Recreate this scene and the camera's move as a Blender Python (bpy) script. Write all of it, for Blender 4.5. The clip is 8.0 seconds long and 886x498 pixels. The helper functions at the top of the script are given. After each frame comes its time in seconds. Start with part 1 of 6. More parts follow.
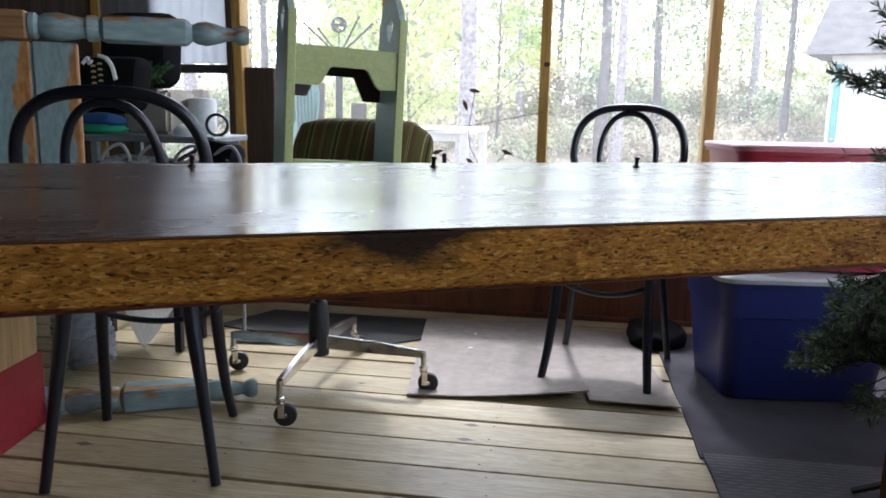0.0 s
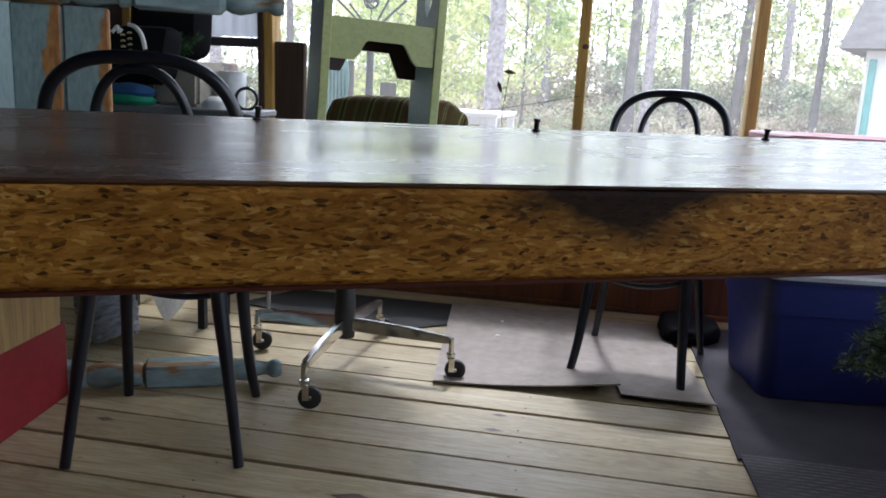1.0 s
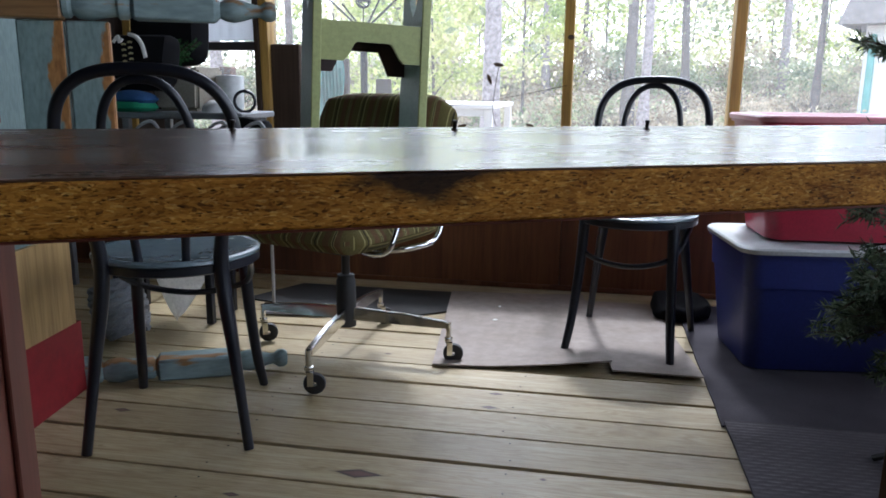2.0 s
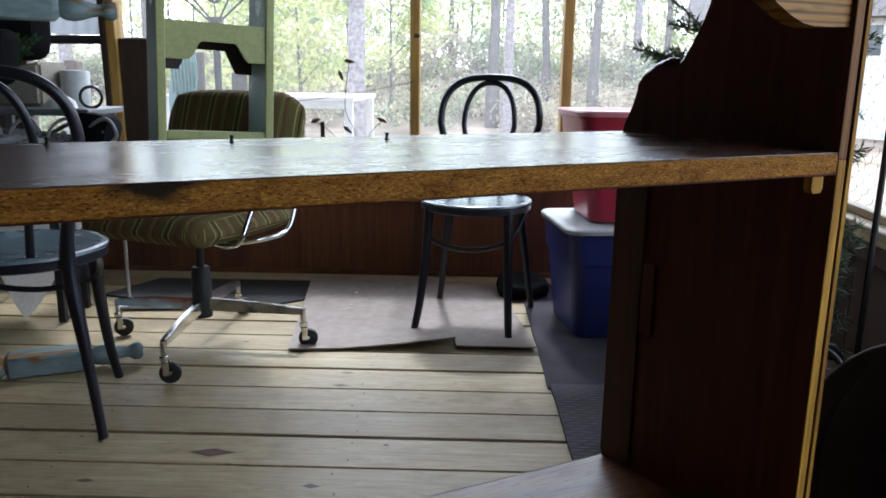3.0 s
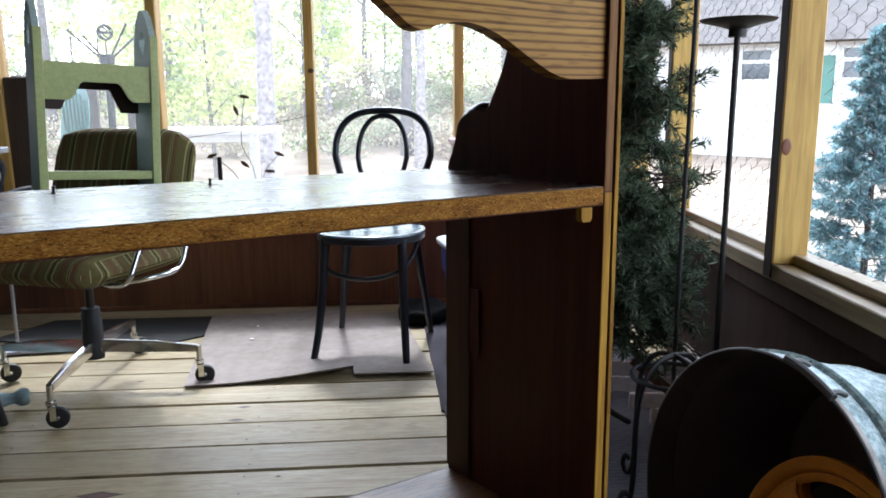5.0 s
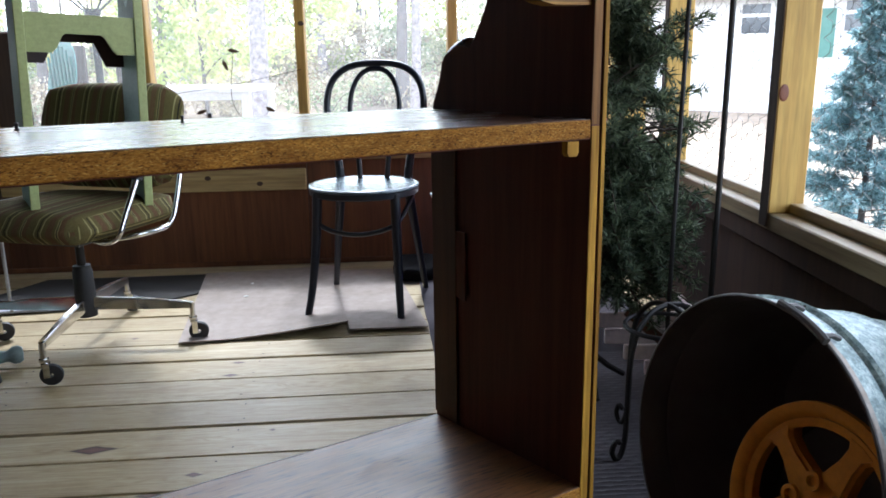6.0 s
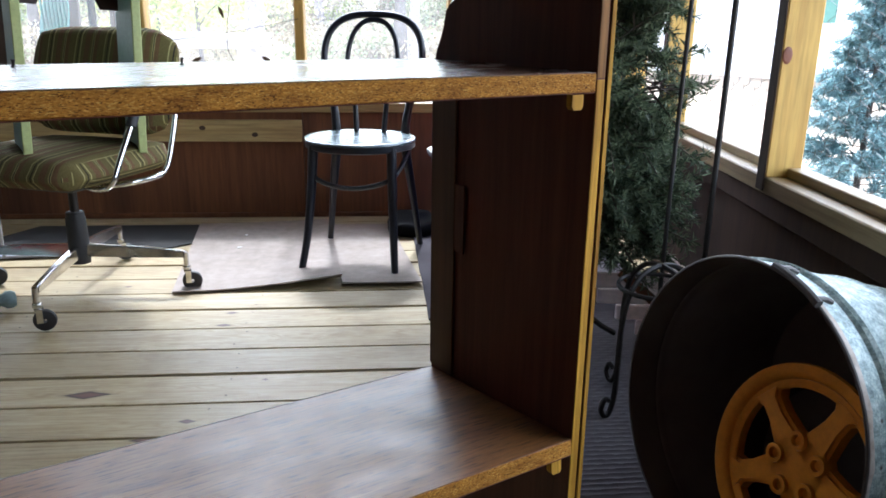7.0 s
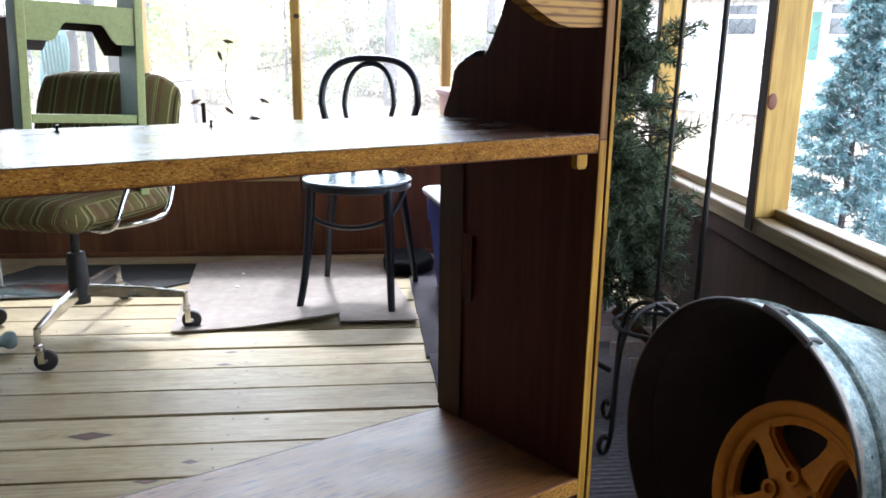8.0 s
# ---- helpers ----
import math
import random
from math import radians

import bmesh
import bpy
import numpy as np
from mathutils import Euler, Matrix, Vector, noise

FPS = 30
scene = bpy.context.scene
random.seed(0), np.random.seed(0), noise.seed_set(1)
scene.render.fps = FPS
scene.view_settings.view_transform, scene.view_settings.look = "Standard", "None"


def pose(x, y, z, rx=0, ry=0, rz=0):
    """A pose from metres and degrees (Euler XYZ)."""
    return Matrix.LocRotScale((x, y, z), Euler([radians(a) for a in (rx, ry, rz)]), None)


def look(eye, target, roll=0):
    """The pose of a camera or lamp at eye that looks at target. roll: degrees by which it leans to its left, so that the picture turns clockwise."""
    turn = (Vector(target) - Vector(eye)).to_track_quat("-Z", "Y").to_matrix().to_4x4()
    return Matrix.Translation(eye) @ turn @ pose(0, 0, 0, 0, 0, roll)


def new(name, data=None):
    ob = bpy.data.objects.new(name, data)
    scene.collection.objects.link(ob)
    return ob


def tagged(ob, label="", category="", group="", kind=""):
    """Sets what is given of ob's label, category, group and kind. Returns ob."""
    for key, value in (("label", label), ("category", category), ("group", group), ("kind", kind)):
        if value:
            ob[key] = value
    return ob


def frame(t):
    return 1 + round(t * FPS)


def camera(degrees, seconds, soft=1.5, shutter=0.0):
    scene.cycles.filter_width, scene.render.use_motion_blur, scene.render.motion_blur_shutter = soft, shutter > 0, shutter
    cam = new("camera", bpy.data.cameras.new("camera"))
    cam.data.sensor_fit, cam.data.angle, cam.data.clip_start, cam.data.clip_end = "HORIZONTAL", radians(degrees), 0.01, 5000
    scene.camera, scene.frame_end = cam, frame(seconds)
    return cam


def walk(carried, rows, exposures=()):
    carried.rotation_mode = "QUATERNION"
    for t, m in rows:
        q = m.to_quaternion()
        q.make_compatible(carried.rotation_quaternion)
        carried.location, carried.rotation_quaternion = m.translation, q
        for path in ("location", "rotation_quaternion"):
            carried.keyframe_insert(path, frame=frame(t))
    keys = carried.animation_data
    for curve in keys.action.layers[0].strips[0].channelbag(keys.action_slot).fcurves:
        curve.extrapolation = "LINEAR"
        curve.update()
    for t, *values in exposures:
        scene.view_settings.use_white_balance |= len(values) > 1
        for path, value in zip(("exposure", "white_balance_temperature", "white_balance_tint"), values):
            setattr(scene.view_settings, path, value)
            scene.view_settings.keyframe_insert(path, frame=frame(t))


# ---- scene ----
# ---- camera ----
cam = camera(60.5, 8.0, soft=1.7)
PATH = [
    (0, (0.2058, 0.1820, 0.7877), (-0.0962, 2.1266, 0.4368), 1.17),
    (0.5, (0.1704, 0.2243, 0.7812), (-0.1343, 2.1651, 0.4072), 2.56),
    (1, (0.1588, 0.2341, 0.7721), (-0.1871, 2.1646, 0.3806), 2.88),
    (1.2, (0.1650, 0.2262, 0.7741), (-0.1911, 2.1487, 0.3848), 2.37),
    (2.3, (0.2356, 0.1069, 0.7891), (-0.0940, 2.0333, 0.3669), -0.62),
    (2.5, (0.2519, 0.0760, 0.7961), (0.0230, 2.0155, 0.3651), -0.02),
    (3, (0.3107, 0.0141, 0.8075), (0.2688, 1.9656, 0.3733), 0.79),
    (3.5, (0.3563, -0.0208, 0.8082), (0.4439, 1.9267, 0.3623), 0.57),
    (4, (0.3899, -0.0338, 0.8139), (0.5560, 1.9159, 0.4033), 0.64),
    (4.5, (0.4076, -0.0478, 0.8216), (0.5952, 1.9050, 0.4313), -0.17),
    (4.7, (0.4006, -0.0477, 0.8277), (0.5562, 1.9131, 0.4662), -0.21),
    (5.8, (0.4148, -0.0372, 0.8061), (0.5880, 1.9085, 0.3759), -0.68),
    (6, (0.4169, -0.0321, 0.8021), (0.5780, 1.9065, 0.3358), -0.82),
    (6.5, (0.4110, -0.0308, 0.7923), (0.6069, 1.8867, 0.2577), 0.71),
    (7, (0.4111, -0.0316, 0.7964), (0.5879, 1.8758, 0.2236), 0.82),
    (7.5, (0.3991, -0.0436, 0.8104), (0.5868, 1.8849, 0.3186), -0.08),
    (8, (0.3861, -0.0646, 0.8214), (0.5918, 1.8649, 0.3346), 0.77),
]
walk(cam, [(t, look(eye, target, roll)) for t, eye, target, roll in PATH],
     exposures=[(0.0, 3.05, 5660, 12), (0.5, 2.75, 5660, 12), (1.0, 2.7, 5660, 12), (2.5, 2.8, 5560, 11), (3.0, 2.8, 5560, 10), (4.5, 3.1, 5560, 10), (6.0, 3.2, 5560, 10), (7.0, 3.6, 5560, 10), (8.0, 3.73, 5600, 10)])

# ---- daylight: a bright hazy sky over open woods ----
world = bpy.data.worlds.new("sky")
scene.world = world
world.use_nodes = True
wn = world.node_tree.nodes
sky = wn.new("ShaderNodeTexSky")
sky.sky_type, sky.sun_disc = "NISHITA", False
sky.sun_elevation, sky.sun_rotation = radians(52), radians(0)
sky.air_density, sky.dust_density = 1.0, 1.2
wn["Background"].inputs["Strength"].default_value = 0.15
haze = wn.new("ShaderNodeHueSaturation")
haze.inputs["Saturation"].default_value = 0.2
world.node_tree.links.new(sky.outputs[0], haze.inputs["Color"])
world.node_tree.links.new(haze.outputs[0], wn["Background"].inputs[0])
sun = new("sun", bpy.data.lights.new("sun", "SUN"))
sun.data.energy, sun.data.angle, sun.data.color = 0.58, radians(6), (1.0, 0.975, 0.94)
# veiled sun over the woods beyond the north screens
sun.matrix_world = look((0, 10, 0.78 + 12.8), (0, 0, 0.78))


# ---- materials ----
def shader(name, rough=0.5, metal=0.0, spec=0.5):
    m = bpy.data.materials.new(name)
    m.use_nodes = True
    t = m.node_tree
    b = t.nodes["Principled BSDF"]
    b.inputs["Roughness"].default_value = rough
    b.inputs["Metallic"].default_value = metal
    b.inputs["Specular IOR Level"].default_value = spec
    return m, t, b


def nd(t, kind, **inputs):
    n = t.nodes.new(kind)
    for k, v in inputs.items():
        n.inputs[k.replace("_", " ")].default_value = v
    return n


def coords(t, scale, rand=False, world_space=False):
    mp = t.nodes.new("ShaderNodeMapping")
    mp.inputs["Scale"].default_value = scale
    if world_space:
        t.links.new(t.nodes.new("ShaderNodeNewGeometry").outputs["Position"], mp.inputs["Vector"])
    else:
        t.links.new(t.nodes.new("ShaderNodeTexCoord").outputs["Object"], mp.inputs["Vector"])
    if rand:
        info = t.nodes.new("ShaderNodeObjectInfo")
        mul = t.nodes.new("ShaderNodeMath")
        mul.operation = "MULTIPLY"
        mul.inputs[1].default_value = 37.0
        t.links.new(info.outputs["Random"], mul.inputs[0])
        t.links.new(mul.outputs[0], mp.inputs["Location"])
    return mp.outputs[0]


def ramp(t, fac, stops):
    r = t.nodes.new("ShaderNodeValToRGB")
    e = r.color_ramp.elements
    while len(e) < len(stops):
        e.new(0.5)
    for el, (p, c) in zip(e, stops):
        el.position, el.color = p, (*c, 1)
    t.links.new(fac, r.inputs[0])
    return r.outputs[0]


def mixc(t, fac, a, b, blend="MIX"):
    m = t.nodes.new("ShaderNodeMix")
    m.data_type, m.blend_type = "RGBA", blend
    for sock, v in ((m.inputs[0], fac), (m.inputs[6], a), (m.inputs[7], b)):
        if isinstance(v, (int, float)):
            sock.default_value = v
        elif isinstance(v, tuple):
            sock.default_value = (*v, 1)
        else:
            t.links.new(v, sock)
    return m.outputs[2]


def bump(t, b, height, strength=0.2, dist=0.002):
    n = t.nodes.new("ShaderNodeBump")
    n.inputs["Strength"].default_value, n.inputs["Distance"].default_value = strength, dist
    t.links.new(height, n.inputs["Height"])
    t.links.new(n.outputs[0], b.inputs["Normal"])


def plain(name, c, c2=None, scale=40.0, rough=0.5, metal=0.0, bmp=0.1, spec=0.5, big=3.0, rand=False):
    """Paint, plastic, cloth or metal: fine grain over large, faint blotches."""
    m, t, b = shader(name, rough, metal, spec)
    c2 = c2 or tuple(x * 0.7 for x in c)
    v = coords(t, (1, 1, 1), rand)
    fine = nd(t, "ShaderNodeTexNoise", Scale=scale, Detail=4.0, Roughness=0.65)
    large = nd(t, "ShaderNodeTexNoise", Scale=big, Detail=3.0)
    t.links.new(v, fine.inputs["Vector"])
    t.links.new(v, large.inputs["Vector"])
    col = ramp(t, large.outputs["Fac"], [(0.35, c), (0.7, c2)])
    tint = ramp(t, fine.outputs["Fac"], [(0.3, (0.82, 0.82, 0.82)), (0.7, (1.08, 1.08, 1.08))])
    t.links.new(mixc(t, 1.0, col, tint, "MULTIPLY"), b.inputs["Base Color"])
    r = nd(t, "ShaderNodeMapRange")
    r.inputs["To Min"].default_value, r.inputs["To Max"].default_value = max(0.03, rough - 0.08), min(1, rough + 0.12)
    t.links.new(large.outputs["Fac"], r.inputs["Value"])
    t.links.new(r.outputs[0], b.inputs["Roughness"])
    if bmp:
        bump(t, b, fine.outputs["Fac"], bmp, 0.001)
    return m


def wood(name, light, dark, axis="x", fine=90.0, rough=0.55, rand=True, bmp=0.15, rings=9.0, spec=0.4):
    """Grain drawn out along one axis: bands, pores and a slow change of tone."""
    m, t, b = shader(name, rough, 0.0, spec)
    st = {"x": (0.06, 1, 1), "y": (1, 0.06, 1), "z": (1, 1, 0.06)}[axis]
    v = coords(t, st, rand)
    n1 = nd(t, "ShaderNodeTexNoise", Scale=rings, Detail=5.0, Distortion=1.4)
    n2 = nd(t, "ShaderNodeTexNoise", Scale=fine, Detail=3.0, Roughness=0.7)
    n3 = nd(t, "ShaderNodeTexNoise", Scale=2.2, Detail=2.0)
    for n in (n1, n2, n3):
        t.links.new(v, n.inputs["Vector"])
    mid = tuple((a + c) / 2 for a, c in zip(light, dark))
    band = ramp(t, n1.outputs["Fac"], [(0.3, dark), (0.45, mid), (0.55, light), (0.63, mid), (0.72, light)])
    pores = ramp(t, n2.outputs["Fac"], [(0.3, (0.7, 0.68, 0.66)), (0.6, (1.05, 1.05, 1.05))])
    col = mixc(t, 1.0, band, pores, "MULTIPLY")
    tone = ramp(t, n3.outputs["Fac"], [(0.3, (0.85, 0.85, 0.85)), (0.7, (1.1, 1.1, 1.1))])
    t.links.new(mixc(t, 1.0, col, tone, "MULTIPLY"), b.inputs["Base Color"])
    bump(t, b, n2.outputs["Fac"], bmp, 0.001)
    return m


def deck_material():
    m, t, b = shader("deck_pine", 0.46, 0.0, 0.4)
    v = coords(t, (0.07, 1, 1), True)
    n1 = nd(t, "ShaderNodeTexNoise", Scale=20.0, Detail=2.5, Distortion=1.4)
    n2 = nd(t, "ShaderNodeTexNoise", Scale=260.0, Detail=3.0, Roughness=0.7)
    for n in (n1, n2):
        t.links.new(v, n.inputs["Vector"])
    band = ramp(t, n1.outputs["Fac"], [(0.25, (0.282, 0.201, 0.099)), (0.36, (0.388, 0.311, 0.174)), (0.44, (0.437, 0.367, 0.223)), (0.46, (0.331, 0.255, 0.130)), (0.49, (0.430, 0.359, 0.217)), (0.525, (0.318, 0.242, 0.124)), (0.56, (0.423, 0.352, 0.211)), (0.60, (0.360, 0.283, 0.155)), (0.63, (0.437, 0.367, 0.223)), (0.75, (0.459, 0.394, 0.248))])
    pores = ramp(t, n2.outputs["Fac"], [(0.30, (0.74, 0.70, 0.64)), (0.46, (1.0, 1.0, 1.0)), (0.65, (1.06, 1.06, 1.06))])
    col = mixc(t, 1.0, band, pores, "MULTIPLY")
    info = t.nodes.new("ShaderNodeObjectInfo")
    tone = ramp(t, info.outputs["Random"], [(0.0, (0.77, 0.74, 0.68)), (0.5, (0.96, 0.95, 0.92)), (1.0, (1.08, 1.07, 1.03))])
    col = mixc(t, 1.0, col, tone, "MULTIPLY")
    # small round knots scattered over the boards, and dirt in the large
    w = coords(t, (0.55, 1, 1), False, True)
    vor = nd(t, "ShaderNodeTexVoronoi", Scale=2.6)
    t.links.new(w, vor.inputs["Vector"])
    knot = ramp(t, vor.outputs["Distance"], [(0.0, (1, 1, 1)), (0.025, (0.9, 0.9, 0.9)), (0.05, (0, 0, 0))])
    col = mixc(t, knot, col, (0.10, 0.05, 0.03))
    # two long spike knots in neighbouring boards
    geo = t.nodes.new("ShaderNodeNewGeometry")
    for (kx, ky, sx, sy) in ((-0.222, 1.543, 0.085, 0.030), (0.004, 2.024, 0.032, 0.013), (-0.002, 1.932, 0.036, 0.015), (0.019, 1.409, 0.030, 0.014), (-0.051, 1.338, 0.045, 0.018), (-0.444, 1.41, 0.03, 0.012), (-0.885, 1.723, 0.035, 0.018), (-0.351, 2.26, 0.022, 0.010), (0.154, 1.596, 0.012, 0.009)):
        mp = t.nodes.new("ShaderNodeMapping")
        mp.inputs["Location"].default_value = (-kx / sx, -ky / sy, 0)
        mp.inputs["Scale"].default_value = (1 / sx, 1 / sy, 0)
        t.links.new(geo.outputs["Position"], mp.inputs["Vector"])
        ln = t.nodes.new("ShaderNodeVectorMath")
        ln.operation = "LENGTH"
        jag = t.nodes.new("ShaderNodeVectorMath")
        jag.operation = "MULTIPLY_ADD"
        jag.inputs[1].default_value = (0.35, 0.35, 0.0)
        t.links.new(n1.outputs["Color"], jag.inputs[0])
        t.links.new(mp.outputs[0], jag.inputs[2])
        sh = t.nodes.new("ShaderNodeVectorMath")
        sh.operation = "SUBTRACT"
        sh.inputs[1].default_value = (0.17, 0.17, 0)
        t.links.new(jag.outputs[0], sh.inputs[0])
        side = t.nodes.new("ShaderNodeVectorMath")
        side.operation = "ABSOLUTE"
        t.links.new(sh.outputs[0], side.inputs[0])
        ln.operation = "DOT_PRODUCT"
        ln.inputs[1].default_value = (1, 1, 0)
        t.links.new(side.outputs[0], ln.inputs[0])
        fac = ramp(t, ln.outputs["Value"], [(0.0, (1, 1, 1)), (0.58, (0.97, 0.97, 0.97)), (0.63, (0.3, 0.3, 0.3)), (0.9, (0.0, 0.0, 0.0))])
        heart = ramp(t, ln.outputs["Value"], [(0.0, (0.14, 0.065, 0.05)), (0.40, (0.10, 0.042, 0.03)), (0.50, (0.03, 0.014, 0.01)), (0.6, (0.03, 0.014, 0.01))])
        col = mixc(t, fac, col, heart)
    dirt = nd(t, "ShaderNodeTexNoise", Scale=1.7, Detail=6.0, Roughness=0.7)
    t.links.new(geo.outputs["Position"], dirt.inputs["Vector"])
    grime = ramp(t, dirt.outputs["Fac"], [(0.33, (0.66, 0.63, 0.60)), (0.46, (0.90, 0.89, 0.87)), (0.62, (1.0, 1.0, 1.0))])
    t.links.new(mixc(t, 1.0, col, grime, "MULTIPLY"), b.inputs["Base Color"])
    bump(t, b, n2.outputs["Fac"], 0.2, 0.001)
    return m


def chip_material():
    """Raw edge of chipboard: pressed flakes, pits, and one scorched patch."""
    m, t, b = shader("chipboard", 0.85, 0.0, 0.2)
    v = coords(t, (0.42, 1.0, 1.25))
    big = nd(t, "ShaderNodeTexVoronoi", Scale=1350.0, Randomness=1.0)
    small = nd(t, "ShaderNodeTexVoronoi", Scale=1900.0, Randomness=1.0)
    warp = nd(t, "ShaderNodeTexNoise", Scale=120.0, Detail=3.0)
    t.links.new(v, warp.inputs["Vector"])
    add = t.nodes.new("ShaderNodeVectorMath")
    add.operation = "MULTIPLY_ADD"
    add.inputs[1].default_value = (0.005, 0.005, 0.005)
    t.links.new(warp.outputs["Color"], add.inputs[0])
    t.links.new(v, add.inputs[2])
    for n in (big, small):
        t.links.new(add.outputs[0], n.inputs["Vector"])
    def one(n):
        s = t.nodes.new("ShaderNodeSeparateColor")
        t.links.new(n.outputs["Color"], s.inputs[0])
        return s.outputs[0]
    flakes = ramp(t, one(big), [(0.0, (0.12, 0.05, 0.012)), (0.06, (0.26, 0.11, 0.017)), (0.14, (0.36, 0.155, 0.022)), (0.55, (0.45, 0.205, 0.030)), (0.88, (0.54, 0.27, 0.047)), (1.0, (0.66, 0.39, 0.10))])
    dust = ramp(t, one(small), [(0.0, (0.12, 0.10, 0.08)), (0.045, (0.55, 0.5, 0.45)), (0.2, (0.93, 0.91, 0.88)), (1.0, (1.15, 1.12, 1.03))])
    col = mixc(t, 1.0, flakes, dust, "MULTIPLY")
    stain = nd(t, "ShaderNodeTexNoise", Scale=75.0, Detail=4.0, Roughness=0.65)
    t.links.new(v, stain.inputs["Vector"])
    col = mixc(t, 1.0, col, ramp(t, stain.outputs["Fac"], [(0.34, (0.60, 0.52, 0.48)), (0.47, (0.92, 0.90, 0.88)), (0.62, (1.12, 1.12, 1.08))]), "MULTIPLY")
    mp = t.nodes.new("ShaderNodeMapping")
    mp.inputs["Location"].default_value = (0.479 / 0.046, 0, -0.7615 / 0.023)
    mp.inputs["Scale"].default_value = (1 / 0.046, 0, 1 / 0.023)
    t.links.new(t.nodes.new("ShaderNodeTexCoord").outputs["Object"], mp.inputs["Vector"])
    ln = t.nodes.new("ShaderNodeVectorMath")
    ln.operation = "LENGTH"
    t.links.new(mp.outputs[0], ln.inputs[0])
    rough_edge = t.nodes.new("ShaderNodeMath")
    rough_edge.operation = "MULTIPLY_ADD"
    rough_edge.inputs[1].default_value = 0.75
    t.links.new(warp.outputs["Fac"], rough_edge.inputs[0])
    t.links.new(ln.outputs["Value"], rough_edge.inputs[2])
    burn = ramp(t, rough_edge.outputs[0], [(0.0, (1, 1, 1)), (0.75, (0.95, 0.95, 0.95)), (1.0, (0, 0, 0))])
    t.links.new(mixc(t, burn, col, (0.02, 0.014, 0.012)), b.inputs["Base Color"])
    bump(t, b, one(big), 0.5, 0.0012)
    return m


def leafy(name, c1, c2, rough=0.6, through_light=0.35):
    m, t, b = shader(name, rough, 0.0, 0.3)
    r = t.nodes.new("ShaderNodeNewGeometry").outputs["Random Per Island"]
    t.links.new(ramp(t, r, [(0.0, c1), (1.0, c2)]), b.inputs["Base Color"])
    tr = nd(t, "ShaderNodeBsdfTranslucent")
    t.links.new(ramp(t, r, [(0.0, c1), (1.0, c2)]), tr.inputs["Color"])
    mx = nd(t, "ShaderNodeMixShader", Fac=through_light)
    t.links.new(b.outputs[0], mx.inputs[1])
    t.links.new(tr.outputs[0], mx.inputs[2])
    t.links.new(mx.outputs[0], t.nodes["Material Output"].inputs[0])
    return m


def woodland(name, tones, patch=0.9, through_light=0.45):
    """Leaves whose tone drifts from clump to clump and leaf to leaf."""
    m, t, b = shader(name, 0.65, 0.0, 0.25)
    geo = t.nodes.new("ShaderNodeNewGeometry")
    n = nd(t, "ShaderNodeTexNoise", Scale=patch, Detail=2.0, Roughness=0.6)
    t.links.new(geo.outputs["Position"], n.inputs["Vector"])
    k = len(tones) - 1
    col = ramp(t, n.outputs["Fac"], [(0.34 + 0.32 * i / k, c) for i, c in enumerate(tones)])
    leaf = ramp(t, geo.outputs["Random Per Island"], [(0.0, (0.72, 0.74, 0.70)), (0.6, (1.0, 1.0, 1.0)), (1.0, (1.22, 1.20, 1.12))])
    col = mixc(t, 1.0, col, leaf, "MULTIPLY")
    t.links.new(col, b.inputs["Base Color"])
    tr = nd(t, "ShaderNodeBsdfTranslucent")
    t.links.new(col, tr.inputs["Color"])
    mx = nd(t, "ShaderNodeMixShader", Fac=through_light)
    t.links.new(b.outputs[0], mx.inputs[1])
    t.links.new(tr.outputs[0], mx.inputs[2])
    t.links.new(mx.outputs[0], t.nodes["Material Output"].inputs[0])
    return m


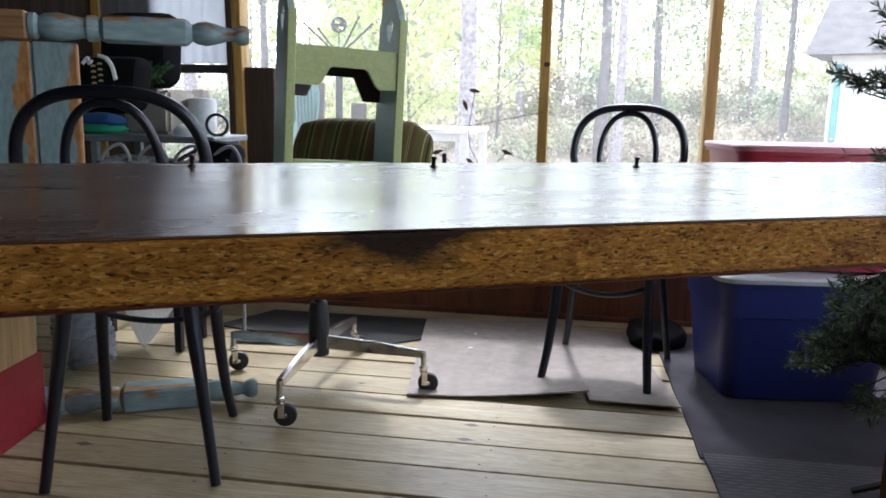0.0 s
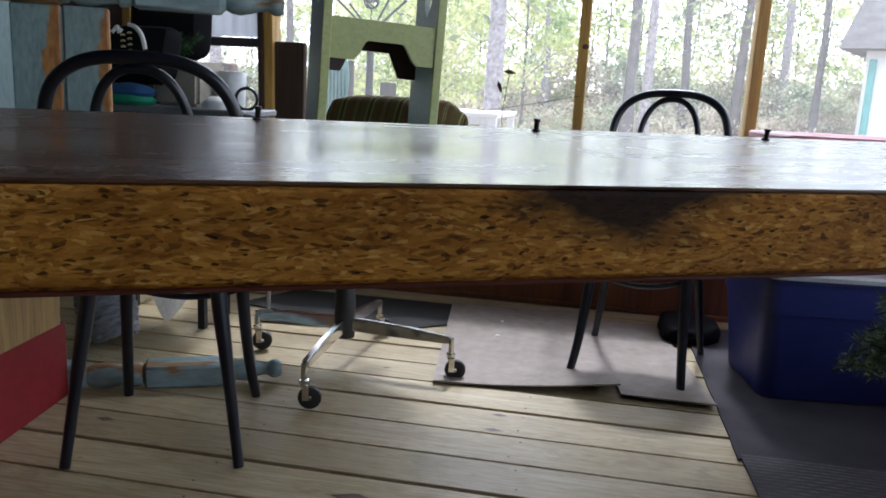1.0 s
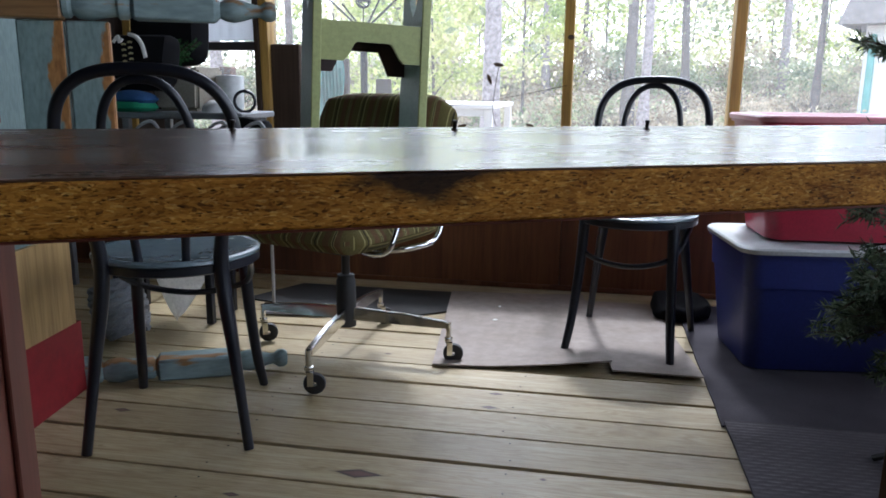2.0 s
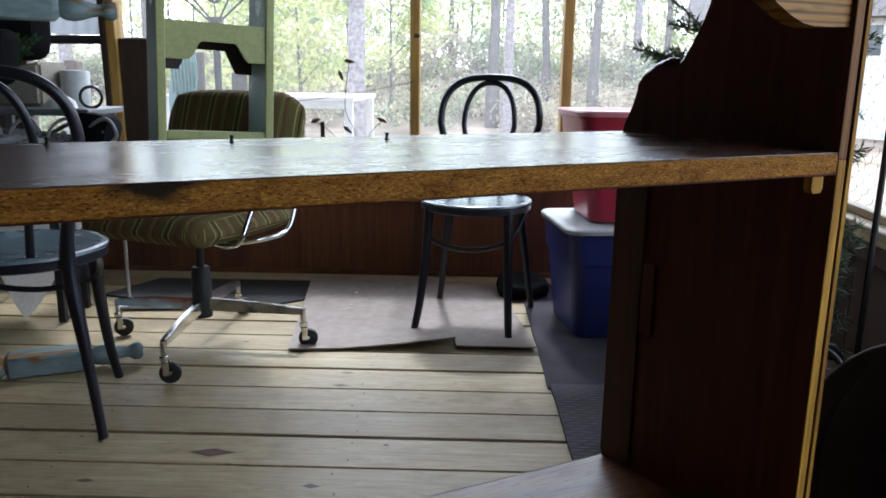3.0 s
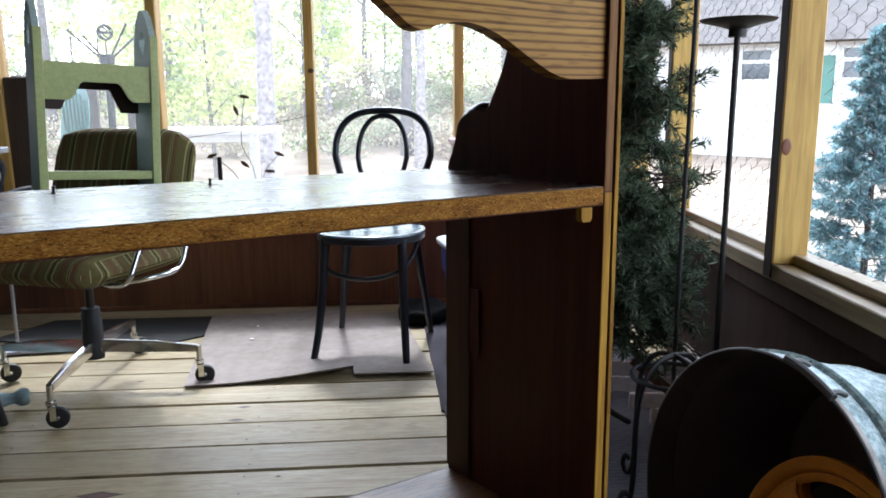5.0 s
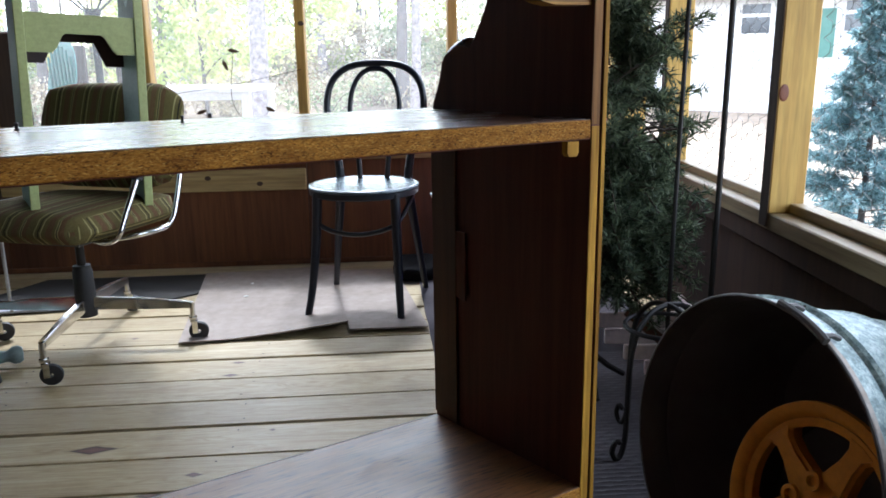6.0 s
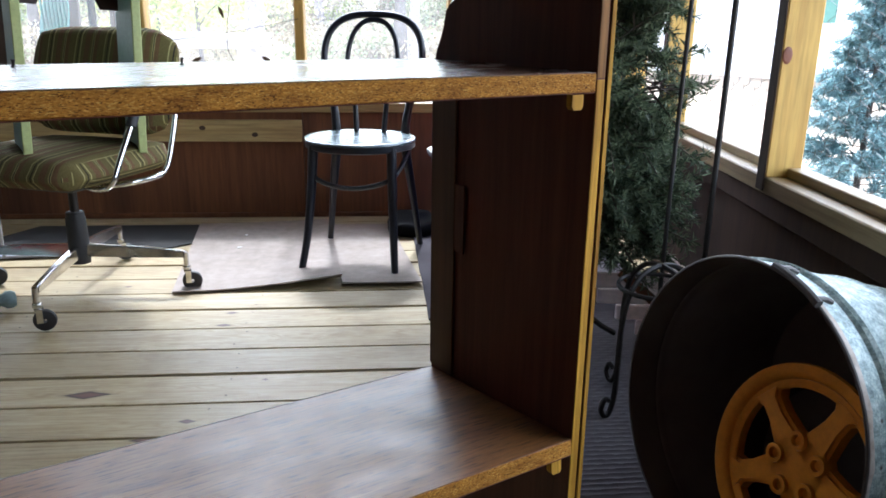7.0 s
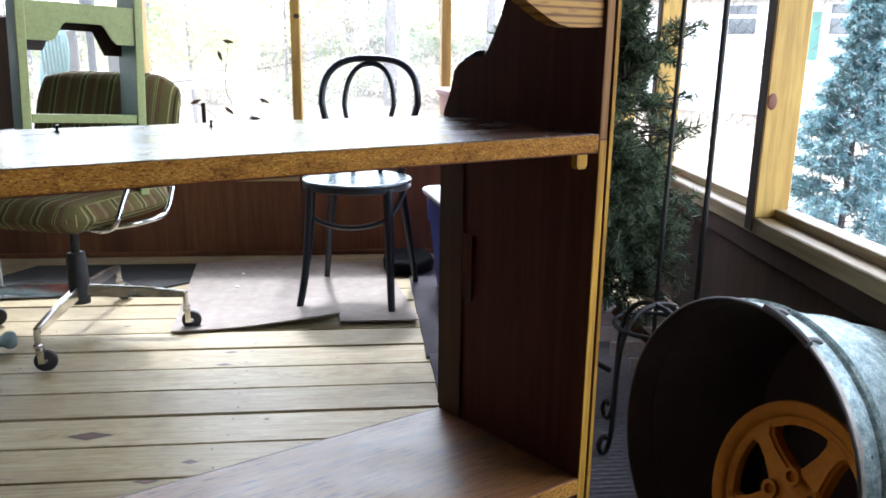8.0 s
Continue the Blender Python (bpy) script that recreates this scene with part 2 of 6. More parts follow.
def striped_cloth():
    """Woven wool in olive, rust and cream stripes that run from front to back."""
    m, t, b = shader("striped_cloth", 0.9, 0.0, 0.15)
    tc = t.nodes.new("ShaderNodeTexCoord").outputs["Object"]
    wob = nd(t, "ShaderNodeTexNoise", Scale=5.0)
    t.links.new(tc, wob.inputs["Vector"])
    a = t.nodes.new("ShaderNodeMath")
    a.operation = "MULTIPLY_ADD"
    a.inputs[1].default_value = 0.0015
    t.links.new(wob.outputs["Fac"], a.inputs[0])
    cut = t.nodes.new("ShaderNodeUVMap")
    cut.uv_map = "weave"
    along = t.nodes.new("ShaderNodeSeparateXYZ")
    t.links.new(cut.outputs[0], along.inputs[0])
    t.links.new(along.outputs["X"], a.inputs[2])
    w = t.nodes.new("ShaderNodeMath")
    w.operation = "WRAP"
    w.inputs[1].default_value, w.inputs[2].default_value = 0.085, -0.02
    t.links.new(a.outputs[0], w.inputs[0])
    d = t.nodes.new("ShaderNodeMath")
    d.operation = "MULTIPLY_ADD"
    d.inputs[1].default_value, d.inputs[2].default_value = 1 / 0.105, 0.19
    t.links.new(w.outputs[0], d.inputs[0])
    olive, rust, cream, dark = (0.122, 0.100, 0.036), (0.125, 0.070, 0.033), (0.34, 0.30, 0.13), (0.025, 0.021, 0.014)
    col = t.nodes.new("ShaderNodeValToRGB")
    col.color_ramp.interpolation = "CONSTANT"
    stops = [(0.0, olive), (0.22, cream), (0.25, olive), (0.32, dark), (0.35, olive), (0.40, cream), (0.43, olive), (0.55, rust), (0.72, olive), (0.80, cream), (0.82, dark), (0.85, cream), (0.87, rust)]
    e = col.color_ramp.elements
    while len(e) < len(stops):
        e.new(0.5)
    for el, (p, c) in zip(e, stops):
        el.position, el.color = p, (*c, 1)
    t.links.new(d.outputs[0], col.inputs[0])
    weave = nd(t, "ShaderNodeTexNoise", Scale=500.0, Detail=2.0)
    t.links.new(tc, weave.inputs["Vector"])
    tint = ramp(t, weave.outputs["Fac"], [(0.3, (0.65, 0.65, 0.65)), (0.7, (1.2, 1.2, 1.2))])
    t.links.new(mixc(t, 1.0, col.outputs[0], tint, "MULTIPLY"), b.inputs["Base Color"])
    bump(t, b, weave.outputs["Fac"], 0.4, 0.001)
    return m


def worn_paint(name, paint, bare, amount=0.55, axis="z", rough=0.6):
    """Old paint rubbed through to the wood in long patches."""
    m, t, b = shader(name, rough, 0.0, 0.35)
    st = {"x": (0.25, 1, 1), "y": (1, 0.25, 1), "z": (1, 1, 0.25)}[axis]
    v = coords(t, st, True)
    n1 = nd(t, "ShaderNodeTexNoise", Scale=11.0, Detail=6.0, Roughness=0.6)
    n2 = nd(t, "ShaderNodeTexNoise", Scale=90.0, Detail=3.0)
    for n in (n1, n2):
        t.links.new(v, n.inputs["Vector"])
    mask = ramp(t, n1.outputs["Fac"], [(amount, (0, 0, 0)), (amount + 0.035, (1, 1, 1))])
    old = ramp(t, n2.outputs["Fac"], [(0.3, tuple(x * 0.75 for x in paint)), (0.7, tuple(min(1, x * 1.1) for x in paint))])
    raw = ramp(t, n2.outputs["Fac"], [(0.3, tuple(x * 0.6 for x in bare)), (0.7, bare)])
    t.links.new(mixc(t, mask, old, raw), b.inputs["Base Color"])
    bump(t, b, n1.outputs["Fac"], 0.15, 0.001)
    return m


def galvanised():
    """Old zinc: pale teal bloom, dull grey patches and small rust spots."""
    m, t, b = shader("galvanised_steel", 0.55, 0.25, 0.5)
    v = coords(t, (1, 1, 1))
    n1 = nd(t, "ShaderNodeTexNoise", Scale=58.0, Detail=9.0, Roughness=0.78)
    n2 = nd(t, "ShaderNodeTexNoise", Scale=260.0, Detail=3.0, Roughness=0.7)
    spot = nd(t, "ShaderNodeTexVoronoi", Scale=34.0)
    for n in (n1, n2, spot):
        t.links.new(v, n.inputs["Vector"])
    col = ramp(t, n1.outputs["Fac"], [(0.3, (0.11, 0.155, 0.155)), (0.45, (0.24, 0.32, 0.31)), (0.55, (0.40, 0.49, 0.47)), (0.68, (0.60, 0.66, 0.63))])
    tint = ramp(t, n2.outputs["Fac"], [(0.3, (0.65, 0.65, 0.65)), (0.65, (1.15, 1.15, 1.15))])
    col = mixc(t, 1.0, col, tint, "MULTIPLY")
    rust = ramp(t, spot.outputs["Distance"], [(0.0, (1, 1, 1)), (0.07, (0.8, 0.8, 0.8)), (0.12, (0, 0, 0))])
    t.links.new(mixc(t, rust, col, (0.05, 0.035, 0.03)), b.inputs["Base Color"])
    bump(t, b, n1.outputs["Fac"], 0.2, 0.002)
    return m


def plank_paint():
    """Blue paint on boards, worn to the orange wood along one edge of each board."""
    m, t, b = shader("worn_blue_paint", 0.6, 0.0, 0.35)
    tc = t.nodes.new("ShaderNodeTexCoord").outputs["Object"]
    sx = t.nodes.new("ShaderNodeSeparateXYZ")
    t.links.new(tc, sx.inputs[0])
    w = t.nodes.new("ShaderNodeMath")
    w.operation = "WRAP"
    w.inputs[1].default_value, w.inputs[2].default_value = 0.0, -0.105
    add = t.nodes.new("ShaderNodeMath")
    add.operation = "ADD"
    add.inputs[1].default_value = 0.401
    t.links.new(sx.outputs["X"], add.inputs[0])
    t.links.new(add.outputs[0], w.inputs[0])
    v = coords(t, (1, 1, 0.35))
    n1 = nd(t, "ShaderNodeTexNoise", Scale=13.0, Detail=7.0, Roughness=0.62)
    n2 = nd(t, "ShaderNodeTexNoise", Scale=110.0, Detail=3.0)
    for n in (n1, n2):
        t.links.new(v, n.inputs["Vector"])
    mul = t.nodes.new("ShaderNodeMath")
    mul.operation = "MULTIPLY_ADD"
    mul.inputs[1].default_value = 5.0
    t.links.new(w.outputs[0], mul.inputs[0])
    t.links.new(n1.outputs["Fac"], mul.inputs[2])
    mask = ramp(t, mul.outputs[0], [(0.36, (0, 0, 0)), (0.40, (1, 1, 1))])
    old = ramp(t, n2.outputs["Fac"], [(0.3, (0.15, 0.205, 0.20)), (0.7, (0.22, 0.295, 0.285))])
    raw = ramp(t, n2.outputs["Fac"], [(0.3, (0.22, 0.10, 0.03)), (0.7, (0.38, 0.18, 0.055))])
    t.links.new(mixc(t, mask, old, raw), b.inputs["Base Color"])
    bump(t, b, n1.outputs["Fac"], 0.2, 0.001)
    return m


def screen_material():
    """Insect screen: fine pale mesh, mostly open."""
    m, t, b = shader("insect_screen", 0.8, 0.0, 0.2)
    b.inputs["Base Color"].default_value = (0.55, 0.57, 0.58, 1)
    glow = nd(t, "ShaderNodeBsdfTranslucent", Color=(0.62, 0.63, 0.63, 1))
    thread = nd(t, "ShaderNodeMixShader", Fac=0.4)
    t.links.new(b.outputs[0], thread.inputs[1])
    t.links.new(glow.outputs[0], thread.inputs[2])
    tr = nd(t, "ShaderNodeBsdfTransparent")
    mx = nd(t, "ShaderNodeMixShader", Fac=0.135)
    t.links.new(tr.outputs[0], mx.inputs[1])
    t.links.new(thread.outputs[0], mx.inputs[2])
    t.links.new(mx.outputs[0], t.nodes["Material Output"].inputs[0])
    return m


def laminate_material(name, light, dark, rough, coat):
    """Wood-grain laminate: soft bands, short dark pore dashes, scuffed gloss."""
    m, t, b = shader(name, rough, 0.0, 0.5)
    b.inputs["Coat Weight"].default_value, b.inputs["Coat Roughness"].default_value = coat, 0.2
    v = coords(t, (0.10, 1, 1))
    n1 = nd(t, "ShaderNodeTexNoise", Scale=42.0, Detail=4.0, Distortion=1.0)
    dash = nd(t, "ShaderNodeTexNoise", Scale=360.0, Detail=2.0, Roughness=0.6)
    for n in (n1, dash):
        t.links.new(v, n.inputs["Vector"])
    scuff = nd(t, "ShaderNodeTexNoise", Scale=22.0, Detail=6.0, Roughness=0.7)
    t.links.new(coords(t, (0.6, 1, 1)), scuff.inputs["Vector"])
    mid = tuple((p + q) / 2 for p, q in zip(light, dark))
    band = ramp(t, n1.outputs["Fac"], [(0.32, dark), (0.45, mid), (0.52, light), (0.60, mid), (0.70, light)])
    pores = ramp(t, dash.outputs["Fac"], [(0.34, (0.28, 0.25, 0.24)), (0.42, (0.85, 0.84, 0.83)), (0.6, (1.06, 1.06, 1.06))])
    t.links.new(mixc(t, 1.0, band, pores, "MULTIPLY"), b.inputs["Base Color"])
    gloss = t.nodes.new("ShaderNodeMapRange")
    gloss.inputs["From Min"].default_value, gloss.inputs["From Max"].default_value = 0.35, 0.68
    gloss.inputs["To Min"].default_value, gloss.inputs["To Max"].default_value = rough - 0.04, rough + 0.12
    t.links.new(scuff.outputs["Fac"], gloss.inputs["Value"])
    t.links.new(gloss.outputs[0], b.inputs["Roughness"])
    bump(t, b, dash.outputs["Fac"], 0.09, 0.001)
    return m


def oak_material():
    """Yellow oak veneer: fine wavering dark grain lines over soft bands."""
    m, t, b = shader("oak_veneer", 0.55, 0.0, 0.25)
    v = coords(t, (0.10, 1, 1))
    lines = t.nodes.new("ShaderNodeTexWave")
    lines.bands_direction = "Z"
    for k, val in (("Scale", 52.0), ("Distortion", 7.0), ("Detail", 3.0), ("Detail Scale", 0.35), ("Detail Roughness", 0.6)):
        lines.inputs[k].default_value = val
    soft = nd(t, "ShaderNodeTexNoise", Scale=26.0, Detail=4.0, Distortion=0.8)
    dash = nd(t, "ShaderNodeTexNoise", Scale=420.0, Detail=2.0)
    for n in (lines, soft, dash):
        t.links.new(v, n.inputs["Vector"])
    base = ramp(t, soft.outputs["Fac"], [(0.35, (0.46, 0.235, 0.040)), (0.55, (0.60, 0.335, 0.065)), (0.7, (0.66, 0.39, 0.085))])
    grain = ramp(t, lines.outputs["Fac"], [(0.0, (0.36, 0.27, 0.20)), (0.20, (0.72, 0.66, 0.60)), (0.45, (1.0, 1.0, 1.0)), (1.0, (1.05, 1.05, 1.05))])
    pores = ramp(t, dash.outputs["Fac"], [(0.34, (0.70, 0.64, 0.58)), (0.46, (1.0, 1.0, 1.0))])
    t.links.new(mixc(t, 1.0, mixc(t, 1.0, base, grain, "MULTIPLY"), pores, "MULTIPLY"), b.inputs["Base Color"])
    bump(t, b, lines.outputs["Fac"], 0.12, 0.0006)
    return m


DECK = deck_material()
CHIP = chip_material()
PINE = wood("pine", (0.56, 0.37, 0.085), (0.40, 0.23, 0.045), "z")
PINE_X = wood("pine_rail", (0.38, 0.28, 0.12), (0.26, 0.17, 0.06), "x")
PINE_Y = wood("pine_sill", (0.36, 0.28, 0.15), (0.24, 0.175, 0.085), "y")
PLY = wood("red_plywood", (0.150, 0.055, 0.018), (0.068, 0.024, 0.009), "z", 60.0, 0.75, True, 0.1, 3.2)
# The north wall's plywood again, darkened for the shade under the east sill.
EAST_PLY_SHADED = wood("shaded_plywood", (0.058, 0.027, 0.012), (0.030, 0.014, 0.007), "z", 60.0, 0.8, True, 0.1, 3.2)
LAM_TOP = laminate_material("walnut_laminate", (0.17, 0.092, 0.058), (0.085, 0.045, 0.03), 0.22, 0.3)
LAM_LOW = laminate_material("walnut_laminate_worn", (0.27, 0.115, 0.031), (0.155, 0.064, 0.017), 0.36, 0.0)
PANEL = wood("dark_veneer", (0.150, 0.044, 0.028), (0.088, 0.026, 0.017), "z", 120.0, 0.5, False, 0.04, 14.0, 0.25)
STILE = wood("brown_veneer", (0.125, 0.050, 0.022), (0.075, 0.030, 0.014), "z", 120.0, 0.5, False, 0.04, 14.0)
EDGE_BROWN = wood("worn_brown_edge", (0.34, 0.165, 0.045), (0.15, 0.066, 0.020), "z", 300.0, 0.65, False, 0.2, 40.0, 0.2)
EDGE = wood("edge_pine", (0.70, 0.39, 0.05), (0.30, 0.14, 0.016), "z", 420.0, 0.65, False, 0.2, 34.0, 0.15)
OAK = oak_material()
STEEL_DARK = plain("dark_steel", (0.06, 0.055, 0.05), None, 200.0, 0.45, 0.9, 0.1)
BLACK_LACQUER = plain("black_lacquer", (0.006, 0.007, 0.012), (0.010, 0.012, 0.019), 60.0, 0.32, 0.0, 0.05)
SEAT_PAINT = plain("blue_grey_seat", (0.115, 0.155, 0.18), (0.16, 0.21, 0.23), 70.0, 0.22, 0.0, 0.08, 0.6, 8.0)
CHROME = plain("chrome", (0.75, 0.75, 0.74), (0.55, 0.53, 0.5), 30.0, 0.12, 1.0, 0.02)
RUBBER = plain("black_rubber", (0.018, 0.017, 0.016), None, 80.0, 0.6)
CLOTH = striped_cloth()
GREEN = plain("pale_green_paint", (0.39, 0.435, 0.165), (0.34, 0.385, 0.145), 90.0, 0.5, 0.0, 0.06)
GREEN_IN = plain("grey_green_paint", (0.36, 0.43, 0.38), (0.30, 0.37, 0.32), 90.0, 0.5, 0.0, 0.06)
MAROON = plain("maroon_paint", (0.035, 0.010, 0.008), None, 90.0, 0.5)
BLUE_WORN = plank_paint()
BARE_BLOCK = wood("bare_orange_wood", (0.34, 0.19, 0.075), (0.20, 0.10, 0.035), "x")
BLUE_LEG = worn_paint("worn_blue_leg", (0.24, 0.32, 0.32), (0.33, 0.18, 0.07), 0.585, "x")
RED = plain("red_paint", (0.24, 0.006, 0.010), (0.20, 0.005, 0.008), 50.0, 0.6)
RAW_PLY = wood("raw_plywood", (0.45, 0.30, 0.12), (0.33, 0.20, 0.07), "z")
TOTE_BLUE = plain("blue_plastic", (0.025, 0.036, 0.173), (0.022, 0.030, 0.144), 120.0, 0.4)
LID_GREY = plain("pale_grey_plastic", (0.52, 0.54, 0.53), (0.44, 0.46, 0.45), 120.0, 0.4)
TOTE_RED = plain("red_plastic", (0.33, 0.010, 0.032), (0.27, 0.009, 0.026), 120.0, 0.4)
# Red of the tote lightened to pink for the reflection on its lid.
LID_RED_SHEEN = plain("red_plastic_sheen", (0.52, 0.20, 0.23), (0.44, 0.14, 0.17), 120.0, 0.35)
CARD = plain("cardboard", (0.35, 0.30, 0.265), (0.30, 0.255, 0.22), 25.0, 0.8, 0.0, 0.1, 0.2, 5.0)
MAT_DARK = plain("dark_felt", (0.014, 0.013, 0.011), (0.020, 0.018, 0.016), 200.0, 0.9)
MAT_RIB = plain("lavender_grey_mat", (0.125, 0.116, 0.125), (0.088, 0.08, 0.087), 300.0, 0.9, 0.0, 0.4, 0.15, 5.0)
UNDERFLOOR_SHADE = plain("underfloor_shade", (0.02, 0.015, 0.011), None, 30.0, 1.0)
# Pine of the north posts, darkened because their room side is backlit.
PINE_BACKLIT = wood("backlit_pine", (0.42, 0.26, 0.06), (0.28, 0.155, 0.033), "z")
# Grey of the added rear wall, set by the bounce light wanted.
REAR_BOUNCE = plain("rear_bounce_grey", (0.14, 0.14, 0.135), (0.115, 0.115, 0.11), 30.0, 0.6)
RUG = plain("grey_carpet", (0.079, 0.072, 0.081), (0.051, 0.047, 0.053), 260.0, 0.95, 0.0, 0.6, 0.1, 4.0)
GALV = galvanised()
# Tub zinc again, darkened to hold the shade of its hollow.
GALV_SHADED = plain("shaded_zinc", (0.135, 0.13, 0.126), (0.085, 0.082, 0.079), 22.0, 0.6, 0.3, 0.15, 0.5, 6.0)
ORANGE = plain("orange_paint", (0.62, 0.245, 0.006), (0.54, 0.205, 0.006), 60.0, 0.45, 0.0, 0.1, 0.3)
IRON = plain("wrought_iron", (0.02, 0.018, 0.017), None, 120.0, 0.5, 0.4, 0.2)
NEEDLES = leafy("dark_needles", (0.010, 0.024, 0.012), (0.135, 0.170, 0.095))
BROWN_CORE = plain("brown_wire", (0.05, 0.035, 0.02), None, 90.0, 0.8)
SPRUCE = leafy("blue_spruce_needles", (0.14, 0.26, 0.28), (0.40, 0.57, 0.61))
LEAF_A = leafy("yellow_green_leaves", (0.14, 0.175, 0.07), (0.29, 0.32, 0.17))
LEAF_B = leafy("grey_green_leaves", (0.11, 0.13, 0.085), (0.24, 0.26, 0.18))
LEAF_DRY = leafy("dry_leaves", (0.05, 0.03, 0.02), (0.10, 0.06, 0.03))
WOOD_YELLOW = woodland("yellow_green_canopy", [(0.23, 0.32, 0.09), (0.44, 0.51, 0.17), (0.62, 0.63, 0.29), (0.72, 0.67, 0.48)], 0.6, 0.5)
WOOD_GREY = woodland("grey_green_shrubs", [(0.16, 0.22, 0.115), (0.33, 0.385, 0.23), (0.49, 0.50, 0.32), (0.62, 0.58, 0.44)], 1.3, 0.5)
# Paler, greyer leaf tones put the haze of distance into the colour.
WOOD_FAR_HAZED = woodland("hazed_far_canopy", [(0.34, 0.38, 0.28), (0.48, 0.50, 0.38), (0.60, 0.60, 0.50), (0.68, 0.64, 0.57)], 0.35, 0.5)
WOOD_TAN = woodland("dry_brush", [(0.22, 0.17, 0.12), (0.38, 0.32, 0.22), (0.52, 0.46, 0.34), (0.62, 0.56, 0.45)], 1.3, 0.4)
BARK = plain("bark", (0.17, 0.15, 0.142), (0.11, 0.095, 0.09), 30.0, 0.9, 0.0, 0.8, 0.2, 4.0)
BARK_PALE = plain("pale_bark", (0.38, 0.345, 0.34), (0.19, 0.165, 0.165), 30.0, 0.9, 0.0, 0.9, 0.2, 17.0)
GROUND = plain("leaf_litter", (0.39, 0.315, 0.245), (0.20, 0.155, 0.11), 7.0, 0.95, 0.0, 0.6, 0.1, 0.9)
# Serves dark boards and the painted shade on the east posts.
DARK_WOOD_AND_SHADE = wood("dark_wood_and_shade", (0.05, 0.031, 0.019), (0.03, 0.018, 0.012), "z", 70.0, 0.9)
SCREEN = screen_material()
WHITE_PAINT = plain("white_siding", (0.78, 0.78, 0.76), (0.7, 0.7, 0.69), 40.0, 0.6)
SHUTTER = plain("dark_green_paint", (0.10, 0.23, 0.19), (0.08, 0.19, 0.155), 40.0, 0.5)
TEAL = plain("teal_paint", (0.10, 0.36, 0.33), (0.08, 0.30, 0.27), 40.0, 0.5)
GLASS_DARK = plain("dark_pane", (0.10, 0.11, 0.12), None, 5.0, 0.1)
WEATHERED = wood("weathered_board", (0.13, 0.10, 0.085), (0.07, 0.052, 0.045), "z", 70.0, 0.8)
CEIL = wood("ceiling_boards", (0.06, 0.045, 0.03), (0.036, 0.027, 0.019), "x", 60.0, 0.8, False)
WHITE_CLOTH = plain("white_cloth", (0.80, 0.79, 0.75), (0.7, 0.69, 0.66), 150.0, 0.9)
GREY_YARN = plain("grey_yarn", (0.27, 0.28, 0.30), (0.17, 0.175, 0.19), 160.0, 0.95, 0.0, 0.6)
BLACK_CLOTH = plain("black_cloth", (0.006, 0.006, 0.007), (0.010, 0.010, 0.011), 150.0, 0.95, 0.0, 0.1, 0.1)
BLUE_PALE = plain("pale_blue_board", (0.50, 0.51, 0.60), (0.36, 0.37, 0.44), 30.0, 0.6)
CLOUDY = leafy("cloudy_plastic", (0.48, 0.50, 0.52), (0.48, 0.50, 0.52), 0.5, 0.6)
WIRE = plain("zinc_wire", (0.35, 0.35, 0.34), None, 90.0, 0.5, 0.8)


# ---- building tools ----
def part(name, bm, material, parent=None, label="", smooth=False):
    me = bpy.data.meshes.new(name)
    bm.normal_update()
    bm.to_mesh(me)
    bm.free()
    me.materials.append(material)
    if smooth:
        me.polygons.foreach_set("use_smooth", [True] * len(me.polygons))
        me.set_sharp_from_angle(angle=radians(42))
    ob = new(name, me)
    ob.parent = parent
    if label:
        ob["label"] = label
    return ob


def thing(name, label, category, m=None, group="", kind=""):
    ob = new(name)
    ob.empty_display_size = 0.05
    if m is not None:
        ob.matrix_basis = m
    return tagged(ob, label, category, group, kind)


def put(bm, verts, faces, m=None):
    vs = [bm.verts.new(m @ Vector(v) if m is not None else v) for v in verts]
    for f in faces:
        bm.faces.new([vs[i] for i in f])


def cbox(bm, x0, x1, y0, y1, z0, z1, b=0.002, m=None):
    """A box with its edges taken off by b."""
    b = min(b, (x1 - x0) / 3, (y1 - y0) / 3, (z1 - z0) / 3)
    lo, hi = (x0, y0, z0), (x1, y1, z1)
    verts, at = [], {}
    for c in range(8):
        s = [(c >> k) & 1 for k in range(3)]
        for k in range(3):
            p = [(hi[i] - b if s[i] else lo[i] + b) for i in range(3)]
            p[k] = hi[k] if s[k] else lo[k]
            at[c, k] = len(verts)
            verts.append(p)
    faces = []
    for k in range(3):
        i, j = (k + 1) % 3, (k + 2) % 3
        for side in (0, 1):
            q = [side << k, side << k | 1 << i, side << k | 1 << i | 1 << j, side << k | 1 << j]
            f = [at[c, k] for c in q]
            faces.append(f if side else f[::-1])
        for a in (0, 1):
            for d in (0, 1):
                c0 = a << i | d << j
                c1 = c0 | 1 << k
                f = [at[c0, i], at[c1, i], at[c1, j], at[c0, j]]
                faces.append(f if a == d else f[::-1])
    for c in range(8):
        f = [at[c, 0], at[c, 1], at[c, 2]]
        faces.append(f if bin(c).count("1") % 2 else f[::-1])
    put(bm, verts, faces, m)


